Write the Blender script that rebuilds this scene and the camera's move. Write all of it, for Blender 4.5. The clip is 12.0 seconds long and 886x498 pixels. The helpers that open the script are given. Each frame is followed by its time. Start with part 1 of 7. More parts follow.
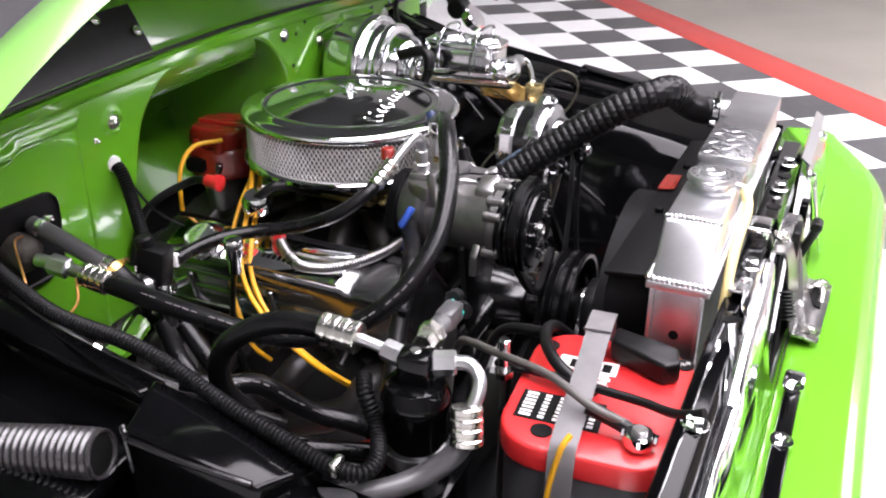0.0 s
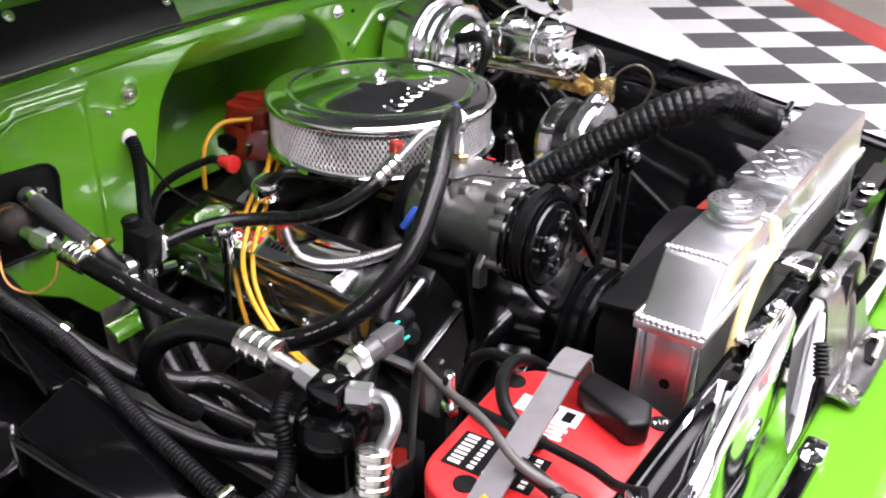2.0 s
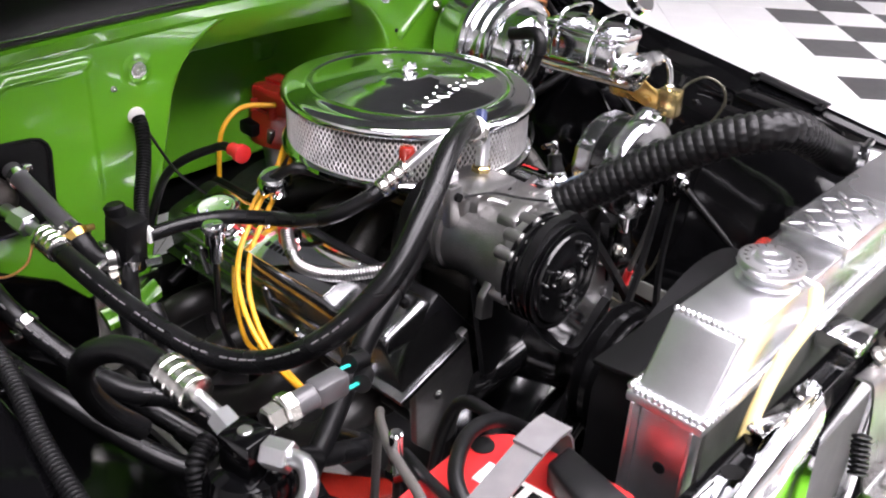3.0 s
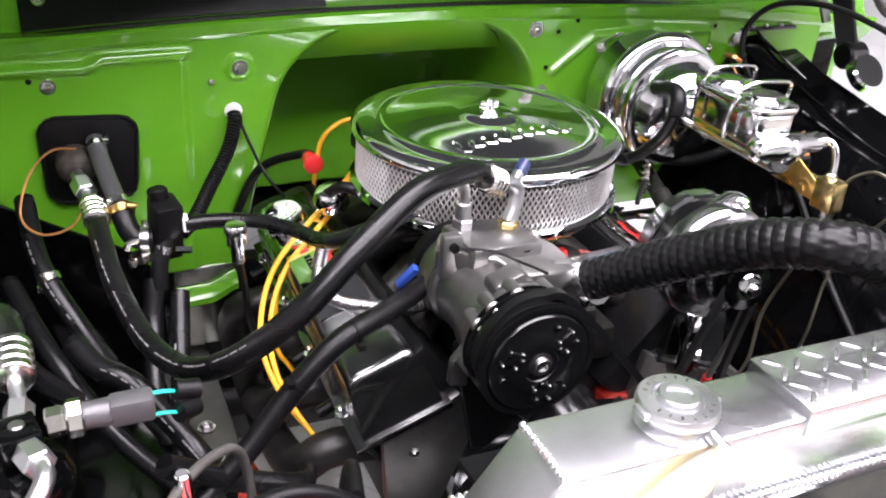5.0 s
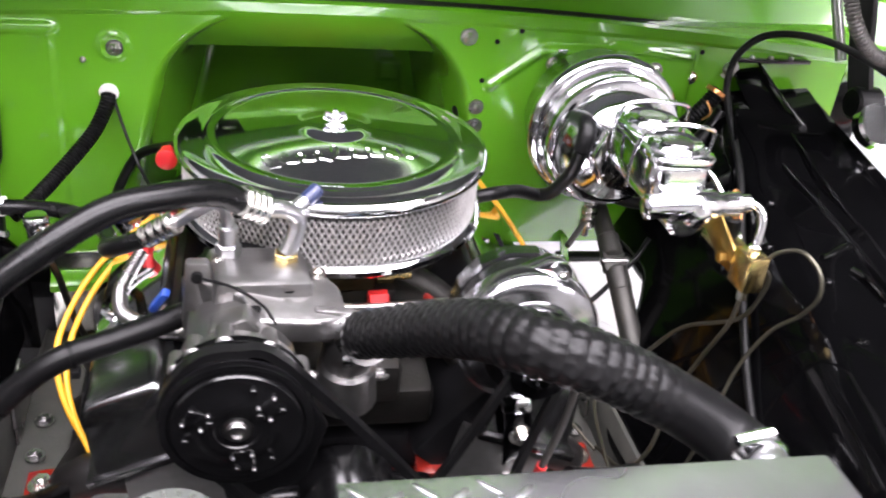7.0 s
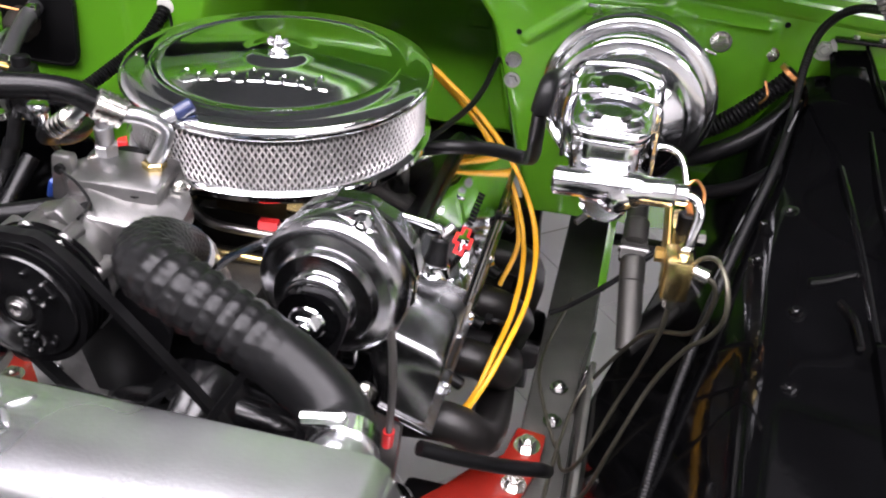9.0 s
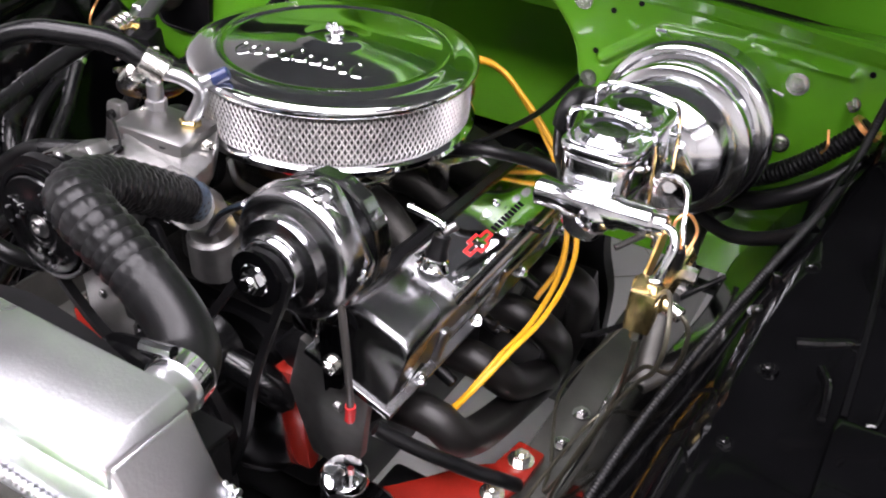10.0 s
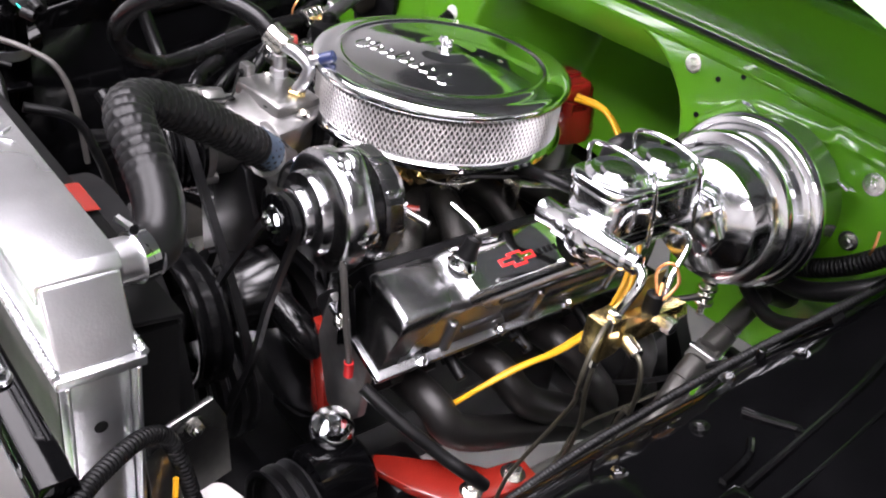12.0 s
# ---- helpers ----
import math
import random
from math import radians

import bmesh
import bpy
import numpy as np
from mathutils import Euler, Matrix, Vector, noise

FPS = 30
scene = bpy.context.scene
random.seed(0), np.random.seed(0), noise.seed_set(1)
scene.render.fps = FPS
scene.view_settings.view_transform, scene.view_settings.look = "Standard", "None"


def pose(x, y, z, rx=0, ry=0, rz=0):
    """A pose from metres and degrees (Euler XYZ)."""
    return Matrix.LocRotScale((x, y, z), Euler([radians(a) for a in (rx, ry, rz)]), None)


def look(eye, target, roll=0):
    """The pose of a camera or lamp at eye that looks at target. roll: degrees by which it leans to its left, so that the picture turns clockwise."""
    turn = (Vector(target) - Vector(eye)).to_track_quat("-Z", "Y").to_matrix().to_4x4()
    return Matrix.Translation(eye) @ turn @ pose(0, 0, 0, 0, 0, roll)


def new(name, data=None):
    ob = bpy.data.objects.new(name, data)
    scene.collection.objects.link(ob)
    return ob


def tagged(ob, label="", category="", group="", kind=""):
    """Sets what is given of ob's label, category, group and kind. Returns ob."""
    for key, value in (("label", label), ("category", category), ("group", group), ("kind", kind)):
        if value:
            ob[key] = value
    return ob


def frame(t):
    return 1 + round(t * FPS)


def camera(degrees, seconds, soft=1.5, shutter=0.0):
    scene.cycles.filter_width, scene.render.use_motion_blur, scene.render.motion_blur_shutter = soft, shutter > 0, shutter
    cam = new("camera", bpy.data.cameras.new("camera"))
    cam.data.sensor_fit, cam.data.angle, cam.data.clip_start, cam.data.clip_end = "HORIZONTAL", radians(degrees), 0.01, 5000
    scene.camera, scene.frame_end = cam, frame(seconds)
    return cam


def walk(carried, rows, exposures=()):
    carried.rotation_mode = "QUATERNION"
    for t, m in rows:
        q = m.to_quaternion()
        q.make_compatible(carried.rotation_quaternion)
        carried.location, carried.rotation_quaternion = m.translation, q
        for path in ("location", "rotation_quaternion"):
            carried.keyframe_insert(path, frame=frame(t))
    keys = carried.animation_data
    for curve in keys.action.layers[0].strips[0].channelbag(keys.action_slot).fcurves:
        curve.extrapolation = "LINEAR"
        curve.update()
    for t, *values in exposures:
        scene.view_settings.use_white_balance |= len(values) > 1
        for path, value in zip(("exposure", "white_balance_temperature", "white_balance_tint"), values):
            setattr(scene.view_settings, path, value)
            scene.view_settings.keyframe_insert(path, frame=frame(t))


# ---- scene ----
cam = camera(51.5, 12.0, soft=2.0, shutter=0.3)
PATH = [
    (0, (-1.263, -0.751, 1.442), (0.372, 0.003, 0.57), 0.3),
    (0.5, (-1.262, -0.753, 1.445), (0.386, -0.052, 0.555), 0.8),
    (1, (-1.22, -0.768, 1.447), (0.406, -0.039, 0.538), 0.3),
    (1.5, (-1.142, -0.808, 1.448), (0.422, 0.047, 0.541), -0.0),
    (2, (-1.064, -0.865, 1.432), (0.391, 0.152, 0.512), 0.7),
    (2.5, (-0.984, -0.899, 1.423), (0.356, 0.233, 0.463), 0.7),
    (3, (-0.887, -0.869, 1.421), (0.423, 0.295, 0.458), 3.1),
    (3.2, (-0.849, -0.858, 1.428), (0.424, 0.339, 0.456), 4.3),
    (4.8, (-0.552, -1.0, 1.42), (0.253, 0.564, 0.469), 4.5),
    (5, (-0.529, -1.013, 1.419), (0.224, 0.58, 0.474), 4.4),
    (5.5, (-0.477, -1.004, 1.416), (0.222, 0.62, 0.482), 4.4),
    (6, (-0.392, -0.956, 1.416), (0.262, 0.67, 0.454), 6.8),
    (6.5, (-0.28, -0.938, 1.421), (0.282, 0.708, 0.434), 7.9),
    (7, (-0.098, -0.983, 1.425), (0.317, 0.704, 0.434), 6.6),
    (7.2, (-0.024, -1.009, 1.423), (0.324, 0.696, 0.438), 6.2),
    (8.8, (0.346, -0.949, 1.411), (0.078, 0.713, 0.332), 3.7),
    (9, (0.394, -0.937, 1.419), (0.068, 0.695, 0.311), 3.8),
    (9.5, (0.56, -0.919, 1.427), (0.045, 0.664, 0.318), 4.9),
    (10, (0.633, -0.878, 1.424), (-0.144, 0.6, 0.323), 4.6),
    (10.5, (0.668, -0.818, 1.432), (-0.169, 0.627, 0.331), 6.0),
    (11, (0.788, -0.786, 1.439), (-0.198, 0.552, 0.326), 8.4),
    (11.5, (0.872, -0.793, 1.443), (-0.287, 0.409, 0.342), 8.7),
    (12, (0.903, -0.8, 1.443), (-0.33, 0.372, 0.391), 9.5),
]
walk(cam, [(t, look(eye, target, roll)) for t, eye, target, roll in PATH], [(0, -0.06), (1.5, -0.06), (3, 0.04), (5, 0.22), (6, 0.32), (7, 0.3), (9, 0.04), (11, 0.0), (12, 0.14)])

# ---- world, lights ----
world = bpy.data.worlds.new("world")
scene.world = world
world.use_nodes = True
world.node_tree.nodes["Background"].inputs["Color"].default_value = (0.75, 0.82, 0.9, 1)
world.node_tree.nodes["Background"].inputs["Strength"].default_value = 0.04
LAMP = 17.0


# ---- materials ----
def material(name, color, rough=0.5, metal=0.0, var=0.15, scale=40.0, bump=0.0, bump_scale=200.0, coat=0.0, rough_var=0.1, tint=None, emit=0.0, per_object=0.0, spec=0.5):
    m = bpy.data.materials.new(name)
    m.use_nodes = True
    nt = m.node_tree
    bs = nt.nodes["Principled BSDF"]
    bs.inputs["Metallic"].default_value = metal
    bs.inputs["Specular IOR Level"].default_value = spec
    bs.inputs["Coat Weight"].default_value = coat
    bs.inputs["Coat Roughness"].default_value = 0.04
    tc = nt.nodes.new("ShaderNodeTexCoord")
    n1 = nt.nodes.new("ShaderNodeTexNoise")
    n1.inputs["Scale"].default_value = scale
    n1.inputs["Detail"].default_value = 4
    nt.links.new(tc.outputs["Object"], n1.inputs["Vector"])
    n2 = nt.nodes.new("ShaderNodeTexNoise")
    n2.inputs["Scale"].default_value = scale * 0.17
    n2.inputs["Detail"].default_value = 3
    nt.links.new(tc.outputs["Object"], n2.inputs["Vector"])
    add = nt.nodes.new("ShaderNodeMath")
    add.operation = "MULTIPLY"
    nt.links.new(n1.outputs["Fac"], add.inputs[0])
    nt.links.new(n2.outputs["Fac"], add.inputs[1])
    ramp = nt.nodes.new("ShaderNodeMapRange")
    ramp.inputs["From Min"].default_value = 0.12
    ramp.inputs["From Max"].default_value = 0.40
    nt.links.new(add.outputs[0], ramp.inputs["Value"])
    mix = nt.nodes.new("ShaderNodeMix")
    mix.data_type = "RGBA"
    c2 = tint or tuple(min(1.0, c * (1 + var)) for c in color)
    c1 = tuple(c * (1 - var) for c in color)
    mix.inputs["A"].default_value = (*c1, 1)
    mix.inputs["B"].default_value = (*c2, 1)
    nt.links.new(ramp.outputs["Result"], mix.inputs["Factor"])
    out = mix.outputs["Result"]
    if per_object:
        info = nt.nodes.new("ShaderNodeObjectInfo")
        mr = nt.nodes.new("ShaderNodeMapRange")
        mr.inputs["To Min"].default_value = 1 - per_object
        mr.inputs["To Max"].default_value = 1 + per_object
        nt.links.new(info.outputs["Random"], mr.inputs["Value"])
        hsv = nt.nodes.new("ShaderNodeHueSaturation")
        nt.links.new(mr.outputs["Result"], hsv.inputs["Value"])
        nt.links.new(out, hsv.inputs["Color"])
        out = hsv.outputs["Color"]
    nt.links.new(out, bs.inputs["Base Color"])
    rr = nt.nodes.new("ShaderNodeMapRange")
    rr.inputs["To Min"].default_value = max(0.0, rough * (1 - rough_var))
    rr.inputs["To Max"].default_value = min(1.0, rough * (1 + rough_var))
    nt.links.new(n2.outputs["Fac"], rr.inputs["Value"])
    nt.links.new(rr.outputs["Result"], bs.inputs["Roughness"])
    if bump:
        n3 = nt.nodes.new("ShaderNodeTexNoise")
        n3.inputs["Scale"].default_value = bump_scale
        n3.inputs["Detail"].default_value = 3
        nt.links.new(tc.outputs["Object"], n3.inputs["Vector"])
        b = nt.nodes.new("ShaderNodeBump")
        b.inputs["Strength"].default_value = bump
        b.inputs["Distance"].default_value = 0.002
        nt.links.new(n3.outputs["Fac"], b.inputs["Height"])
        nt.links.new(b.outputs["Normal"], bs.inputs["Normal"])
    if emit:
        bs.inputs["Emission Color"].default_value = (1, 0.935, 1.02, 1)
        bs.inputs["Emission Strength"].default_value = emit
    return m


GREEN = material("green_paint", (0.092, 0.285, 0.013), 0.22, 0, 0.05, 6, 0.02, 500, coat=0.6)
BLACKP = material("black_gloss_paint", (0.0014, 0.0014, 0.0016), 0.09, 0, 0.4, 25, 0.09, 30, coat=0.0, rough_var=0.5, spec=0.16)
EDGEP = material("black_paint_on_pressed_edges", (0.002, 0.002, 0.0022), 0.12, 0, 0.4, 25, 0.10, 60, rough_var=0.5, spec=0.50)
TAPE = material("brown_insulation_tape", (0.030, 0.025, 0.021), 0.60, 0, 0.4, 120, 0.5, 220, spec=0.3)
PALEHOSE = material("pale_heater_hose", (0.048, 0.047, 0.049), 0.30, 0, 0.2, 70, 0.08, 400)
SATIN = material("satin_black_paint", (0.0045, 0.0045, 0.005), 0.32, 0, 0.4, 60, 0.08, 300, spec=0.25)
RUBBER = material("black_rubber", (0.004, 0.004, 0.0043), 0.36, 0, 0.35, 90, 0.10, 600, rough_var=0.25, spec=0.22)
HOSE = material("hose_rubber", (0.004, 0.004, 0.0043), 0.27, 0, 0.3, 70, 0.06, 900, rough_var=0.2, spec=0.27)
PLASTIC = material("black_plastic", (0.0035, 0.0035, 0.0038), 0.44, 0, 0.3, 50, 0.06, 500, spec=0.13)
CHROME = material("chrome", (0.86, 0.87, 0.88), 0.075, 1.0, 0.03, 30, 0.0, rough_var=0.5)
SMOKE = material("dark_polished_metal", (0.36, 0.36, 0.37), 0.17, 1.0, 0.12, 20, 0.02, 60, rough_var=0.4)
COVER = material("polished_valve_cover_metal", (0.25, 0.25, 0.255), 0.25, 1.0, 0.08, 25, 0.02, 200, rough_var=0.4)
BELL = material("polished_alternator_casting", (0.44, 0.44, 0.455), 0.19, 1.0, 0.10, 40, 0.03, 200, rough_var=0.4)
ALU = material("brushed_aluminium", (0.62, 0.625, 0.64), 0.31, 1.0, 0.20, 14, 0.10, 350, rough_var=0.55)
CAST = material("cast_aluminium", (0.27, 0.265, 0.26), 0.33, 0.95, 0.15, 60, 0.22, 420, rough_var=0.25)
STEEL = material("bare_steel", (0.36, 0.355, 0.35), 0.28, 1.0, 0.2, 60, 0.08, 400)
DULL = material("grey_frame_paint", (0.060, 0.060, 0.053), 0.55, 0.1, 0.25, 30, 0.2, 200)
ZINC = material("zinc_plated", (0.80, 0.79, 0.74), 0.20, 1.0, 0.12, 60, 0.05, 300)
BRASS = material("brass", (0.80, 0.62, 0.28), 0.24, 1.0, 0.15, 60, 0.08, 300)
GOLD = material("gold_zinc_bracket", (0.62, 0.42, 0.14), 0.30, 1.0, 0.2, 50, 0.06, 300)
RED = material("red_plastic", (0.50, 0.018, 0.020), 0.38, 0, 0.08, 40, 0.04, 700, coat=0.15)
REDP = material("red_engine_paint", (0.20, 0.013, 0.008), 0.25, 0, 0.12, 25, 0.05, 200, coat=0.5)
YELLOW = material("yellow_silicone_wire", (0.66, 0.33, 0.012), 0.40, 0, 0.08, 60)
GREYSTRAP = material("grey_vinyl_strap", (0.13, 0.125, 0.128), 0.17, 0, 0.15, 30, 0.04, 300)
GREYCABLE = material("grey_loom", (0.060, 0.056, 0.052), 0.45, 0, 0.15, 60, 0.1, 500)
CARD = material("grey_plastic_case", (0.040, 0.040, 0.042), 0.45, 0, 0.15, 40, 0.08, 400)
WHITEP = material("white_plastic", (0.72, 0.71, 0.68), 0.40, 0, 0.06, 40)
PAPER = material("pleated_filter_paper", (0.10, 0.095, 0.09), 0.9, 0, 0.2, 120)
MESHM = material("filter_mesh", (0.55, 0.54, 0.53), 0.32, 1.0, 0.15, 80)
TEAL = material("teal_wire", (0.02, 0.42, 0.33), 0.4)
BLUE = material("blue_plastic", (0.02, 0.06, 0.30), 0.35)
BLUEBAND = material("blue_grey_label_band", (0.05, 0.08, 0.12), 0.45)
COPPER = material("copper_wire", (0.70, 0.32, 0.12), 0.32, 0.9)
LINE = material("steel_brake_line", (0.085, 0.080, 0.060), 0.38, 0.8, 0.2, 60)
CREAM = material("cream_drain_tube", (0.72, 0.58, 0.26), 0.40, 0, 0.08)
WHITETILE = material("white_floor_tile", (0.90, 0.90, 0.90), 0.35, 0, 0.03, 8, 0.03, 200, per_object=0.04)
BLACKTILE = material("black_floor_tile", (0.085, 0.085, 0.088), 0.36, 0, 0.2, 20, 0.08, 150, per_object=0.25)
REDTILE = material("red_floor_edge", (0.62, 0.06, 0.05), 0.40, 0, 0.05, 10, 0.03, 150)
CONCRETE = material("polished_concrete", (0.31, 0.29, 0.245), 0.32, 0, 0.10, 1.6, 0.05, 40)
WALLP = material("painted_wall", (0.52, 0.52, 0.515), 0.7, 0, 0.05, 2)
CEIL = material("dark_ceiling", (0.075, 0.08, 0.085), 0.8, 0, 0.15, 3)
GLOW = material("lamp_diffuser", (0.9, 0.9, 0.9), 0.5, emit=LAMP)
GLASS = material("clear_windscreen", (0.9, 0.92, 0.91), 0.02, 0, 0.02, 3, rough_var=0.0)
GLASS.node_tree.nodes["Principled BSDF"].inputs["Transmission Weight"].default_value = 1.0
HEADER = material("dark_header_pipe", (0.011, 0.010, 0.0095), 0.42, 0.35, 0.3, 30, 0.1, 200)
STEELSHAFT = material("grey_steel_shaft", (0.060, 0.058, 0.053), 0.45, 0.6, 0.2, 40, 0.1, 300)
PULLEYP = material("gloss_black_pulley", (0.0035, 0.0035, 0.0038), 0.20, 0, 0.3, 40, 0.04, 200, spec=0.5)
SHROUDP = material("matt_black_shroud", (0.0032, 0.0032, 0.0035), 0.55, 0, 0.3, 60, 0.08, 400, spec=0.12)
SOFTCHROME = material("soft_chrome", (0.86, 0.87, 0.89), 0.14, 1.0, 0.03, 30, 0.0, rough_var=0.5)
DUCT = material("grey_corrugated_duct", (0.020, 0.019, 0.020), 0.26, 0, 0.2, 60, 0.05, 400, spec=0.8)
# much darker than CAST, for the castings below the carburetor
DARKCAST = material("dark_cast_metal", (0.022, 0.021, 0.019), 0.48, 0.7, 0.3, 50, 0.3, 300)
CARBM = material("dichromate_carburetor", (0.19, 0.155, 0.085), 0.36, 0.9, 0.3, 60, 0.25, 300)
NAVY = material("navy_plastic_cap", (0.016, 0.024, 0.070), 0.30, 0, 0.1, 60)
# for the added sheet that stands in for the hood's shaded underside
DARKSHEET = material("dark_reflection_sheet", (0.012, 0.012, 0.013), 0.7, 0, 0.15, 15, 0.3, 120)
LABEL = material("printed_black", (0.004, 0.004, 0.004), 0.7, spec=0.1)


# ---- shapes ----
V = Vector
BASE = {}


def thing(name, label, category, at=(0, 0, 0), group="", kind=""):
    ob = new(name)
    ob.empty_display_size = 0.02
    ob.location = at
    BASE[ob] = V(at)
    return tagged(ob, label, category, group, kind)


def part(name, bm, mat, parent, label="", sharp=38, kind=""):
    if not isinstance(bm, bmesh.types.BMesh):
        bm = join(*bm)
    base = BASE[parent]
    bmesh.ops.translate(bm, verts=bm.verts, vec=-base)
    me = bpy.data.meshes.new(name)
    bmesh.ops.recalc_face_normals(bm, faces=bm.faces)
    bm.to_mesh(me)
    bm.free()
    me.materials.append(mat)
    me.shade_smooth()
    me.set_sharp_from_angle(angle=radians(sharp))
    ob = new(name, me)
    ob.parent = parent
    BASE[ob] = base
    return tagged(ob, label, kind=kind)


def solo(name, bm, mat, label, category, group="", kind="", sharp=38):
    """A thing that is one mesh."""
    if not isinstance(bm, bmesh.types.BMesh):
        bm = join(*bm)
    lo = [min(v.co[i] for v in bm.verts) for i in range(3)]
    hi = [max(v.co[i] for v in bm.verts) for i in range(3)]
    base = V(((lo[0] + hi[0]) / 2, (lo[1] + hi[1]) / 2, lo[2]))
    holder = {"b": base}
    bmesh.ops.translate(bm, verts=bm.verts, vec=-base)
    me = bpy.data.meshes.new(name)
    bmesh.ops.recalc_face_normals(bm, faces=bm.faces)
    bm.to_mesh(me)
    bm.free()
    me.materials.append(mat)
    me.shade_smooth()
    me.set_sharp_from_angle(angle=radians(sharp))
    ob = new(name, me)
    ob.location = holder["b"]
    BASE[ob] = holder["b"]
    return tagged(ob, label, category, group, kind)


def join(*bms):
    out = bmesh.new()
    for b in bms:
        me = bpy.data.meshes.new("joined")
        b.to_mesh(me)
        out.from_mesh(me)
        bpy.data.meshes.remove(me)
        b.free()
    return out


def box(c, s, bev=0.0, rot=(0, 0, 0), seg=2):
    bm = bmesh.new()
    bmesh.ops.create_cube(bm, size=1)
    bmesh.ops.scale(bm, vec=s, verts=bm.verts)
    if bev:
        bmesh.ops.bevel(bm, geom=list(bm.edges), offset=bev, segments=seg, affect="EDGES", profile=0.5)
    bm.transform(pose(*c, *rot))
    return bm


def to_axis(p0, p1):
    d = V(p1) - V(p0)
    return Matrix.Translation(p0) @ d.to_track_quat("Z", "Y").to_matrix().to_4x4(), d.length


def lathe(p0, p1, prof, seg=40, close=True):
    """A body of revolution round the line from p0 towards p1; prof holds (radius, distance along)."""
    m, _ = to_axis(p0, p1)
    bm = bmesh.new()
    rings = []
    for r, h in prof:
        if r < 1e-5:
            rings.append([bm.verts.new((0, 0, h))])
        else:
            rings.append([bm.verts.new((r * math.cos(2 * math.pi * k / seg), r * math.sin(2 * math.pi * k / seg), h)) for k in range(seg)])
    for a, b in zip(rings, rings[1:]):
        for k in range(seg):
            k2 = (k + 1) % seg
            if len(a) == 1 and len(b) == 1:
                continue
            if len(a) == 1:
                bm.faces.new((a[0], b[k], b[k2]))
            elif len(b) == 1:
                bm.faces.new((a[k], b[0], a[k2]))
            else:
                bm.faces.new((a[k], b[k], b[k2], a[k2]))
    if close:
        for ring in (rings[0], rings[-1]):
            if len(ring) > 1:
                bm.faces.new(ring)
    bm.transform(m)
    return bm


def cyl(p0, p1, r, r2=None, seg=20, bev=0.0):
    r2 = r if r2 is None else r2
    length = (V(p1) - V(p0)).length
    b = min(bev, r * 0.6, length * 0.4)
    prof = [(r, 0), (r2, length)] if not b else [(r - b, 0), (r, b), (r2, length - b), (r2 - b, length)]
    return lathe(p0, p1, prof, seg)


def hexa(p0, p1, r):
    return cyl(p0, p1, r, seg=6, bev=r * 0.12)


def bolt(p, n, r=0.007, h=0.006):
    """A washer and a six-sided head on a surface at p with the outward way n."""
    p, n = V(p), V(n).normalized()
    return join(cyl(p - n * 0.002, p + n * 0.0015, r * 1.45, seg=18), cyl(p, p + n * h, r, seg=6, bev=r * 0.15), cyl(p, p + n * h * 1.25, r * 0.55, seg=12, bev=0.001))


def spline(pts, n=10):
    P = [V(p) for p in pts]
    P = [P[0] * 2 - P[1]] + P + [P[-1] * 2 - P[-2]]
    out = []
    for i in range(1, len(P) - 2):
        a, b, c, d = P[i - 1 : i + 3]
        for k in range(n):
            t = k / n
            out.append(0.5 * ((2 * b) + (c - a) * t + (2 * a - 5 * b + 4 * c - d) * t * t + (3 * b - a - 3 * c + d) * t**3))
    out.append(P[-2].copy())
    return out


def resample(pts, step):
    out, left = [pts[0]], step
    for a, b in zip(pts, pts[1:]):
        d = (b - a).length
        while d >= left:
            a = a + (b - a) * (left / d)
            out.append(a.copy())
            d, left = (b - a).length, step
        left -= d
    if (pts[-1] - out[-1]).length > step * 0.3:
        out.append(pts[-1])
    return out


def tube(pts, r, seg=12, step=None, rib=None, flat=1.0, smooth=True):
    """A tube along a smooth line through pts. rib: (pitch, height) of the rings on a corrugated one, and where they fade out."""
    line = spline(pts) if smooth and len(pts) > 2 else [V(p) for p in pts]
    if rib:
        line = resample(line, rib[0] / 4)
    elif step or smooth:
        line = resample(line, step or max(0.004, r * 0.8))
    bm = bmesh.new()
    t0 = (line[1] - line[0]).normalized()
    side = t0.orthogonal().normalized()
    if abs(t0.z) < 0.9:
        side = t0.cross(V((0, 0, 1))).normalized()
    rings = []
    for i, p in enumerate(line):
        t = (line[min(i + 1, len(line) - 1)] - line[max(i - 1, 0)]).normalized()
        side = (side - t * side.dot(t)).normalized()
        up = t.cross(side)
        rad, knit = r, 0.0
        if rib:
            h = rib[1]
            if len(rib) > 2:
                h *= 1.0 - smooth01(rib[2], rib[2] + 0.14, i / len(line))
            rad = r + h * (0.0, 0.8, 1.0, 0.8)[i % 4] - h * 0.5
            knit = h * rib[3] if len(rib) > 3 and i % 4 else 0.0
        ring = []
        for k in range(seg):
            q = 2 * math.pi * k / seg
            w = rad + knit * math.cos(q * seg / 4 + (i // 4) * math.pi)
            ring.append(bm.verts.new(p + side * (w * math.cos(q)) + up * (w * flat * math.sin(q))))
        rings.append(ring)
    for a, b in zip(rings, rings[1:]):
        for k in range(seg):
            bm.faces.new((a[k], b[k], b[(k + 1) % seg], a[(k + 1) % seg]))
    bm.faces.new(rings[0])
    bm.faces.new(rings[-1])
    return bm


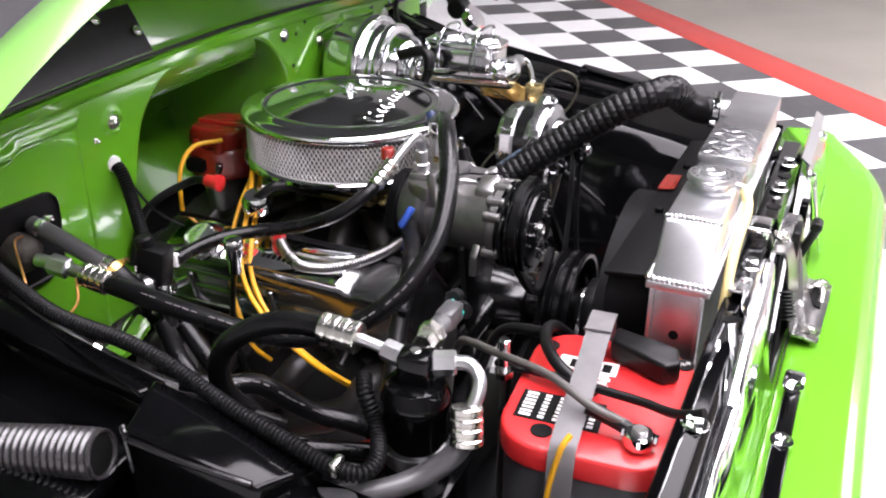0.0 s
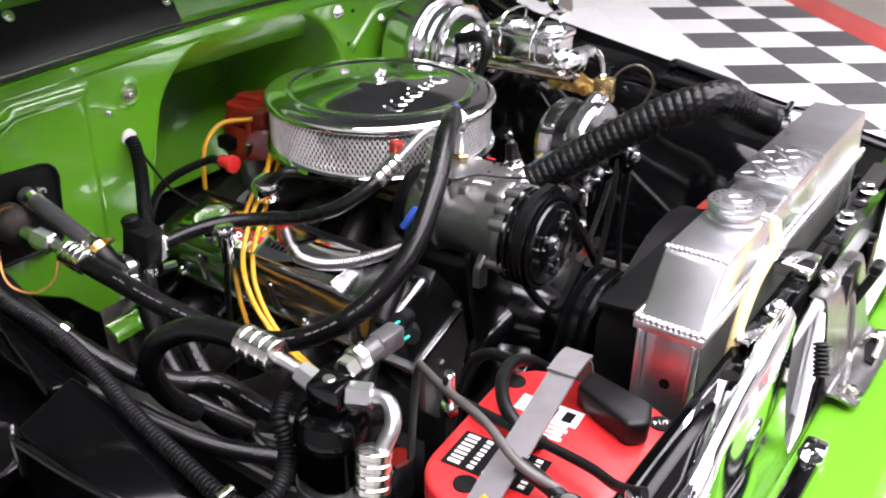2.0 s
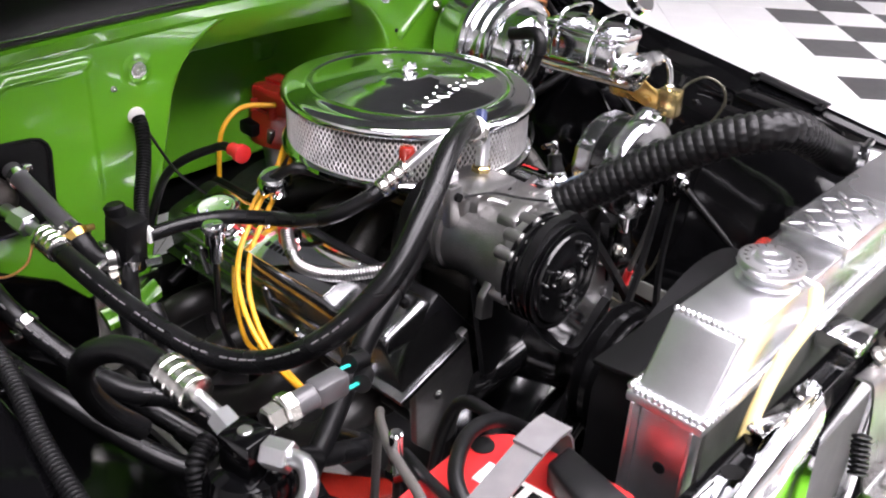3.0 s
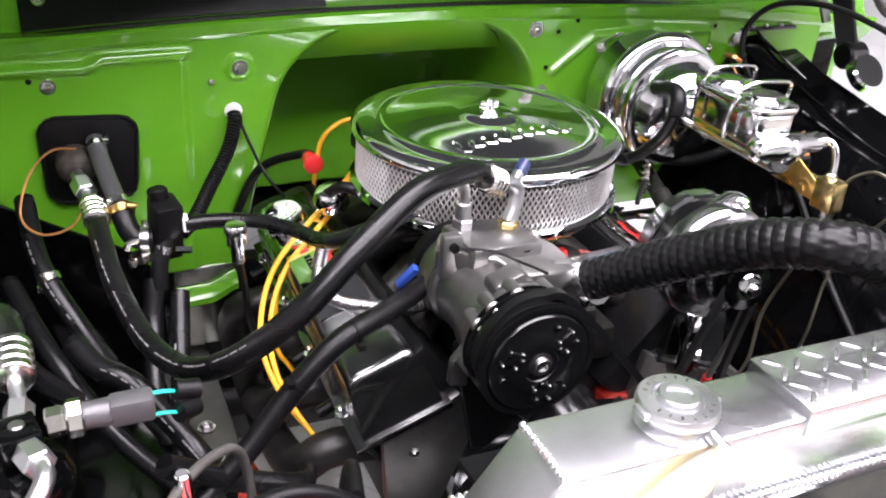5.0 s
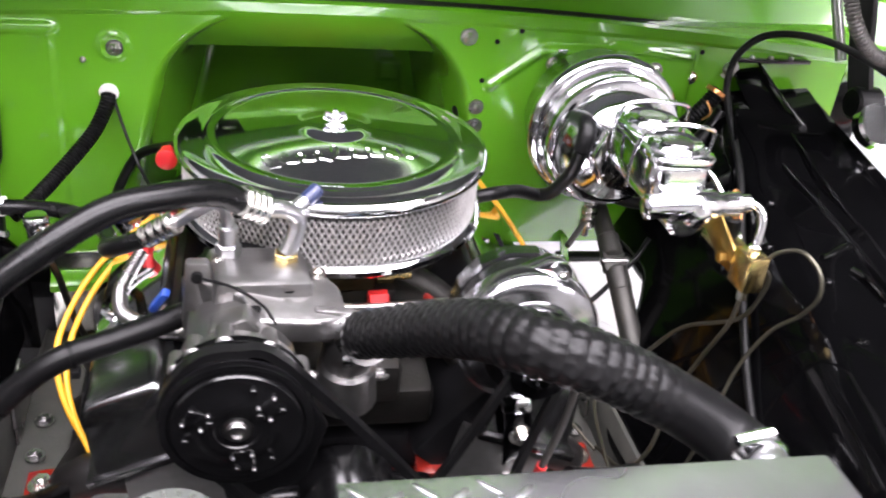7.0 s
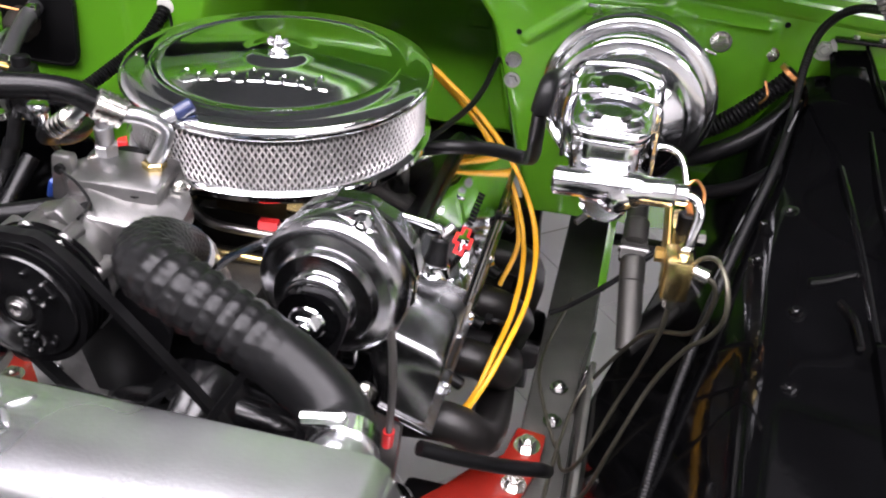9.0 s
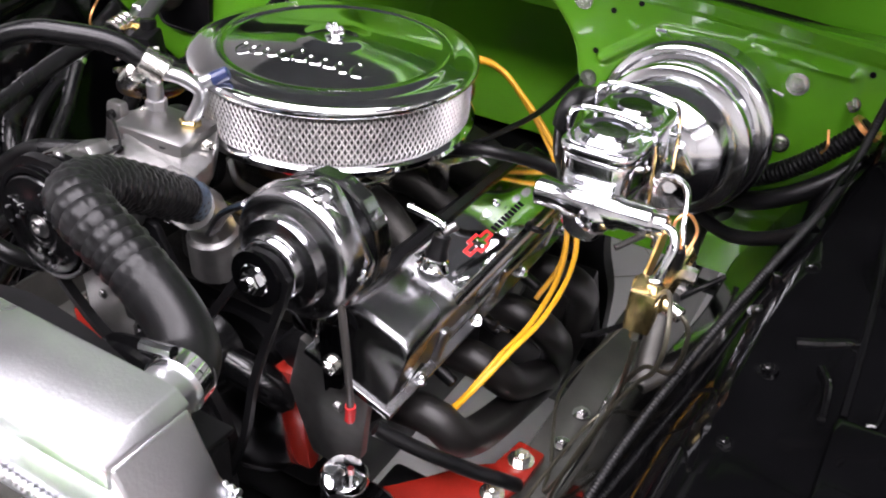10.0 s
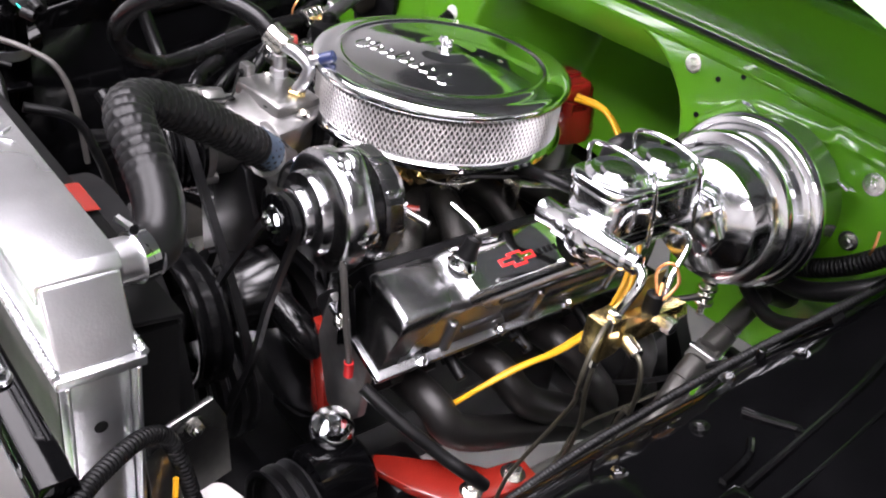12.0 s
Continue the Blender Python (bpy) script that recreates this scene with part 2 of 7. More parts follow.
def strap(pts, width, thick, across=(0, 1, 0)):
    line = spline(pts)
    ac = V(across).normalized()
    bm = bmesh.new()
    rings = []
    for i, p in enumerate(line):
        t = (line[min(i + 1, len(line) - 1)] - line[max(i - 1, 0)]).normalized()
        s = (ac - t * ac.dot(t)).normalized()
        up = t.cross(s)
        rings.append([bm.verts.new(p + s * a * width / 2 + up * b * thick / 2) for a, b in ((-1, -1), (1, -1), (1, 1), (-1, 1))])
    for a, b in zip(rings, rings[1:]):
        for k in range(4):
            bm.faces.new((a[k], b[k], b[(k + 1) % 4], a[(k + 1) % 4]))
    bm.faces.new(rings[0])
    bm.faces.new(rings[-1])
    return bm


def prism(poly, vec, bev=0.0, seg=2):
    bm = bmesh.new()
    a = [bm.verts.new(p) for p in poly]
    b = [bm.verts.new(V(p) + V(vec)) for p in poly]
    bm.faces.new(a)
    bm.faces.new(b)
    for k in range(len(a)):
        bm.faces.new((a[k], b[k], b[(k + 1) % len(a)], a[(k + 1) % len(a)]))
    bmesh.ops.recalc_face_normals(bm, faces=bm.faces)
    if bev:
        bmesh.ops.bevel(bm, geom=list(bm.edges), offset=bev, segments=seg, affect="EDGES", profile=0.5)
    return bm


def sheet(f, u, v, thick):
    """A curved plate: f(u, v) gives a place; thick is the vector from its front to its back."""
    (u0, u1, nu), (v0, v1, nv) = u, v
    bm = bmesh.new()
    front = [[bm.verts.new(f(u0 + (u1 - u0) * i / nu, v0 + (v1 - v0) * j / nv)) for j in range(nv + 1)] for i in range(nu + 1)]
    back = [[bm.verts.new(w.co + V(thick)) for w in row] for row in front]
    for i in range(nu):
        for j in range(nv):
            bm.faces.new((front[i][j], front[i + 1][j], front[i + 1][j + 1], front[i][j + 1]))
            bm.faces.new((back[i][j + 1], back[i + 1][j + 1], back[i + 1][j], back[i][j]))
    ring = [(i, 0) for i in range(nu)] + [(nu, j) for j in range(nv)] + [(i, nv) for i in range(nu, 0, -1)] + [(0, j) for j in range(nv, 0, -1)]
    for (a, b), (c, d) in zip(ring, ring[1:] + ring[:1]):
        bm.faces.new((front[a][b], back[a][b], back[c][d], front[c][d]))
    return bm


def rounded(cx, cy, lx, ly, r, z, turn=0.0, n=6):
    out = []
    for sx, sy, a0 in ((1, 1, 0), (-1, 1, 90), (-1, -1, 180), (1, -1, 270)):
        for k in range(n + 1):
            a = radians(a0 + 90 * k / n)
            u, v = sx * (lx / 2 - r) + r * math.cos(a), sy * (ly / 2 - r) + r * math.sin(a)
            out.append((cx + u * math.cos(turn) - v * math.sin(turn), cy + u * math.sin(turn) + v * math.cos(turn), z))
    return out


def smooth01(a, b, x):
    t = min(1.0, max(0.0, (x - a) / (b - a)))
    return t * t * (3 - 2 * t)


def seg_dist(px, py, ax, ay, bx, by):
    dx, dy = bx - ax, by - ay
    t = max(0.0, min(1.0, ((px - ax) * dx + (py - ay) * dy) / (dx * dx + dy * dy)))
    return math.hypot(px - ax - t * dx, py - ay - t * dy)


def lettering(words, size):
    """Raised flat letters in the built-in font, centred on the origin and lying face up."""
    cu = bpy.data.curves.new("letters", "FONT")
    cu.body, cu.size, cu.extrude = words, size, 0.0002
    cu.align_x, cu.align_y, cu.resolution_u = "CENTER", "CENTER", 3
    ob = bpy.data.objects.new("letters", cu)
    scene.collection.objects.link(ob)
    me = bpy.data.meshes.new_from_object(ob.evaluated_get(bpy.context.evaluated_depsgraph_get()))
    bm = bmesh.new()
    bm.from_mesh(me)
    bpy.data.objects.remove(ob)
    bpy.data.curves.remove(cu)
    bpy.data.meshes.remove(me)
    return bm


def clamp_band(p, way, r, w=0.010, mat=None):
    """A worm-drive hose clamp: the band and its screw housing."""
    p, way = V(p), V(way).normalized()
    s = way.orthogonal().normalized()
    return join(cyl(p - way * w / 2, p + way * w / 2, r + 0.0012, seg=24), box(tuple(p + s * (r + 0.004)), (0.008, 0.012, 0.008), 0.001))


def crimp(p0, p1, r):
    """A ribbed crimp sleeve of a pressed hose end."""
    d = (V(p1) - V(p0)).length
    prof = [(r * 0.8, 0)]
    for k in range(4):
        a = d * (k + 0.15) / 4
        prof += [(r * 0.93, a), (r, a + d * 0.03), (r, a + d * 0.15), (r * 0.93, a + d * 0.18)]
    prof += [(r * 0.9, d * 0.97), (r * 0.55, d)]
    return lathe(p0, p1, prof, 20)

# ---- the room ----
floor = solo("ground", box((0, 0, -0.06), (60, 60, 0.1), 0), CONCRETE, "polished tan concrete showroom floor", "floor", kind="structure")
east, west, north, south = 8.6, -5.6, 6.2, -9.0
mx, my, lx, ly = (east + west) / 2, (north + south) / 2, east - west, north - south
for nm, c, s in (("wall_north", (mx, north, 2.6), (lx, 0.2, 5.4)), ("wall_south", (mx, south, 2.6), (lx, 0.2, 5.4)), ("wall_east", (east, my, 2.6), (0.2, ly - 0.2, 5.4)), ("wall_west", (west, my, 2.6), (0.2, ly - 0.2, 5.4))):
    solo(nm, box(c, s), WALLP, "plain light painted showroom wall", "wall", kind="structure")
solo("ceiling", box((mx, my, 5.4), (lx + 0.2, ly + 0.2, 0.15)), CEIL, "dark exposed showroom ceiling", "ceiling", kind="structure")


def ceiling_lamp(x, y, length, along, wide=1.10):
    sx, sy = (length, wide) if along == "x" else (wide, length)
    t = thing("ceiling_light", "long white strip light under the dark ceiling", "light", (x, y, 4.30), "ceiling strip lights")
    part("housing", box((x, y, 4.40), (sx + 0.08, sy + 0.08, 0.08), 0.01), WHITEP, t)
    part("diffuser", box((x, y, 4.33), (sx, sy, 0.055), 0.012), GLOW, t, "glowing white diffuser")
    for d in (-0.4, 0.4):
        dx, dy = (length * d, 0) if along == "x" else (0, length * d)
        part("hanger", cyl((x + dx, y + dy, 4.44), (x + dx, y + dy, 5.325), 0.006, seg=8), STEEL, t)


ceiling_lamp(0.2, -0.8, 4.6, "x", 1.7)
ceiling_lamp(0.0, -3.1, 7.0, "x", 1.8)
ceiling_lamp(6.2, -5.2, 4.4, "y", 1.4)

# white mat of clip-together tiles with a checkered border, laid askew to the truck
TURN = radians(40.7)
TU, TV = V((math.cos(TURN), math.sin(TURN), 0)), V((math.sin(TURN), -math.cos(TURN), 0))
ORIGIN = V((4.953, 1.163, 0))
TILE = 0.354
mat_floor = thing("floor_tiles", "white clip-together floor tiles with a checkered border", "floor", (ORIGIN.x, ORIGIN.y, 0), kind="structure")


def tile_mesh(mat):
    bm = box((0, 0, 0.004), (TILE - 0.002, TILE - 0.002, 0.012), 0.0015, seg=1)
    me = bpy.data.meshes.new("tile")
    bm.to_mesh(me)
    bm.free()
    me.materials.append(mat)
    return me



# ---- truck body round the engine bay ----
def fw_y(x):
    return 0.262 + 0.030 * x


BEADS = [(-0.60, 1.026, -0.475, 1.024), (-0.475, 1.024, -0.455, 1.035), (-0.455, 1.035, -0.345, 1.036),
         (0.252, 0.968, 0.325, 1.024), (0.325, 1.024, 0.430, 1.026), (0.430, 1.026, 0.440, 1.034), (0.440, 1.034, 0.560, 1.026)]


def firewall_place(x, z):
    """The stamped bulkhead: a bay pressed back behind the engine, raised side panels and beads along them."""
    wl = -0.218 - 0.25 * (0.97 - z)
    wr = 0.215 + 0.25 * (0.96 - z)
    top = 1.060
    rc = 0.105
    dx, dz = min(x - wl, wr - x), top - z
    d = min(dx, dz)
    if dx < rc and dz < rc:
        d = rc - math.hypot(rc - dx, rc - dz)
    y = fw_y(x) + 0.26 * smooth01(-0.004, 0.078, d)
    b = min(seg_dist(x, z, *s) for s in BEADS)
    y -= 0.007 * smooth01(0.010, 0.002, b)
    if x < -0.30:
        y -= 0.005 * smooth01(-0.342, -0.350, x) * smooth01(1.036, 1.028, z)
    if x > 0.22:
        y -= 0.009 * smooth01(0.40, 0.41, x) * smooth01(1.034, 1.024, z) * smooth01(0.575, 0.565, x) * smooth01(0.80, 0.82, z)
    g = math.hypot(x + 0.271, z - 1.012)
    y -= 0.004 * smooth01(0.021, 0.017, g)
    y += 0.004 * smooth01(0.015, 0.012, g)
    k = max(abs(x - 0.140) - 0.014, abs(z - 0.900) - 0.014)
    y -= 0.010 * smooth01(0.008, 0.0, k)
    return (x, y, z)


fire = thing("firewall", "glossy lime green stamped steel firewall with bolts", "firewall", (0, 0.26, 0.35))
part("panel", sheet(firewall_place, (-0.84, 0.84, 400), (0.70, 1.068, 110), (0, 0.17, 0)), GREEN, fire, sharp=60)


part("toe_panel", sheet(lambda x, z: (x, fw_y(x) + 0.004 + 0.09 * smooth01(0.70, 0.50, z), z), (-0.84, 0.30, 40), (0.36, 0.698, 16), (0, 0.03, 0)), SATIN, fire, "black lower toe panel")


def cowl_z(x):
    return 1.084 - 0.034 * (x / 0.75) ** 2


def cowl_place(x, s):
    ys = ((0.0, -0.004, -0.020), (0.10, -0.006, -0.004), (0.16, -0.002, 0.0), (0.26, 0.016, -0.002), (0.30, 0.020, -0.006), (0.34, 0.022, -0.010), (0.38, 0.026, 0.0), (0.44, 0.030, 0.006), (0.82, 0.062, 0.072), (0.90, 0.074, 0.080), (1.0, 0.16, 0.078))
    for a, b in zip(ys, ys[1:]):
        if s <= b[0]:
            f = (s - a[0]) / (b[0] - a[0])
            return (x, fw_y(x) + a[1] + f * (b[1] - a[1]), cowl_z(x) + a[2] + f * (b[2] - a[2]))
    return (x, fw_y(x) + 0.16, cowl_z(x) + 0.078)


part("cowl_panel", sheet(cowl_place, (-0.84, 0.98, 64), (0.0, 1.0, 50), (0, 0.05, -0.06)), GREEN, fire, sharp=50)
part("cowl_seal", tube([(x, fw_y(x) + 0.0235, cowl_z(x) - 0.003) for x in (-0.80, -0.5, -0.2, 0.1, 0.4, 0.70, 0.95)], 0.0040, 8), RUBBER, fire, "black rubber seal in the cowl seam")
part("cowl_ridge", sheet(lambda x, s: (x, fw_y(x) + 0.13 + 0.05 * s, cowl_z(x) + 0.078 + 0.055 * s), (-0.84, 0.98, 44), (0, 1, 4), (0, 0.02, -0.02)), GREEN, fire)
part("cowl_trim", tube([(x, fw_y(x) + 0.128, cowl_z(x) + 0.083) for x in (-0.80, -0.4, 0.0, 0.4, 0.78, 0.96)], 0.004, 8), LABEL, fire, "dark trim along the cowl top")
# black cover plate bolted on the cowl
part("cover_plate", sheet(lambda x, s: (x, fw_y(x) + 0.022 + 0.040 * s, cowl_z(x) + 0.004 + 0.070 * s), (-0.545, -0.135, 20), (0, 1, 8), (0, 0.006, -0.003)), SATIN, fire, "flat black cover plate on the cowl")
for bx, s in ((-0.52, 0.45), (-0.40, 0.85), (-0.22, 0.85), (-0.15, 0.42)):
    part("bolt", bolt((bx, fw_y(bx) + 0.020 + 0.040 * s, cowl_z(bx) + 0.007 + 0.070 * s), (0, -0.85, 0.5), 0.006, 0.004), ZINC, fire)
for bx, bz, r in ((-0.269, 1.010, 0.008), (0.212, 1.041, 0.009), (0.504, 1.000, 0.010), (0.571, 0.989, 0.007), (0.503, 0.919, 0.009), (-0.523, 1.003, 0.007), (-0.31, 0.993, 0.003), (0.345, 1.004, 0.008), (0.62, 0.93, 0.008)):
    y = firewall_place(bx, bz)[1]
    part("bolt", bolt((bx, y, bz), (0, -1, 0), r, 0.007), ZINC, fire)
for bx, bz in ((0.235, 0.935), (0.236, 0.905), (0.159, 1.003)):
    y = firewall_place(bx, bz)[1]
    part("bolt", bolt((bx, y, bz), (0, -1, 0), 0.008, 0.006), STEEL, fire)
for bx, bz in ((0.582, 1.029), (0.239, 0.976), (0.255, 1.035), (0.29, 1.052), (-0.545, 1.012), (-0.12, 1.075)):
    y = firewall_place(bx, bz)[1]
    part("drilled_hole", cyl((bx, y - 0.0008, bz), (bx, y + 0.003, bz), 0.004, seg=14), LABEL, fire)
part("cowl_side", sheet(lambda x, z: (x, fw_y(x) + 0.050 + 0.05 * smooth01(0.80, 1.0, x), z), (0.645, 1.0, 16), (0.86, 1.07, 8), (0, 0.02, 0)), GREEN, fire)
part("door_edge", box((0.985, 0.62, 1.03), (0.03, 0.50, 0.34), 0.012), GREEN, fire)
part("lower_lip", sheet(lambda x, v: (x, 0.244 - 0.022 * v - 0.004 * smooth01(-0.30, -0.40, x) * v, 0.672 + 0.020 * smooth01(-0.335, -0.285, x) - 0.012 * v * v), (-0.380, -0.290, 18), (0, 1, 8), (0, 0, -0.010)), GREEN, fire)
part("kick_plate", prism([(-0.385, 0.256, 0.700), (-0.275, 0.260, 0.700), (-0.275, 0.258, 0.56), (-0.385, 0.256, 0.56)], (0, -0.010, 0), 0.002), ZINC, fire, "bare steel plate low on the firewall")
part("floor_edge", prism([(0.404, 0.262, 0.715), (0.416, 0.262, 0.715), (0.416, 0.195, 0.625), (0.404, 0.195, 0.625)], (0, 0.012, 0), 0.002), GREEN, fire, "green folded lower edge beside the steering shaft")
part("crossbar", box((0.50, 0.272, 0.672), (0.19, 0.02, 0.012), 0.003), SATIN, fire)
part("toe_board", box((-0.14, 0.37, 0.40), (0.88, 0.03, 0.5), 0.005, (25, 0, 0)), SATIN, fire)

# black square grommet plate for the air conditioning pipes
gr = thing("pipe_grommet", "black rubber block-off plate on the green firewall", "grommet", (-0.48, 0.24, 0.84))
yb = 0.2405
pts = []
for cx, cz, a0 in ((-0.440, 0.938, 0), (-0.520, 0.942, 90), (-0.518, 0.862, 180), (-0.446, 0.862, 270)):
    pts += [(cx + 0.022 * math.cos(radians(a0 + a)), yb, cz + 0.022 * math.sin(radians(a0 + a))) for a in (0, 30, 60, 90)]
part("plate", prism(pts, (0, -0.009, 0), 0.002), RUBBER, gr)
part("rim", tube([(p[0] * 1.0, yb - 0.009, p[2]) for p in pts] + [(pts[0][0], yb - 0.009, pts[0][2])], 0.003, 6, smooth=False), RUBBER, gr)
part("boss", lathe((-0.502, 0.232, 0.905), (-0.500, 0.180, 0.892), [(0.024, 0), (0.026, 0.012), (0.024, 0.028), (0.014, 0.038), (0.0, 0.040)], 24), TAPE, gr, "dull round insulated pipe boss")

# ---- inner fenders ----
def fender_z(d):
    """Height of the inner panel over the way outwards from its lower edge: a steep wall that rounds into a shelf."""
    wall = 0.56 + 2.05 * d
    shelf = 0.905 + 0.06 * d
    k = 0.035
    return -k * math.log(math.exp(-wall / k) + math.exp(-shelf / k))


def shelf_z(y):
    """Height of the driver's side shelf, which drops evenly towards the nose."""
    return 0.892 + 0.168 * y + 0.03 * smooth01(0.05, 0.26, y)


def driver_z(y, d):
    k = 0.022
    return -k * math.log(math.exp(-(0.56 + 2.05 * d) / k) + math.exp(-(shelf_z(y) + 0.05 * d) / k))


def fender_place(side):
    def f(y, d):
        slope = 0.045 * smooth01(-0.2, 0.26, y) + 0.02 * smooth01(-0.25, -0.6, y) * -1.5
        dent = 0.0015 * math.sin(y * 31 + d * 12)
        if side > 0:
            d0 = 0.085 * smooth01(-0.06, 0.14, y)
            d = d0 + d * (0.36 - d0) / 0.36
            return (0.405 + d, y, driver_z(y, d) + dent)
        return (side * (0.525 + d), y, fender_z(d) + slope * smooth01(0.0, 0.25, d) + dent)
    return f


def on_shelf(pts, up=0.001):
    return [(x, y, driver_z(y, x - 0.405) + up) for x, y in pts]


for side, nm in ((1, "driver"), (-1, "passenger")):
    t = thing("inner_fender", "glossy black painted steel inner fender panel", "fender", (side * 0.6, -0.2, 0.5), "inner fenders")
    part("wheelhouse", sheet(fender_place(side), (-0.62, 0.262, 70), (0.0, 0.36 if side > 0 else 0.15, 48), (side * 0.012, 0, -0.03)), BLACKP, t, sharp=60)
    def flange(y):
        return 0.904 + 0.168 * y
    if side > 0:
        part("top_flange", sheet(lambda y, s: (side * (0.752 + 0.035 * s), y, flange(y) + 0.004 + 0.012 * smooth01(0, 1, s)), (-0.62, 0.262, 40), (0, 1, 4), (0, 0, -0.012)), BLACKP, t)
        part("side_wall", sheet(lambda y, s: (side * (0.750 + 0.006 * s), y, 0.60 + (flange(y) - 0.60) * s), (-0.62, 0.262, 30), (0, 1, 6), (side * 0.004, 0, 0)), BLACKP, t)
        for by in (-0.30, -0.17):
            part("clip", [box((side * 0.772, by, flange(by) + 0.016), (0.03, 0.014, 0.005), 0.0015), cyl((side * 0.772, by, flange(by) + 0.016), (side * 0.772, by, flange(by) + 0.026), 0.005, seg=8)], SATIN, t)
    if side > 0:
        part("rear_wall", prism([(0.628, 0.292, 0.86), (0.628, 0.292, 1.004), (0.650, 0.296, 1.020), (0.755, 0.299, 1.022), (0.772, 0.300, 0.978), (0.800, 0.301, 0.968), (0.86, 0.303, 0.984), (0.90, 0.304, 0.986), (0.90, 0.304, 0.86)], (0, -0.008, 0), 0.002), BLACKP, t)
        part("rear_flange", box((0.705, 0.283, 1.020), (0.125, 0.020, 0.006), 0.0015, (0, 0, 1.7)), EDGEP, t)
        for bx in (0.668, 0.70, 0.735):
            part("flange_screw", cyl((bx, 0.280, 1.022), (bx, 0.280, 1.0265), 0.004, seg=10, bev=0.001), STEEL, t)
        part("corner_gusset", prism([(0.640, 0.286, 1.006), (0.690, 0.287, 1.012), (0.735, 0.14, 0.93), (0.705, 0.06, 0.90), (0.650, 0.10, 0.905)], (0.003, -0.002, -0.010), 0.003), BLACKP, t)
        part("gusset_edge", tube([(0.684, 0.284, 1.014), (0.706, 0.21, 0.974), (0.733, 0.14, 0.936)], 0.0022, 8), EDGEP, t)
        part("rib", tube(on_shelf([(0.655, 0.10), (0.664, 0.02), (0.668, -0.06), (0.671, -0.17)]), 0.004, 8), EDGEP, t)
        for pts, r in (([(0.690, 0.16), (0.697, 0.0), (0.700, -0.15), (0.690, -0.17)], 0.0025), ([(0.675, -0.25), (0.701, -0.354), (0.738, -0.350), (0.742, -0.20)], 0.004)):
            part("rib", tube(on_shelf(pts), r, 8), EDGEP, t)
        for pts in ([(0.612, -0.096), (0.633, -0.088), (0.658, -0.076), (0.664, -0.080)], [(0.640, -0.12), (0.651, -0.14), (0.655, -0.18)]):
            part("lip", tube(on_shelf(pts, 0.002), 0.004, 8), EDGEP, t)
        sx, sy, sz = on_shelf([(0.570, -0.005)])[0]
        part("stud", cyl((sx, sy, sz - 0.004), (sx, sy, sz + 0.014), 0.005, bev=0.001), EDGEP, t)
        for sx, sy, sz in on_shelf([(0.598, 0.02), (0.566, -0.05), (0.598, -0.14), (0.588, -0.24)], -0.001):
            part("screw", bolt((sx, sy, sz), (-0.3, -0.1, 1), 0.007, 0.005), EDGEP, t)
        part("step", box((0.705, -0.24, shelf_z(-0.24) + 0.010), (0.080, 0.13, 0.03), 0.006, (9.5, 0, 0)), BLACKP, t)
        part("top_plate", box((0.784, -0.235, flange(-0.235) + 0.019), (0.034, 0.15, 0.005), 0.0015, (9.5, 0, 0)), SATIN, t)
        part("bolt", bolt((0.634, 0.282, 1.004), (-0.1, -1, 0.1), 0.011, 0.010), STEEL, t)
        part("lug", box((0.634, 0.287, 1.004), (0.036, 0.010, 0.034), 0.004), BLACKP, t)
        part("strut_rod", tube([(0.53, -0.02, 0.82), (0.60, 0.16, 0.955), (0.605, 0.19, 0.965)], 0.003, 8), BLACKP, t)
    else:
        part("box_panel", prism([(-0.752, -0.185, 0.914), (-0.668, -0.150, 0.912), (-0.664, -0.250, 0.892), (-0.664, -0.350, 0.864), (-0.738, -0.325, 0.882)], (0, 0, -0.11), 0.007, 3), BLACKP, t)
        part("edge_strip", prism([(-0.690, 0.16, 0.955), (-0.630, 0.17, 0.955), (-0.655, 0.0, 0.930), (-0.655, -0.155, 0.898), (-0.690, -0.150, 0.905), (-0.695, 0.0, 0.932)], (0, 0, -0.02), 0.004), BLACKP, t)
        part("end_wall", prism([(-0.82, 0.212, 0.955), (-0.66, 0.212, 0.895), (-0.606, 0.210, 0.858), (-0.520, 0.209, 0.806), (-0.446, 0.208, 0.765), (-0.405, 0.207, 0.720), (-0.400, 0.204, 0.56), (-0.82, 0.206, 0.56)], (0, 0.010, 0), 0.003), BLACKP, t)
        part("rear_panel", prism([(-0.90, 0.20, 0.90), (-0.66, 0.20, 0.92), (-0.66, -0.160, 0.86), (-0.88, -0.160, 0.84)], (0, 0, -0.02), 0.004), BLACKP, t)
        part("front_panel", prism([(-0.735, -0.335, 0.870), (-0.640, -0.330, 0.842), (-0.635, -0.52, 0.76), (-0.72, -0.54, 0.79)], (0, 0, -0.03), 0.005), BLACKP, t)
        part("lower_apron", prism([(-0.62, 0.203, 0.630), (-0.42, 0.203, 0.585), (-0.42, -0.46, 0.565), (-0.62, -0.46, 0.600)], (0, 0, -0.006), 0.0015), BLACKP, t)
        part("shelf", prism([(-0.92, -0.10, 0.80), (-0.66, -0.10, 0.81), (-0.66, -0.60, 0.72), (-0.90, -0.62, 0.72)], (0, 0, -0.02), 0.004), BLACKP, t)
        part("seam_bead", tube([(-0.757, -0.196, 0.907), (-0.750, -0.25, 0.896), (-0.738, -0.318, 0.884)], 0.0035, 8), EDGEP, t)
        part("seam_bead", tube([(-0.752, -0.185, 0.916), (-0.757, -0.192, 0.908), (-0.757, -0.196, 0.87)], 0.0032, 8), EDGEP, t)
        part("conduit_clip", box((-0.678, -0.372, 0.880), (0.018, 0.008, 0.016), 0.002), ZINC, t)
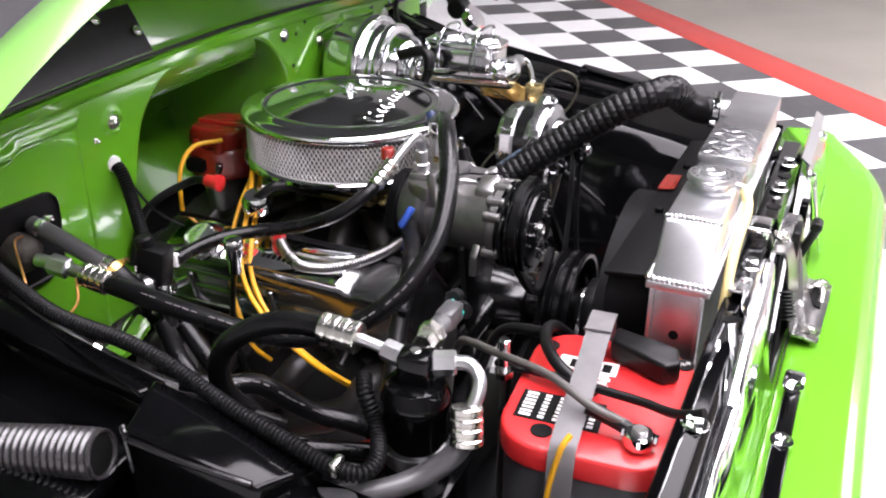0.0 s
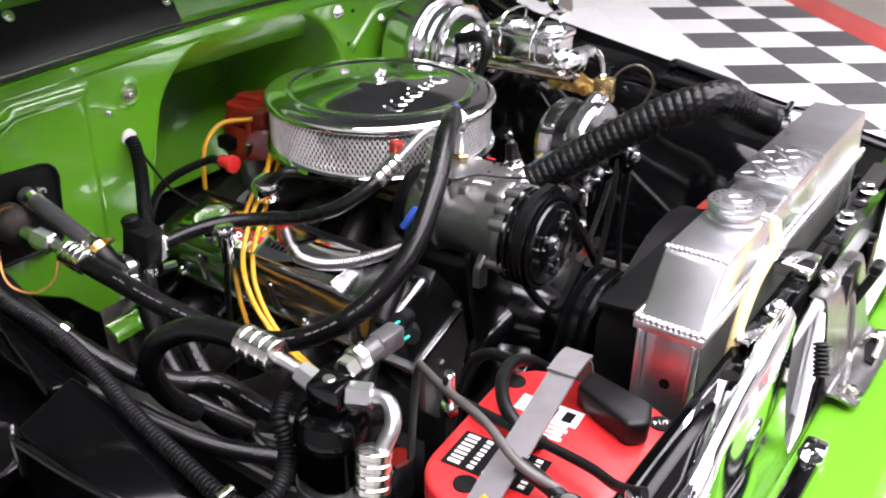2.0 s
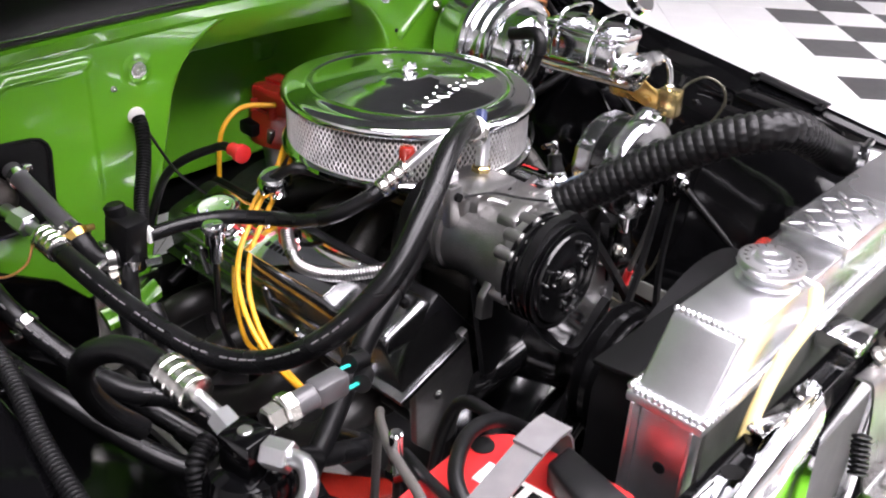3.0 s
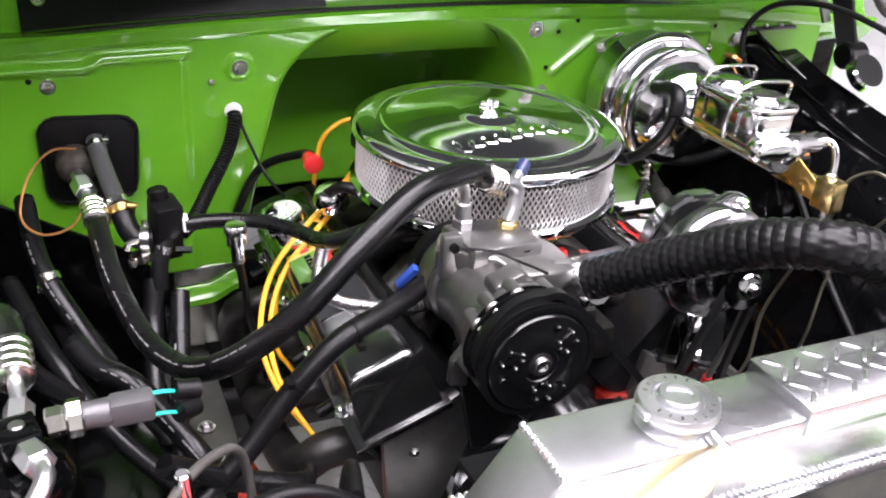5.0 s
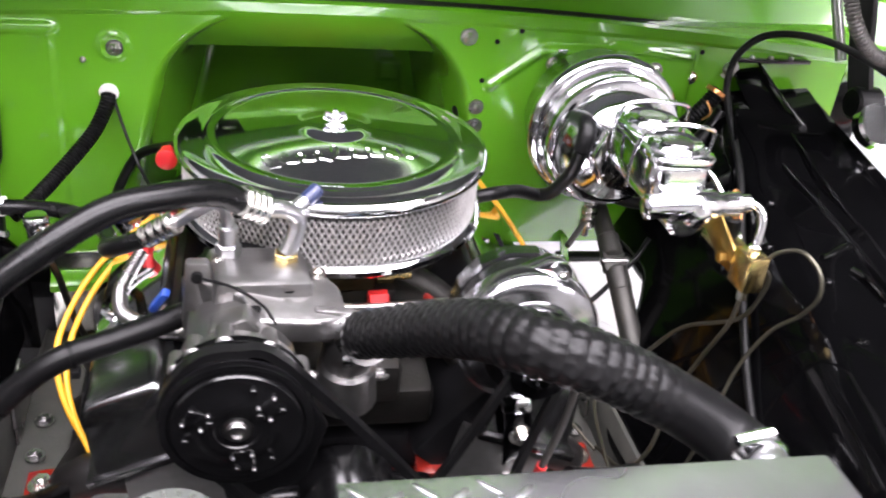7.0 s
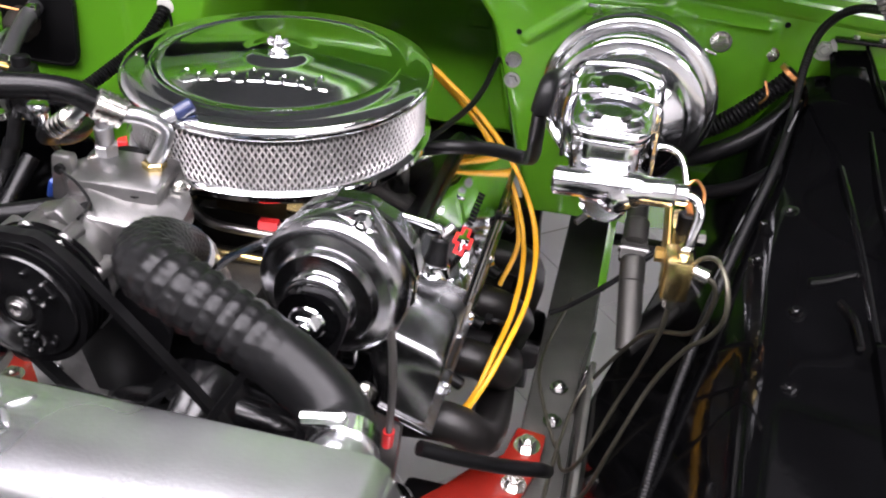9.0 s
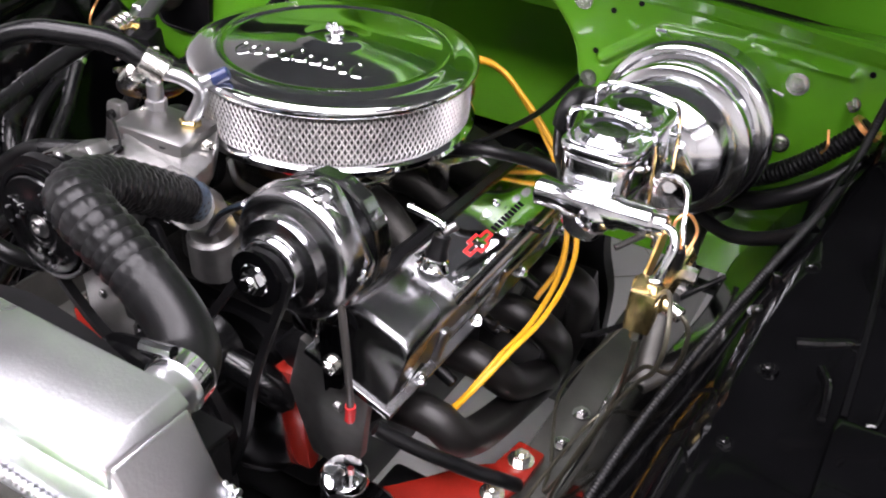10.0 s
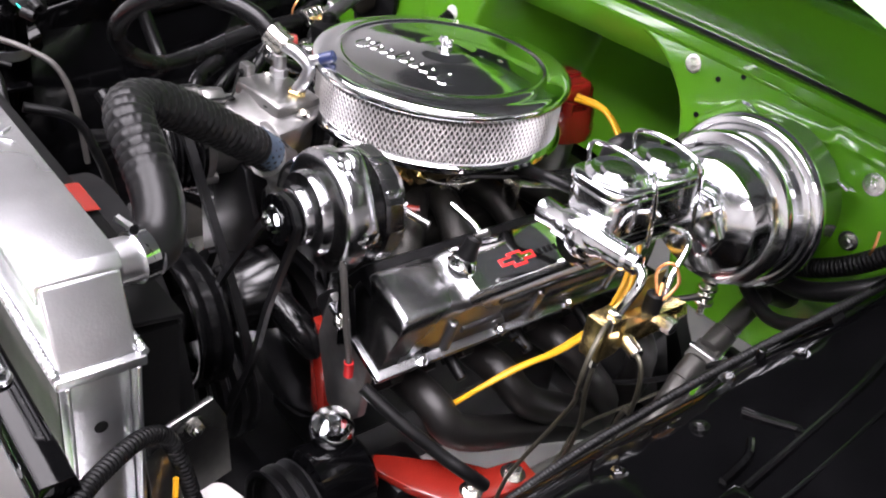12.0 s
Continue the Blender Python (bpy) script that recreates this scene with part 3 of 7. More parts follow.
        part("panel_bead", tube([(-0.655, 0.030, 0.930), (-0.680, -0.070, 0.922), (-0.708, -0.172, 0.917)], 0.0022, 8), EDGEP, t)

# outer fenders and nose panel, lime green
for side in (1, -1):
    def wing(y, s, side=side):
        prof = ((0.0, 0.788, 0.0), (0.2, 0.81, -0.010), (0.4, 0.84, -0.05), (0.6, 0.87, -0.12), (0.8, 0.89, -0.22), (1.0, 0.90, -0.45))
        z0 = 0.885 + 0.130 * smooth01(-0.30, 0.28, y)
        z0 -= 0.10 * smooth01(-0.1, -0.75, y)
        if side > 0:
            z0 = 0.917 + 0.168 * y
        for a, b in zip(prof, prof[1:]):
            if s <= b[0]:
                f = (s - a[0]) / (b[0] - a[0])
                return (side * (a[1] + f * (b[1] - a[1])), y, z0 - 0.012 + a[2] + f * (b[2] - a[2]))
        return (side * 0.90, y, z0 - 0.46)
    t = thing("outer_fender", "glossy lime green outer front fender of the truck", "fender", (side * 0.86, 0, 0.5), "outer fenders")
    part("skin", sheet(wing, (0.10 if side < 0 else -0.56, 0.60, 30), (0, 1, 30), (0, 0, -0.01)), GREEN, t)


def nose(x, s):
    """The green panel ahead of the grille, rounded over to the front."""
    y0 = -0.728 + 0.13 * smooth01(0.50, 1.02, x) ** 1.3
    prof = ((0.0, 0.006, -0.030), (0.04, 0.001, -0.004), (0.08, -0.003, 0.0), (0.20, -0.026, 0.002), (0.40, -0.060, 0.003), (0.55, -0.086, 0.002), (0.66, -0.100, -0.002), (0.76, -0.109, -0.011), (0.84, -0.115, -0.024), (0.92, -0.119, -0.06), (1.0, -0.121, -0.20))
    for a, b in zip(prof, prof[1:]):
        if s <= b[0]:
            f = (s - a[0]) / (b[0] - a[0])
            return (x, y0 + a[1] + f * (b[1] - a[1]), 0.780 + a[2] + f * (b[2] - a[2]))
    return (x, y0 - 0.121, 0.58)


npan = thing("nose_panel", "glossy lime green front panel ahead of the grille", "body panel", (0, -0.8, 0.55))
part("panel", sheet(nose, (-0.90, 0.90, 90), (0, 1, 40), (0, 0.006, -0.012)), GREEN, npan, sharp=50)
part("support_leg", box((-0.30, -0.80, 0.30), (0.06, 0.05, 0.58), 0.005), SATIN, npan)
part("support_leg", box((0.30, -0.80, 0.30), (0.06, 0.05, 0.58), 0.005), SATIN, npan)

# the raised hood, its rear corner beside the cowl
def hood(x, s):
    k = (x / 0.75) ** 2
    return (x, -0.11 * k * (1 - s) + 0.40 * s, 1.335 - 0.125 * k * (1 - s) + 0.86 * s)


hd = thing("hood", "raised lime green truck hood", "hood", (0, 0, 1.3))
part("skin", sheet(hood, (-0.82, 0.82, 40), (0, 1, 20), (0, 0.016, 0.004)), GREEN, hd)
for hx in (-0.45, 0.0, 0.45):
    part("inner_rib", tube([V(hood(hx, s)) + V((0, -0.026, -0.006)) for s in (0.08, 0.4, 0.7, 0.95)], 0.022, 8), GREEN, hd)
# unseen black sheet, added so chrome and fenders mirror a dark hood underside
part("reflection_sheet", sheet(lambda x, s: V(hood(x, s)) + V((0, -0.016, -0.004)), (-0.77, 0.77, 20), (0.05, 0.97, 10), (0, 0.006, 0.002)), DARKSHEET, hd, "unseen black sheet added under the hood to darken reflections")
arm = part("hinge", strap([(0.790, 0.150, 0.985), (0.788, 0.175, 1.03), (0.786, 0.205, 1.10), (0.785, 0.230, 1.20), (0.785, 0.16, 1.32)], 0.034, 0.012, (0.35, -0.9, 0.1)), SATIN, hd, "black hinge arm")
part("gas_strut", cyl((0.775, 0.215, 1.045), (0.760, 0.275, 1.16), 0.008, seg=14), STEEL, arm, "grey gas strut")
part("pivot", cyl((0.772, 0.158, 1.000), (0.815, 0.158, 1.000), 0.024, bev=0.004), SATIN, arm)
part("spring_cup", lathe((0.80, 0.115, 0.985), (0.80, 0.16, 0.95), [(0.030, 0), (0.034, 0.004), (0.034, 0.020), (0.028, 0.026), (0.010, 0.028)], 28), CHROME, arm, "bright round hinge spring seat")

# cab behind the cowl
cab = thing("truck_cab", "lime green truck cab with a dark windscreen", "cab", (0, 0.8, 1.1))
part("windscreen", sheet(lambda x, s: (x, 0.58 + 0.42 * s, 1.33 + 0.34 * s - 0.03 * (x / 0.7) ** 2), (-0.70, 0.70, 10), (0, 1, 4), (0, 0.006, 0)), GLASS, cab).visible_shadow = False
part("roof", box((0, 1.6, 1.70), (1.5, 1.25, 0.06), 0.02), GREEN, cab)
part("pillar", box((-0.74, 0.75, 1.42), (0.06, 0.10, 0.70), 0.02, (-47, 0, 0)), GREEN, cab)
part("pillar", box((0.74, 0.75, 1.42), (0.06, 0.10, 0.70), 0.02, (-47, 0, 0)), GREEN, cab)
part("scuttle", box((0, 0.47, 1.15), (1.9, 0.10, 0.05), 0.01), GREEN, cab)
part("vent_panel", sheet(lambda x, s: (x, 0.475 + 0.10 * s, 1.165 + 0.185 * s - 0.03 * (x / 0.8) ** 2), (-0.85, 0.95, 30), (0, 1, 6), (0, 0.02, -0.01)), GREEN, cab)
part("lower_body", box((0, 1.32, 0.90), (1.75, 1.5, 0.48), 0.03), GREEN, cab)
part("floor_pan", box((0, 1.2, 0.652), (1.6, 1.4, 0.012), 0.003), SATIN, cab)

# ---- frame rails, cross member ----
for side in (1, -1):
    fr = thing("frame_rail", "dull grey painted steel frame rail under the engine", "frame rail", (side * 0.38, 0, 0.4), "frame rails")
    part("rail", prism([(side * 0.335, -0.62, 0.525), (side * 0.415, -0.62, 0.525), (side * 0.415, -0.2, 0.535), (side * 0.405, 1.60, 0.535), (side * 0.335, 1.60, 0.535), (side * 0.335, -0.2, 0.53)], (0, 0, -0.14), 0.006), DULL, fr)
    part("web", box((side * 0.412, -0.10, 0.560), (0.008, 0.34, 0.07), 0.002, (0, side * 8, 0)), DULL, fr)
    part("gusset", prism([(side * 0.398, 0.02, 0.535), (side * 0.402, 0.15, 0.535), (side * 0.410, 0.13, 0.600), (side * 0.406, 0.05, 0.590)], (side * 0.005, 0, 0), 0.002), STEEL, fr)
    for by in (-0.20, 0.0, 0.07):
        part("bolt", bolt((side * 0.375, by, 0.534), (0, 0, 1), 0.009, 0.008), STEEL, fr)
cm = thing("cross_member", "black painted front cross member under the engine", "frame", (0, -0.35, 0.3))
part("beam", box((0, -0.35, 0.36), (0.66, 0.16, 0.10), 0.02), SATIN, cm)
# plate added to hide bright floor and keep the space below dark
part("shade_plate", box((0.0, -0.34, 0.31), (0.66, 0.56, 0.012), 0.004), SATIN, cm)
part("rear_beam", box((0, 0.36, 0.38), (0.66, 0.10, 0.08), 0.02), SATIN, cm)

# ---- engine ----
eng = thing("engine_block", "red painted V8 engine block between the frame rails", "engine", (0, 0, 0.45))
# block and heads get black for red paint in deep shade
part("block", box((0, 0.02, 0.60), (0.25, 0.46, 0.26), 0.02), SATIN, eng)
part("front_corner", box((0.113, -0.226, 0.630), (0.038, 0.040, 0.15), 0.008, (0, -8, 0)), REDP, eng, "red painted front corner of the block")
for s in (1, -1):
    hd_ = box((0, 0, 0), (0.105, 0.47, 0.15), 0.008)
    hd_.transform(pose(s * 0.165, 0.0, 0.745, 0, s * 41, 0))
    # black here is shade put into the colour
    part("cylinder_head", hd_, SATIN, eng, "cylinder head coloured black for the shade it lies in")
for s in (1, -1):
    plate = [(s * 0.112, -0.248, 0.69), (s * 0.130, -0.248, 0.770), (s * 0.224, -0.248, 0.716), (s * 0.217, -0.248, 0.628), (s * 0.185, -0.248, 0.596), (s * 0.146, -0.248, 0.60)]
    part("head_end", prism(plate, (0, 0.014, 0), 0.004), CAST, eng, "bare grey end of the cylinder head")
    part("head_bolt", bolt((s * 0.185, -0.246, 0.695), (0, -1, 0), 0.007, 0.006), STEEL, eng)
part("timing_cover", lathe((0, -0.21, 0.60), (0, -0.255, 0.60), [(0.12, 0), (0.12, 0.02), (0.10, 0.03), (0, 0.032)], 32), SMOKE, eng, "dark polished timing cover")
part("oil_pan", box((0, 0.05, 0.42), (0.24, 0.45, 0.14), 0.02), SATIN, eng)
part("bell_housing", cyl((0, 0.25, 0.60), (0, 0.33, 0.60), 0.19, seg=32, bev=0.01), CAST, eng)
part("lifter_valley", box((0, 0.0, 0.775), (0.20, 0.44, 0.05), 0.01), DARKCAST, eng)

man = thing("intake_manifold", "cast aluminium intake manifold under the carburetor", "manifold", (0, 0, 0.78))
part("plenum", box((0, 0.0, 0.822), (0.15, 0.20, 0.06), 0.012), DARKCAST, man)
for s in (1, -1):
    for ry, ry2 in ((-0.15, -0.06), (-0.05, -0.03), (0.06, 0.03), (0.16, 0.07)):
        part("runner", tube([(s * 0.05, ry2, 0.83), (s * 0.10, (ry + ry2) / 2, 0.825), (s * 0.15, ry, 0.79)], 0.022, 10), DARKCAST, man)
part("thermostat_neck", [cyl((0.0, -0.225, 0.80), (0.0, -0.235, 0.855), 0.034, 0.03, bev=0.004), tube([(0.0, -0.232, 0.85), (0.0, -0.245, 0.885), (0.012, -0.275, 0.91)], 0.026, 16)], CAST, man)
for s in (1, -1):
    part("bolt", bolt((s * 0.035, -0.225, 0.83), (0, 0, 1), 0.008), STEEL, man)
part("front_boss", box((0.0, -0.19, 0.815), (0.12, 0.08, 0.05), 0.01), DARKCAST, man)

carb = thing("carburetor", "four barrel carburetor with brass fittings under the air cleaner", "carburetor", (0, 0, 0.85))
part("body", box((0, 0.0, 0.875), (0.105, 0.15, 0.055), 0.008), CARBM, carb)
part("throttle_plate", box((0, 0, 0.853), (0.13, 0.14, 0.016), 0.003), CARBM, carb)
for s in (1, -1):
    part("float_bowl", box((0, s * 0.088, 0.875), (0.09, 0.03, 0.048), 0.006), CARBM, carb)
    part("fuel_fitting", [hexa((s * 0.045, -0.10, 0.872), (s * 0.065, -0.10, 0.872), 0.009), cyl((s * 0.065, -0.10, 0.872), (s * 0.085, -0.10, 0.872), 0.005)], BRASS, carb)
part("choke_housing", lathe((0.058, 0.045, 0.885), (0.095, 0.045, 0.885), [(0.026, 0), (0.028, 0.006), (0.028, 0.024), (0.02, 0.032), (0, 0.033)], 24), PLASTIC, carb, "round black electric choke cap")
part("throttle_lever", [box((0.085, 0.0, 0.855), (0.004, 0.09, 0.03), 0.001, (20, 0, 0)), cyl((0.07, -0.02, 0.85), (0.10, -0.02, 0.85), 0.005)], ZINC, carb)
part("return_spring", tube([(0.105, -0.10, 0.84), (0.11, -0.155, 0.86)], 0.005, 10, rib=(0.004, 0.003)), REDP, carb, "red throttle return spring")
for ly, lz, m in ((-0.070, 0.868, BRASS), (-0.035, 0.880, ZINC), (0.020, 0.872, BRASS), (0.075, 0.876, ZINC)):
    part("linkage_screw", [cyl((0.052, ly, lz), (0.074, ly + 0.003, lz - 0.002), 0.0045, seg=10), hexa((0.060, ly, lz), (0.068, ly + 0.001, lz), 0.0075)], m, carb)
part("linkage_rod", tube([(0.082, 0.050, 0.862), (0.090, 0.010, 0.852), (0.088, -0.040, 0.858), (0.078, -0.070, 0.866)], 0.0025, 8), ZINC, carb)
part("vacuum_port", tube([(-0.07, -0.05, 0.87), (-0.11, -0.06, 0.875), (-0.13, -0.05, 0.87)], 0.006, 8), RUBBER, carb)
part("vacuum_port", tube([(-0.07, 0.05, 0.87), (-0.10, 0.04, 0.875), (-0.12, 0.03, 0.878)], 0.006, 8), RUBBER, carb)

ac = thing("air_cleaner", "round chrome air cleaner with a pleated mesh filter", "air filter", (0, 0, 0.9))
part("base_pan", lathe((0, 0, 0.885), (0, 0, 1), [(0.07, 0), (0.10, 0.004), (0.155, 0.018), (0.174, 0.028), (0.1785, 0.033), (0.1785, 0.039), (0.174, 0.043), (0.165, 0.044), (0.05, 0.044)], 96), CHROME, ac)
part("filter_core", lathe((0, 0, 0.928), (0, 0, 1), [(0.150, 0), (0.1665, 0.0), (0.1665, 0.060), (0.150, 0.060)], 180), PAPER, ac, "pleated grey filter paper")
part("lid", lathe((0, 0, 0), (0, 0, 1), [(0.05, 0.984), (0.172, 0.985), (0.177, 0.987), (0.1792, 0.991), (0.1788, 0.9955), (0.1768, 0.9985), (0.1735, 1.0004), (0.168, 1.0016), (0.160, 1.0022), (0.150, 1.0026), (0.1475, 1.0034), (0.1440, 1.0052), (0.1405, 1.0044), (0.1375, 1.0032), (0.130, 1.0038), (0.110, 1.0062), (0.08, 1.0098), (0.05, 1.0128), (0.036, 1.0138), (0.033, 1.0152), (0.022, 1.0156), (0.0, 1.0158)], 128), CHROME, ac, "mirror chrome lid", sharp=70)


def mesh_wrap(r, z0, z1, rows, cols):
    """Expanded metal: rings of diamonds with open middles."""
    bm = bmesh.new()
    def at(u, v, rr):
        a = 2 * math.pi * u / cols
        return bm.verts.new((rr * math.cos(a), rr * math.sin(a), z0 + (z1 - z0) * v / rows))
    for i in range(cols):
        for j in range(rows * 2 - 1):
            cu, cv = i + (0.5 if j % 2 else 0.0), (j + 1) / 2
            o = [at(cu + 0.5, cv, r), at(cu, cv + 0.5, r), at(cu - 0.5, cv, r), at(cu, cv - 0.5, r)]
            n = [at(cu + 0.27, cv, r - 0.0014), at(cu, cv + 0.36, r - 0.0014), at(cu - 0.27, cv, r - 0.0014), at(cu, cv - 0.36, r - 0.0014)]
            for k in range(4):
                bm.faces.new((o[k], o[(k + 1) % 4], n[(k + 1) % 4], n[k]))
    return bm


part("mesh_screen", mesh_wrap(0.1712, 0.926, 0.986, 5, 150), MESHM, ac, "silver expanded metal screen")
part("wing_nut", [lathe((0, 0, 1.014), (0, 0, 1.1), [(0.013, 0), (0.013, 0.002), (0.0065, 0.004), (0.0055, 0.011), (0.0, 0.012)], 20)] + [box((s * 0.008, 0, 1.0245), (0.010, 0.004, 0.010), 0.0018, (0, s * -25, 0)) for s in (1, -1)] + [cyl((0, 0, 1.02), (0, 0, 1.033), 0.0028)], CHROME, ac, "chrome wing nut on the lid")
# raised script on the lid, drawn as a plain flowing line
def lid_z(r):
    prof = ((0.0, 1.0138), (0.036, 1.0138), (0.05, 1.0128), (0.08, 1.0098), (0.11, 1.0062), (0.13, 1.0038), (0.16, 1.003))
    for a, b in zip(prof, prof[1:]):
        if r <= b[0]:
            return a[1] + (b[1] - a[1]) * (r - a[0]) / (b[0] - a[0])
    return 1.003


scr = []
for k in range(220):
    q = k / 219
    a = q * 2 * math.pi * 9
    h = 0.0150 if q < 0.14 or q > 0.86 or 0.42 < q < 0.52 else 0.0085
    u = -0.084 + 0.166 * q + 0.0078 * math.cos(a)
    w = -0.092 + 0.028 * q + h * math.sin(a) + h * 0.5
    rr = math.hypot(u, w)
    scr.append((u, w, lid_z(rr) - 0.0005))
part("raised_script", tube(scr, 0.0014, 6, step=0.0022), CHROME, ac, "raised chrome flowing lettering")


# ---- valve covers ----
def bank(s, u, n, y):
    """A place on a cylinder bank: u outwards and down along the cover's top, n out of it."""
    return V((s * (0.182 + 0.940 * u + 0.342 * n), y, 0.839 - 0.342 * u + 0.940 * n))


def valve_cover(s):
    t = thing("valve_cover", "polished chrome valve cover with a red emblem", "valve cover", (s * 0.22, 0, 0.72), "valve covers")
    lo, hi, low = -0.232, 0.232, 0.0
    side = [(-0.002, -0.078), (0.000, -0.050), (0.002, -0.022), (0.0035, -0.012), (0.007, -0.005), (0.013, -0.0012), (0.020, 0.0), (0.074, 0.0), (0.082, -0.0012), (0.088, -0.004), (0.0915, -0.010), (0.093, -0.020), (0.096, -0.050), (0.100, -0.078)]
    rows = ((lo, -0.015, 0.018), (lo + 0.0015, -0.010, 0.018), (lo + 0.005, -0.0065, 0.017), (lo + 0.010, -0.005, 0.014), (lo + 0.078, -0.004, 0.0), (lo + 0.086, -0.007, 0.0), (lo + 0.100, -0.006, 0.0), (lo + 0.108, low, 0.0), (hi - 0.030, low, 0.0), (hi - 0.006, low - 0.003, -0.006), (hi, low - 0.012, -0.012))
    bm = bmesh.new()
    rings = [[bm.verts.new(bank(s, u, n + top * smooth01(-0.05, -0.012, n), y + lean * n / 0.078)) for u, n in side] for y, top, lean in rows]
    for p, q in zip(rings, rings[1:]):
        for k in range(len(side)):
            j = (k + 1) % len(side)
            bm.faces.new((p[k], q[k], q[j], p[j]))
    bm.faces.new(rings[0])
    bm.faces.new(rings[-1])
    part("shell", bm, COVER, t, sharp=50)
    def pad(u0, u1, n0, n1, y0, y1, bev=0.002):
        poly = [bank(s, u0, n0, y0), bank(s, u1, n0, y0), bank(s, u1, n0, y1), bank(s, u0, n0, y1)]
        return prism(poly, bank(s, 0, n1, 0) - bank(s, 0, n0, 0), bev)
    part("raised_pad", pad(0.014, 0.083, low, low + 0.003, -0.118, 0.196, 0.0012), CHROME, t, "mirror chrome raised top panel")
    part("side_bead", tube([bank(s, 0.0945, -0.026, y) for y in (-0.075, 0.05, 0.19)], 0.0040, 8), COVER, t)
    part("side_bead", tube([bank(s, 0.0975, -0.055, y) for y in (-0.13, 0.05, 0.20)], 0.0048, 8), COVER, t)
    for y in (-0.150, 0.0, 0.15):
        part("bolt_boss", cyl(bank(s, 0.100, -0.080, y), bank(s, 0.096, -0.030, y), 0.0085, 0.0065, seg=16, bev=0.002), COVER, t)
    part("flange", pad(-0.010, 0.112, -0.088, -0.079, lo - 0.026, hi + 0.020), COVER, t)
    part("gasket", pad(-0.006, 0.108, -0.091, -0.088, lo - 0.020, hi + 0.015, 0.0005), LABEL, t)
    # emblem: two short wings and a longer bar round a polished middle
    e0, top = (-0.034 if s > 0 else 0.066), low + 0.003
    part("emblem", [pad(0.046, 0.069, top, top + 0.0012, e0 - 0.012, e0 + 0.012, 0.0005), pad(0.051, 0.063, top, top + 0.0012, e0 - 0.030, e0 + 0.030, 0.0005)], RED, t, "plain red enamel emblem")
    part("emblem_centre", [pad(0.0500, 0.0650, top + 0.0012, top + 0.0020, e0 - 0.008, e0 + 0.008, 0.0003), pad(0.0545, 0.0595, top + 0.0012, top + 0.0018, e0 - 0.025, e0 + 0.025, 0.0003)], CHROME, t)
    for k in range(9):
        y = (0.004 if s > 0 else -0.054) + k * 0.0092
        part("letter_bar", pad(0.0530, 0.0620, top, top + 0.0007, y, y + 0.0058, 0.0002), LABEL, t)
    part("fill_cap", lathe(bank(s, 0.034, top, 0.055), bank(s, 0.034, 0.1, 0.055), [(0.006, 0), (0.006, 0.002), (0, 0.003)], 14), CHROME, t)
    for by in (-0.19, -0.06, 0.07, 0.20):
        p = bank(s, 0.107, -0.079, by)
        part("bolt", bolt(p, bank(s, 0, 1, 0) - bank(s, 0, 0, 0), 0.006, 0.008), CHROME, t)
    return t


valve_cover(1)
valve_cover(-1)
# breather on the passenger cover, grommet and hose stub on the driver cover
br = thing("breather", "round chrome breather cap on the valve cover", "breather", (-0.20, 0.09, 0.86))
bc = V((-0.232, 0.132, 0.802))
bd = V((-0.30, -0.12, 0.95)).normalized()
part("neck", cyl(bc, bc + bd * 0.016, 0.014), CHROME, br)
part("cap", lathe(bc + bd * 0.010, bc + bd, [(0.026, 0), (0.031, 0.002), (0.0325, 0.005), (0.0325, 0.026), (0.031, 0.030), (0.028, 0.0315), (0.022, 0.0312), (0.021, 0.0325), (0.0, 0.033)], 44), CHROME, br)
for k in range(12):
    q = 2 * math.pi * k / 12
    e = bd.orthogonal().normalized()
    e = e * math.cos(q) + bd.cross(e) * math.sin(q)
    part("embossed_mark", tube([bc + bd * 0.0424 + e * 0.012, bc + bd * 0.0424 + e * 0.017], 0.0009, 5, smooth=False), SMOKE, br)

bg = thing("pcv_elbow", "black rubber boot in a chrome collar on the valve cover", "hose elbow", (0.215, -0.115, 0.825))
p0 = bank(1, 0.041, 0.0, -0.116)
up = V((0.10, 0.26, 0.96)).normalized()
part("collar", lathe(p0, p0 + up, [(0.019, 0), (0.020, 0.003), (0.017, 0.008), (0.0165, 0.013), (0.012, 0.016)], 28), CHROME, bg, "stepped chrome collar")
part("boot", lathe(p0 + up * 0.008, p0 + up, [(0.0135, 0), (0.0135, 0.012), (0.011, 0.018), (0.0105, 0.034), (0.007, 0.036)], 24), RUBBER, bg)
part("stub", tube([p0 + up * 0.040, p0 + up * 0.052, p0 + up * 0.058 + V((-0.012, -0.004, 0.002)), p0 + up * 0.060 + V((-0.045, -0.012, 0.010))], 0.0048, 10), CHROME, bg, "bent bright metal stub")
part("side_stub", cyl(p0 + up * 0.046, p0 + up * 0.056 + V((0.010, 0.008, 0.0)), 0.0055, bev=0.001), STEEL, bg)

# braided hose on the passenger cover with red ends
bh = thing("braided_hose", "braided steel hose with red anodized ends", "hose", (-0.22, -0.1, 0.85))
a0 = bank(-1, 0.040, 0.0, 0.006)
part("line", tube([a0 + V((0, 0.0, 0.022)), a0 + V((-0.016, -0.030, 0.004)), a0 + V((-0.022, -0.065, -0.004)), a0 + V((-0.008, -0.115, 0.002)), a0 + V((0.045, -0.165, 0.016)), a0 + V((0.115, -0.180, 0.028))], 0.0085, 12, rib=(0.004, 0.0012)), STEEL, bh)
part("end_fitting", [cyl(a0 + V((0, 0, 0.0)), a0 + V((0, 0.002, 0.030)), 0.010, bev=0.002), hexa(a0 + V((0, 0, 0.018)), a0 + V((0, 0.002, 0.034)), 0.012)], RED, bh)

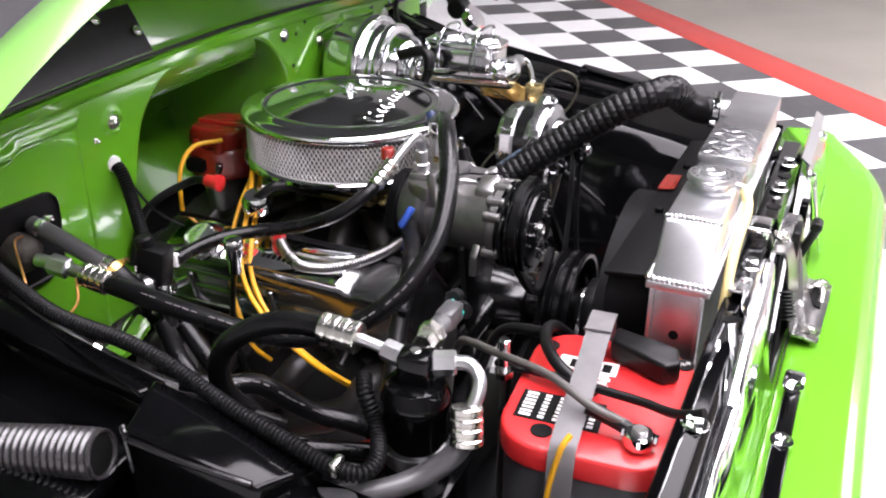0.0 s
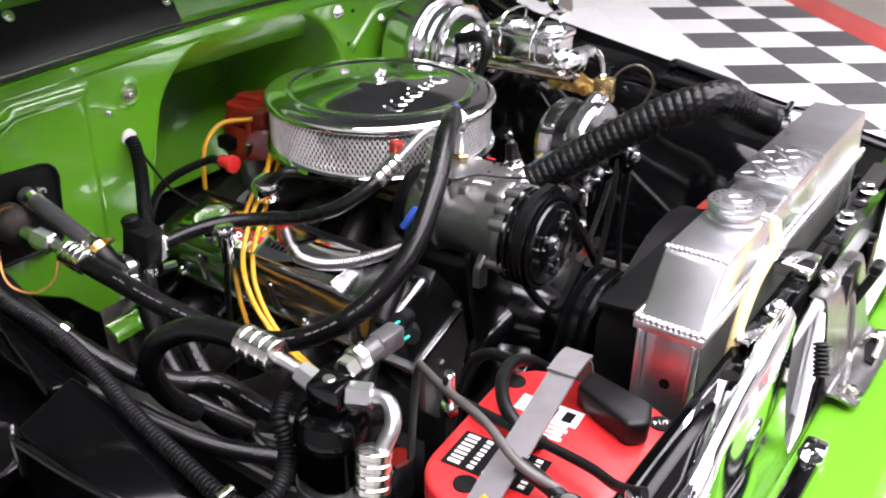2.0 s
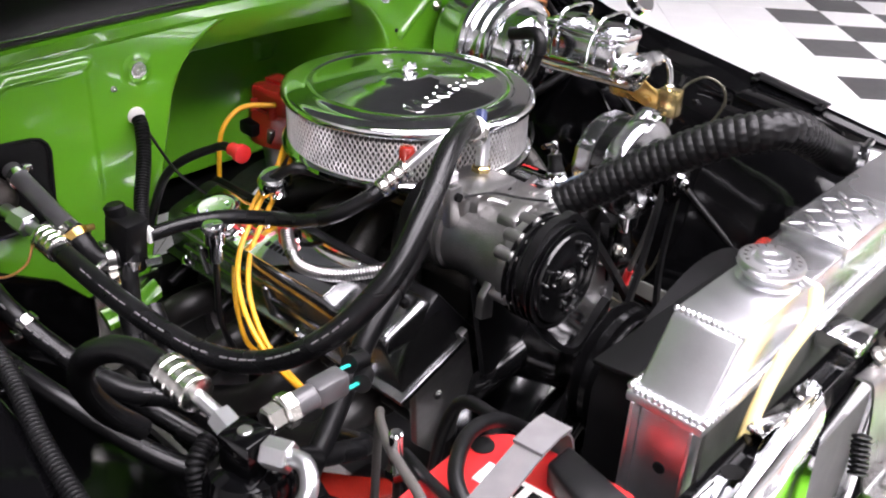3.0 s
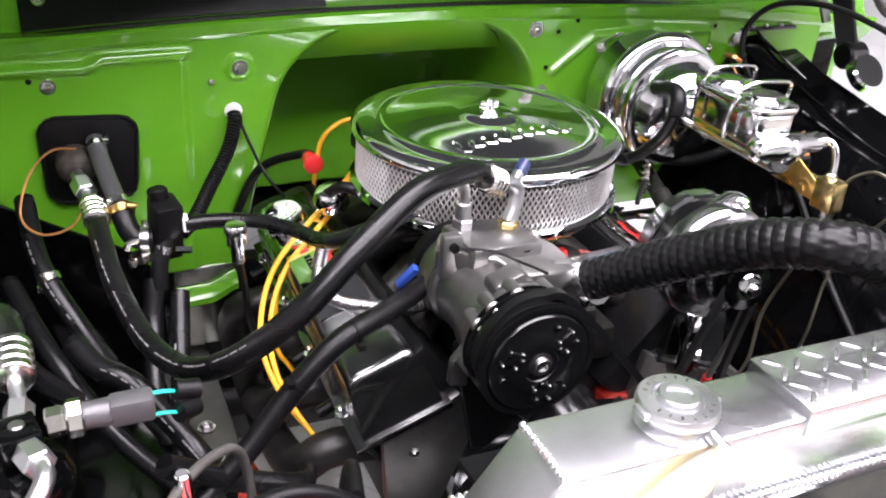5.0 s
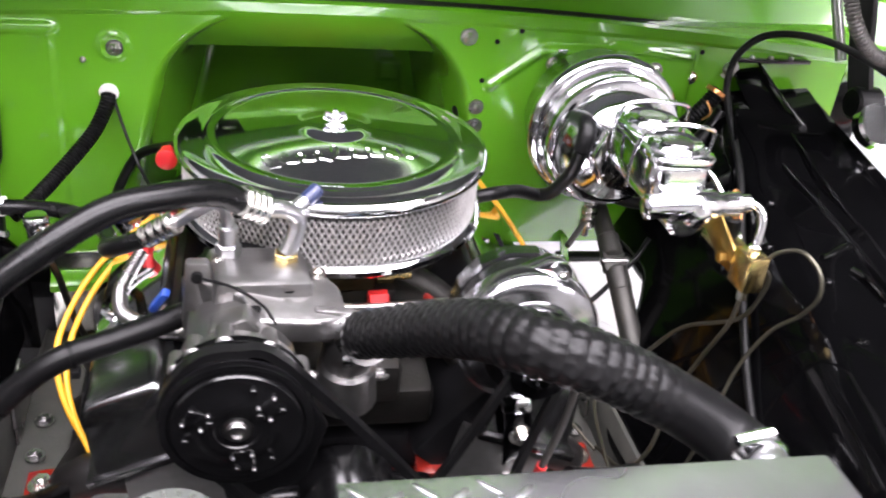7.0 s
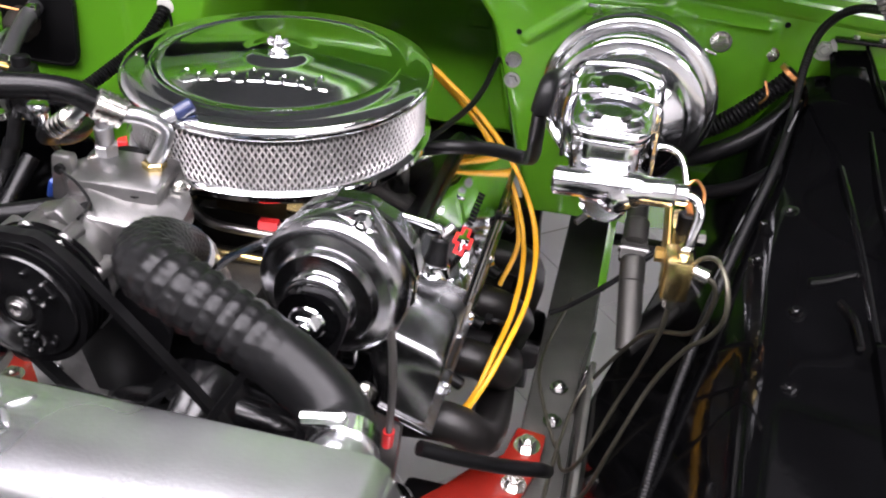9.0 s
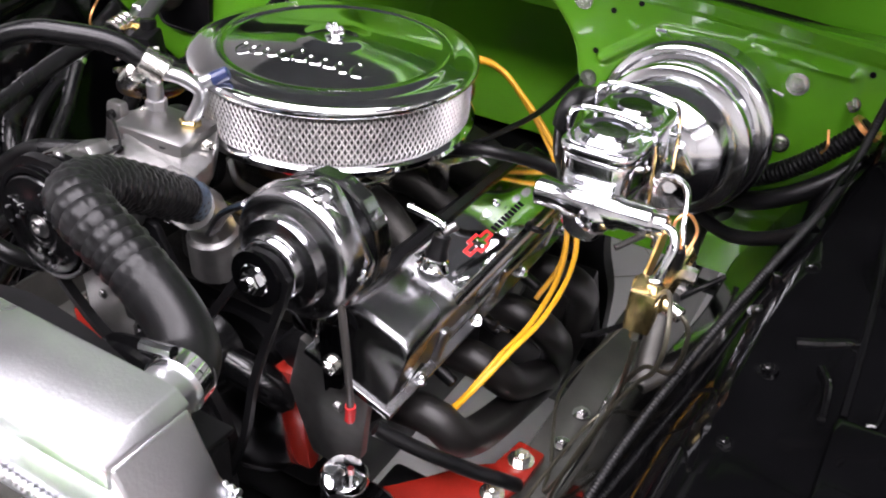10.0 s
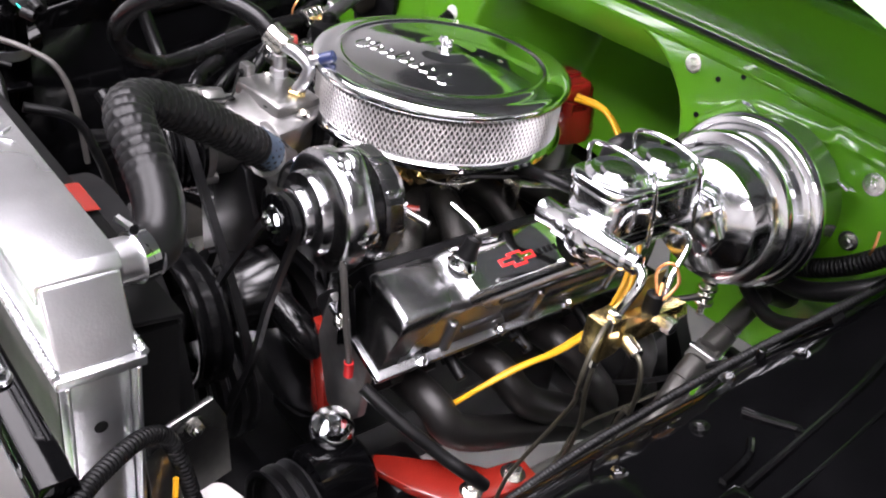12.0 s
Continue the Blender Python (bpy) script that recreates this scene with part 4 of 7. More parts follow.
# distributor
ds = thing("distributor", "large red distributor cap with yellow plug wires", "distributor", (-0.01, 0.25, 0.78))
part("housing", cyl((-0.01, 0.250, 0.78), (-0.01, 0.250, 0.850), 0.045, 0.052, seg=28, bev=0.004), CAST, ds)
part("cap", lathe((-0.01, 0.250, 0.850), (-0.01, 0.250, 1), [(0.068, 0), (0.074, 0.004), (0.074, 0.018), (0.071, 0.022), (0.070, 0.046), (0.064, 0.054), (0.0, 0.056)], 44), REDP, ds)
part("coil_cover", prism(rounded(-0.014, 0.246, 0.104, 0.098, 0.020, 0.903), (0, 0, 0.034), 0.006, 3), REDP, ds)
part("cap_rib", box((-0.014, 0.246, 0.938), (0.030, 0.100, 0.006), 0.002), REDP, ds)
for k in range(8):
    a = 2 * math.pi * (k + 0.5) / 8
    p = V((-0.01 + 0.061 * math.cos(a), 0.250 + 0.061 * math.sin(a), 0.898))
    part("terminal", cyl(p, p + V((0, 0, 0.022)), 0.009, 0.007, seg=12, bev=0.001), REDP, ds)
part("latch_screw", cyl((-0.075, 0.225, 0.862), (-0.077, 0.220, 0.884), 0.006, bev=0.001), STEEL, ds)
part("wire_plug", box((-0.080, 0.262, 0.878), (0.030, 0.034, 0.022), 0.004), PLASTIC, ds, "black plug on the cap")

# plug wires, yellow
def plug_wire(pts, label="yellow silicone spark plug wire"):
    return solo("spark_plug_wire", tube(pts, 0.0037, 10), YELLOW, label, "wire", "plug wires")


plug_wire([(0.04, 0.25, 0.925), (0.10, 0.25, 0.925), (0.155, 0.235, 0.895), (0.205, 0.215, 0.855), (0.252, 0.19, 0.805), (0.285, 0.145, 0.755), (0.300, 0.09, 0.722), (0.302, 0.01, 0.700), (0.294, -0.06, 0.690), (0.282, -0.115, 0.664), (0.262, -0.135, 0.632)])
plug_wire([(0.05, 0.235, 0.925), (0.11, 0.235, 0.930), (0.160, 0.225, 0.902), (0.214, 0.205, 0.865), (0.264, 0.182, 0.815), (0.300, 0.14, 0.769), (0.316, 0.088, 0.738), (0.318, 0.01, 0.717), (0.309, -0.055, 0.706), (0.294, -0.108, 0.682), (0.272, -0.14, 0.645)])
plug_wire([(0.03, 0.26, 0.92), (0.10, 0.262, 0.915), (0.16, 0.245, 0.880), (0.215, 0.22, 0.835), (0.262, 0.19, 0.77), (0.285, 0.14, 0.72), (0.27, 0.10, 0.67)])
plug_wire([(-0.07, 0.215, 0.925), (-0.115, 0.238, 0.925), (-0.150, 0.240, 0.900), (-0.162, 0.238, 0.855), (-0.170, 0.23, 0.80)])
plug_wire([(-0.06, 0.165, 0.928), (-0.125, 0.115, 0.920), (-0.175, 0.085, 0.885), (-0.228, 0.065, 0.845), (-0.272, 0.040, 0.812), (-0.302, 0.000, 0.780), (-0.318, -0.055, 0.745), (-0.305, -0.10, 0.70), (-0.27, -0.14, 0.65)])
plug_wire([(-0.05, 0.150, 0.926), (-0.115, 0.105, 0.912), (-0.165, 0.078, 0.878), (-0.220, 0.055, 0.838), (-0.263, 0.030, 0.806), (-0.292, -0.008, 0.772), (-0.307, -0.060, 0.735), (-0.295, -0.11, 0.69), (-0.26, -0.16, 0.64)])
plug_wire([(-0.05, 0.15, 0.92), (-0.12, 0.12, 0.895), (-0.17, 0.11, 0.865), (-0.215, 0.10, 0.82), (-0.262, 0.07, 0.765), (-0.28, 0.03, 0.69), (-0.26, 0.01, 0.65)])
rc = thing("red_wire_boot", "red rubber boot on a black coil wire", "wire boot", (-0.199, 0.132, 0.90))
part("boot", lathe((-0.199, 0.120, 0.909), (-0.199, 0.150, 0.909), [(0.010, 0), (0.0135, 0.002), (0.0135, 0.010), (0.010, 0.012), (0.010, 0.028)], 20), RED, rc)
part("wire", tube([(-0.199, 0.145, 0.909), (-0.20, 0.185, 0.90), (-0.25, 0.235, 0.86), (-0.29, 0.24, 0.78)], 0.0065, 10), RUBBER, rc)

# headers
for s in (1, -1):
    h = thing("exhaust_header", "dark heat-stained exhaust header tubes", "exhaust", (s * 0.27, 0, 0.5), "exhaust headers")
    for k, hy in enumerate((-0.17, -0.05, 0.07, 0.19)):
        part("pipe", tube([(s * 0.20, hy, 0.655), (s * 0.265, hy, 0.66), (s * 0.30, hy + 0.03, 0.62), (s * 0.29, hy * 0.5 + 0.14, 0.53), (s * 0.27, 0.20, 0.45)], 0.024, 14), HEADER, h)
        part("port_flange", box((s * 0.205, hy, 0.655), (0.012, 0.075, 0.06), 0.004, (0, s * 40, 0)), HEADER, h)
        part("spark_plug_boot", cyl((s * 0.215, hy + 0.05, 0.70), (s * 0.265, hy + 0.05, 0.675), 0.010, 0.008, bev=0.002), RUBBER, h)

# red engine mount brackets on the frame
for s in (1, -1):
    mt = thing("engine_mount", "red painted steel engine mount bracket", "engine mount", (s * 0.32, -0.10, 0.52), "engine mounts")
    foot = [(0.332, -0.045), (0.372, -0.050), (0.370, -0.110), (0.352, -0.178), (0.300, -0.212), (0.240, -0.236), (0.222, -0.216), (0.262, -0.168), (0.292, -0.125), (0.322, -0.100)]
    part("foot", prism([(s * a, b, 0.556) for a, b in foot], (0, 0, -0.014), 0.004), REDP, mt)
    part("cushion", box((s * 0.25, -0.19, 0.50), (0.08, 0.07, 0.09), 0.01), RUBBER, mt)
    part("bolt", bolt((s * 0.350, -0.079, 0.557), (0, 0, 1), 0.012, 0.012), ZINC, mt)
    part("bolt", bolt((s * 0.344, -0.148, 0.557), (0, 0, 1), 0.011, 0.010), ZINC, mt)

# ---- radiator, shroud and core support ----
rad = thing("radiator", "polished welded aluminium radiator with a filler cap", "radiator", (0.02, -0.605, 0.40))
YR, YF = -0.573, -0.638
tank = [(-0.296, YR, 0.944), (-0.254, YR, 1.003), (-0.246, YR, 1.008), (0.300, YR, 1.008), (0.330, YR, 0.944)]
part("top_tank", prism(tank, (0, YF - YR, 0), 0.0035, 3), ALU, rad)
part("header_plate", box((0.017, (YR + YF) / 2, 0.939), (0.640, 0.074, 0.010), 0.002), ALU, rad)
for wy in (YR + 0.003, YF - 0.003):
    part("weld_bead", tube([(-0.300, wy, 0.946), (0.0, wy, 0.946), (0.334, wy, 0.946)], 0.0030, 8, rib=(0.006, 0.0022)), ALU, rad)
part("weld_bead", tube([(-0.299, YR, 0.946), (-0.299, -0.605, 0.946), (-0.299, YF, 0.946)], 0.0030, 8, rib=(0.006, 0.0022)), ALU, rad)
part("weld_seam", tube([(-0.249, YR + 0.001, 1.006), (-0.249, -0.605, 1.0075), (-0.249, YF - 0.001, 1.006)], 0.0024, 8, rib=(0.005, 0.0018)), ALU, rad)
cover = part("tread_plate", prism([(-0.046, YR + 0.003, 0.992), (-0.046, YR + 0.003, 1.0175), (0.289, YR + 0.003, 1.0175), (0.299, YR + 0.003, 1.009), (0.299, YR + 0.003, 0.992)], (0, YF - YR - 0.006, 0), 0.002), ALU, rad, "diamond tread aluminium cover")
loz = bmesh.new()
bmesh.ops.create_uvsphere(loz, u_segments=8, v_segments=4, radius=1)
bmesh.ops.scale(loz, vec=(0.0098, 0.0022, 0.0009), verts=loz.verts)
loz_me = bpy.data.meshes.new("tread_bar")
loz.to_mesh(loz_me)
loz.free()
loz_me.shade_smooth()
loz_me.materials.append(ALU)
for i in range(16):
    for j in range(4):
        tx, ty = -0.034 + i * 0.0205, YR - 0.009 - j * 0.0155 - (0.006 if i % 2 else 0.0)
        if tx > 0.075 or ty < YF + 0.004:
            continue
        o = new("tread_bar", loz_me)
        o.parent = cover
        o.matrix_basis = pose(tx - 0.02, ty + 0.605, 1.0178 - 0.40, 0, 0, 45 if (i + j) % 2 else -45)
part("core", box((0.017, -0.605, 0.70), (0.560, 0.052, 0.47), 0.003), DULL, rad, "grey finned radiator core")
part("lower_tank", box((0.017, -0.605, 0.43), (0.62, 0.065, 0.07), 0.006), ALU, rad)
for sx in (-0.287, 0.321):
    side = -1 if sx < 0 else 1
    part("side_channel", box((sx, -0.605, 0.69), (0.006, 0.052, 0.49), 0.001), ALU, rad)
    for fy in (-0.5765, -0.6335):
        part("channel_flange", box((sx + side * 0.007, fy, 0.69), (0.020, 0.004, 0.49), 0.001), ALU, rad)
    part("bracket_hole", cyl((sx + side * 0.0028, -0.606, 0.872), (sx + side * 0.0036, -0.606, 0.872), 0.006, seg=16), LABEL, rad)
part("filler_neck", lathe((-0.142, -0.606, 1.003), (-0.142, -0.606, 2), [(0.031, 0), (0.030, 0.005), (0.024, 0.008), (0.024, 0.014), (0.030, 0.016), (0.031, 0.018)], 32), ALU, rad)
cap = part("filler_cap", lathe((-0.142, -0.606, 1.019), (-0.142, -0.606, 2), [(0.0285, 0), (0.0305, 0.002), (0.0305, 0.0065), (0.0290, 0.0085), (0.0190, 0.0092), (0.0180, 0.0068), (0.0160, 0.0068), (0.0155, 0.0118), (0.0142, 0.0130), (0.0098, 0.0128), (0.0088, 0.0105), (0.0, 0.0105)], 44), ALU, rad, "round radiator cap")
for k in range(18):
    a = 2 * math.pi * k / 18
    if k % 9 in (0, 8):
        continue
    p = (-0.142 + 0.0240 * math.cos(a), -0.606 + 0.0240 * math.sin(a), 1.0281)
    part("letter_bar", box(p, (0.0036, 0.0016, 0.0005), 0, (0, 0, math.degrees(a))), DULL, cap)
for dx in (-0.0305, 0.0305):
    part("cap_ear", box((-0.142 + dx, -0.606, 1.0225), (0.006, 0.016, 0.005), 0.0015), ALU, cap)
part("overflow_barb", cyl((-0.130, -0.632, 1.012), (-0.128, -0.648, 1.008), 0.005), ALU, rad)
part("inlet_neck", cyl((0.262, -0.575, 0.988), (0.258, -0.525, 0.986), 0.0205, seg=28, bev=0.002), ALU, rad)
solo("overflow_tube", tube([(-0.128, -0.646, 1.008), (-0.150, -0.655, 0.990), (-0.190, -0.652, 0.960), (-0.225, -0.652, 0.915), (-0.245, -0.655, 0.86), (-0.25, -0.655, 0.80)], 0.0065, 12), CREAM, "cream rubber overflow tube from the radiator neck", "tube")

shr = thing("fan_shroud", "black fan shroud behind the radiator with a red sticker", "fan shroud", (0.02, -0.53, 0.45))


def shroud_plate():
    bm = bmesh.new()
    cx, cz, rr = 0.02, 0.705, 0.205
    x0, x1, z0, z1 = -0.262, 0.272, 0.44, 0.922
    n = 64
    outs, ins, back = [], [], []
    for k in range(n):
        a = 2 * math.pi * k / n
        c, s = math.cos(a), math.sin(a)
        f = min((x1 - cx) / c if c > 1e-6 else 9, (x0 - cx) / c if c < -1e-6 else 9, (z1 - cz) / s if s > 1e-6 else 9, (z0 - cz) / s if s < -1e-6 else 9)
        outs.append(bm.verts.new((cx + f * c, -0.512, cz + f * s)))
        back.append(bm.verts.new((cx + f * c, -0.572, cz + f * s)))
        ins.append((bm.verts.new((cx + rr * c, -0.509, cz + rr * s)), bm.verts.new((cx + rr * c, -0.470, cz + rr * s)), bm.verts.new((cx + (rr - 0.006) * c, -0.470, cz + (rr - 0.006) * s)), bm.verts.new((cx + (rr - 0.006) * c, -0.518, cz + (rr - 0.006) * s))))
    for k in range(n):
        j = (k + 1) % n
        bm.faces.new((back[k], back[j], outs[j], outs[k]))
        bm.faces.new((outs[k], outs[j], ins[j][0], ins[k][0]))
        for q in range(3):
            bm.faces.new((ins[k][q], ins[j][q], ins[j][q + 1], ins[k][q + 1]))
        bm.faces.new((ins[k][3], ins[j][3], back[j], back[k]))
    return bm


part("housing", shroud_plate(), SHROUDP, shr)
part("top_edge", box((0.006, -0.542, 0.926), (0.540, 0.066, 0.006), 0.002, (-6, 0, 0)), SHROUDP, shr)
part("sticker", box((0.052, -0.5105, 0.908), (0.062, 0.0015, 0.022), 0, (0, 0, 0)), REDP, shr, "red warning sticker")
part("sticker", box((0.052, -0.521, 0.9315), (0.062, 0.024, 0.0008), 0, (-6, 0, 0)), REDP, shr, "red warning sticker")
for hx in (-0.06, 0.13):
    part("screw", cyl((hx, -0.53, 0.928), (hx, -0.53, 0.935), 0.006, seg=12, bev=0.001), PLASTIC, shr)

fan = thing("cooling_fan", "black engine cooling fan on grooved pulleys", "fan", (0.02, -0.45, 0.70))
part("hub", lathe((0.02, -0.42, 0.705), (0.02, -0.60, 0.705), [(0.05, 0), (0.055, 0.03), (0.045, 0.05), (0.0, 0.055)], 28), SATIN, fan)
for k in range(6):
    b = box((0.11, 0, 0), (0.15, 0.004, 0.065), 0.002)
    b.transform(pose(0.02, -0.475, 0.705, 0, 60 * k + 12, 0) @ pose(0, 0, 0, 28, 0, 0))
    part("blade", b, SATIN, fan)


def pulley(c, r, w, grooves, way=(0, -1, 0), flush=False):
    prof = [(r * 0.3, 0), (r * 0.96, 0)]
    for k in range(grooves):
        a = w * k / grooves
        g = w / grooves
        prof += [(r, a + g * 0.08), (r, a + g * 0.22), (r * 0.86, a + g * 0.45), (r * 0.86, a + g * 0.60), (r, a + g * 0.84), (r, a + g * 0.96)]
    if flush:
        prof += [(r * 0.95, w), (r * 0.90, w), (r * 0.885, w - 0.006), (0.0, w - 0.006)]
    else:
        prof += [(r * 0.94, w), (r * 0.90, w - 0.001), (r * 0.86, w * 0.55), (r * 0.35, w * 0.5), (r * 0.33, w * 0.9), (0.0, w * 0.92)]
    return lathe(c, V(c) + V(way), prof, 48)


wp = thing("water_pump", "glossy black water pump with a double pulley", "water pump", (0.0, -0.32, 0.70))
part("body", [cyl((0.0, -0.25, 0.70), (0.0, -0.33, 0.70), 0.06, 0.045, bev=0.005), cyl((0.0, -0.33, 0.70), (0.0, -0.40, 0.70), 0.022)], PULLEYP, wp)
part("pulley", pulley((0.02, -0.365, 0.705), 0.090, 0.045, 2), PULLEYP, wp, "glossy black double groove pulley")
part("face_chrome", lathe((0.02, -0.412, 0.705), (0.02, -0.50, 0.705), [(0.034, 0), (0.032, 0.006), (0.016, 0.010), (0, 0.012)], 30), CHROME, wp)
part("leg", tube([(0.03, -0.27, 0.71), (0.09, -0.26, 0.69), (0.10, -0.24, 0.66)], 0.022, 10), PULLEYP, wp)
part("leg", tube([(-0.03, -0.27, 0.71), (-0.09, -0.26, 0.69), (-0.10, -0.24, 0.66)], 0.022, 10), PULLEYP, wp)
ck = thing("crank_pulley", "black grooved crankshaft pulley", "pulley", (0.0, -0.33, 0.47))
part("wheel", pulley((0.0, -0.31, 0.565), 0.085, 0.07, 3), SATIN, ck)
part("bolt", hexa((0, -0.36, 0.565), (0, -0.39, 0.565), 0.016), STEEL, ck)

sup = thing("radiator_support", "black painted radiator core support with chrome bolts", "radiator support", (0, -0.67, 0.5))
part("top_rail", prism([(-0.64, -0.648, 0.892), (-0.64, -0.652, 0.908), (-0.64, -0.678, 0.908), (-0.64, -0.686, 0.892), (-0.64, -0.686, 0.84), (-0.64, -0.680, 0.84), (-0.64, -0.678, 0.888), (-0.64, -0.654, 0.888)], (1.04, 0, 0), 0.002), BLACKP, sup)
part("side_panel", box((-0.49, -0.675, 0.70), (0.32, 0.012, 0.40), 0.003), BLACKP, sup)
part("side_panel", box((0.39, -0.675, 0.69), (0.05, 0.012, 0.40), 0.003), BLACKP, sup)
part("upright", box((-0.325, -0.668, 0.70), (0.03, 0.04, 0.40), 0.004), BLACKP, sup)
part("upright", box((0.360, -0.668, 0.70), (0.03, 0.04, 0.40), 0.004), BLACKP, sup)
part("leg", box((-0.38, -0.67, 0.26), (0.06, 0.05, 0.52), 0.006), SATIN, sup)
part("leg", box((0.38, -0.67, 0.26), (0.06, 0.05, 0.52), 0.006), SATIN, sup)
for bx, bz in ((-0.143, 0.924), (-0.51, 0.924), (0.15, 0.924), (0.27, 0.924)):
    part("bolt", [cyl((bx, -0.670, 0.9075), (bx, -0.670, 0.913), 0.014, bev=0.002), cyl((bx, -0.670, 0.911), (bx, -0.670, 0.922), 0.009, seg=6, bev=0.0015)], CHROME, sup, "chrome bolt with a washer")
part("mount_tab", box((-0.028, -0.657, 0.916), (0.050, 0.045, 0.018), 0.004), CHROME, sup, "chrome radiator mounting tab")
part("slot_strip", prism([(-0.165, -0.660, 0.9085), (-0.150, -0.684, 0.9085), (-0.262, -0.690, 0.9085), (-0.285, -0.682, 0.9085), (-0.252, -0.672, 0.9085)], (0, 0, 0.004), 0.001), CHROME, sup, "polished strip bolted on the support")
part("mount_tab", box((-0.205, -0.664, 0.914), (0.085, 0.016, 0.006), 0.002, (0, 12, 0)), CHROME, sup, "chrome radiator mounting tab")
for hx in (-0.29, 0.08, 0.22):
    part("punched_hole", cyl((hx, -0.671, 0.9074), (hx, -0.671, 0.9086), 0.011, seg=18), LABEL, sup)

# ---- chrome grille and latch parts ahead of the support ----
def grille(x0, x1):
    g = thing("grille_bar", "chrome grille surround that mirrors the green paint", "grille", ((x0 + x1) / 2, -0.72, 0.75), "chrome grille pieces")
    part("face", sheet(lambda x, s: (x, -0.701 - 0.026 * s - 0.0010 * math.sin(x * 38) * s - 0.004 * math.sin(s * 3.1), 0.893 - 0.122 * s), (x0, x1, 40), (0, 1, 16), (0, 0.004, 0)), CHROME, g, sharp=70)
    back, deep, fall = -0.688, 0.016, 0.012
    part("lip", sheet(lambda x, s: (x, back - deep * s, 0.9115 - fall * s), (x0, x1, 12), (0, 1, 8), (0, 0.002, -0.003)), CHROME, g)
    part("fold", sheet(lambda x, s: (x, -0.727 - 0.034 * s, 0.770 + 0.006 * s), (x0, x1, 10), (0, 1, 4), (0, 0, -0.004)), CHROME, g)
    for bx in (x0 + 0.03, x1 - 0.03):
        part("screw", bolt((bx, -0.7085, 0.872), (0, -0.95, 0.2), 0.007, 0.005), CHROME, g)


def grille_corner(x0, x1):
    """Thin chrome sheet, rolled at its top edge and a little wavy, falling away outwards."""
    g = thing("grille_bar", "wavy chrome grille corner that mirrors paint and battery", "grille", ((x0 + x1) / 2, -0.72, 0.75), "chrome grille pieces")
    prof = ((0.0, 0.014, 0.000), (0.06, 0.008, 0.004), (0.14, 0.001, -0.004), (0.24, -0.003, -0.022), (0.32, -0.004, -0.040), (0.60, -0.006, -0.100), (0.82, -0.016, -0.160), (1.0, -0.028, -0.190))
    def at(x, s):
        f = max(0.0, min(1.0, (x1 - x) / 0.24))
        for a, b in zip(prof, prof[1:]):
            if s <= b[0]:
                k = (s - a[0]) / (b[0] - a[0])
                k = k * k * (3 - 2 * k) * 0.5 + k * 0.5
                y, z = a[1] + k * (b[1] - a[1]), a[2] + k * (b[2] - a[2])
                break
        drop = 0.062 * f ** 1.5
        wave = 0.0028 * math.sin(x * 33 + 4.2 * s) + 0.0005 * math.sin(x * 91 - 7.0 * s + 1.0)
        return (x, -0.702 + y + wave * smooth01(0.05, 0.3, s) * (1 - 0.7 * s), 0.948 - drop * (1 - s) + z)
    part("face", sheet(at, (x0, x1, 70), (0, 1, 40), (0, 0.003, 0)), CHROME, g, sharp=80)
    part("lip", sheet(lambda x, s: (x, -0.662 - 0.028 * s, 0.9105 + (at(x, 0)[2] - 0.9105) * s - 0.006 * math.sin(3.14 * s) + 0.0015 * math.sin(x * 60) * s), (x0, -0.305, 30), (0, 1, 14), (0, 0.002, -0.003)), CHROME, g, sharp=80)
    part("trim_bar", box(((x0 + x1) / 2 + 0.012, -0.7475, 0.784), (x1 - x0, 0.020, 0.020), 0.003), BLACKP, g, "black bar along the foot of the chrome")
    part("bar_cap", box((x1 + 0.006, -0.7475, 0.787), (0.030, 0.026, 0.018), 0.005), CHROME, g)
    for bx in (x1 - 0.015, -0.335, -0.50):
        part("screw", bolt((bx, -0.7475, 0.794), (0, -0.1, 1), 0.009, 0.007), CHROME, g)


grille_corner(-0.66, -0.198)
grille(0.31, 0.60)
lat = thing("latch_plate", "grey pressed steel hood latch plate with bolts", "latch", (0.0, -0.74, 0.76))
def latch_place(u, v):
    """A pressed plate: flat at the front, stepped up to the support behind, a little narrower there."""
    k = smooth01(0.42, 0.80, v)
    x = -0.094 + 0.184 * u + 0.020 * k * (1 - 2 * u)
    return (x, -0.766 + 0.078 * v - 0.006 * u, 0.794 + 0.004 * smooth01(0.05, 0.3, v) + 0.108 * k - 0.004 * math.sin(6.3 * u) * k)


part("plate", sheet(latch_place, (0, 1, 24), (0, 1, 24), (0, 0.002, -0.003)), STEEL, lat, sharp=60)
part("rib", tube([latch_place(0.12, 0.30), latch_place(0.30, 0.36), latch_place(0.52, 0.46), latch_place(0.62, 0.62), latch_place(0.64, 0.85)], 0.0045, 8), STEEL, lat)
part("slot", prism([latch_place(0.52, 0.10), latch_place(0.80, 0.14), latch_place(0.84, 0.30), latch_place(0.72, 0.34), latch_place(0.52, 0.22)], (0, 0, 0.0035), 0.0008), LABEL, lat, "dark latch slot")
part("hook", tube([V(latch_place(0.56, 0.12)) + V((0, 0, 0.006)), V(latch_place(0.78, 0.16)) + V((0, 0, 0.009)), V(latch_place(0.80, 0.30)) + V((0, 0, 0.008)), V(latch_place(0.70, 0.42)) + V((0, 0, 0.008))], 0.0042, 8), ZINC, lat, "bent latch hook")
for u, v in ((0.12, 0.16), (0.93, 0.18)):
    part("bolt", bolt(V(latch_place(u, v)) + V((0, 0, 0.001)), (0, -0.1, 1), 0.009, 0.007), ZINC, lat)
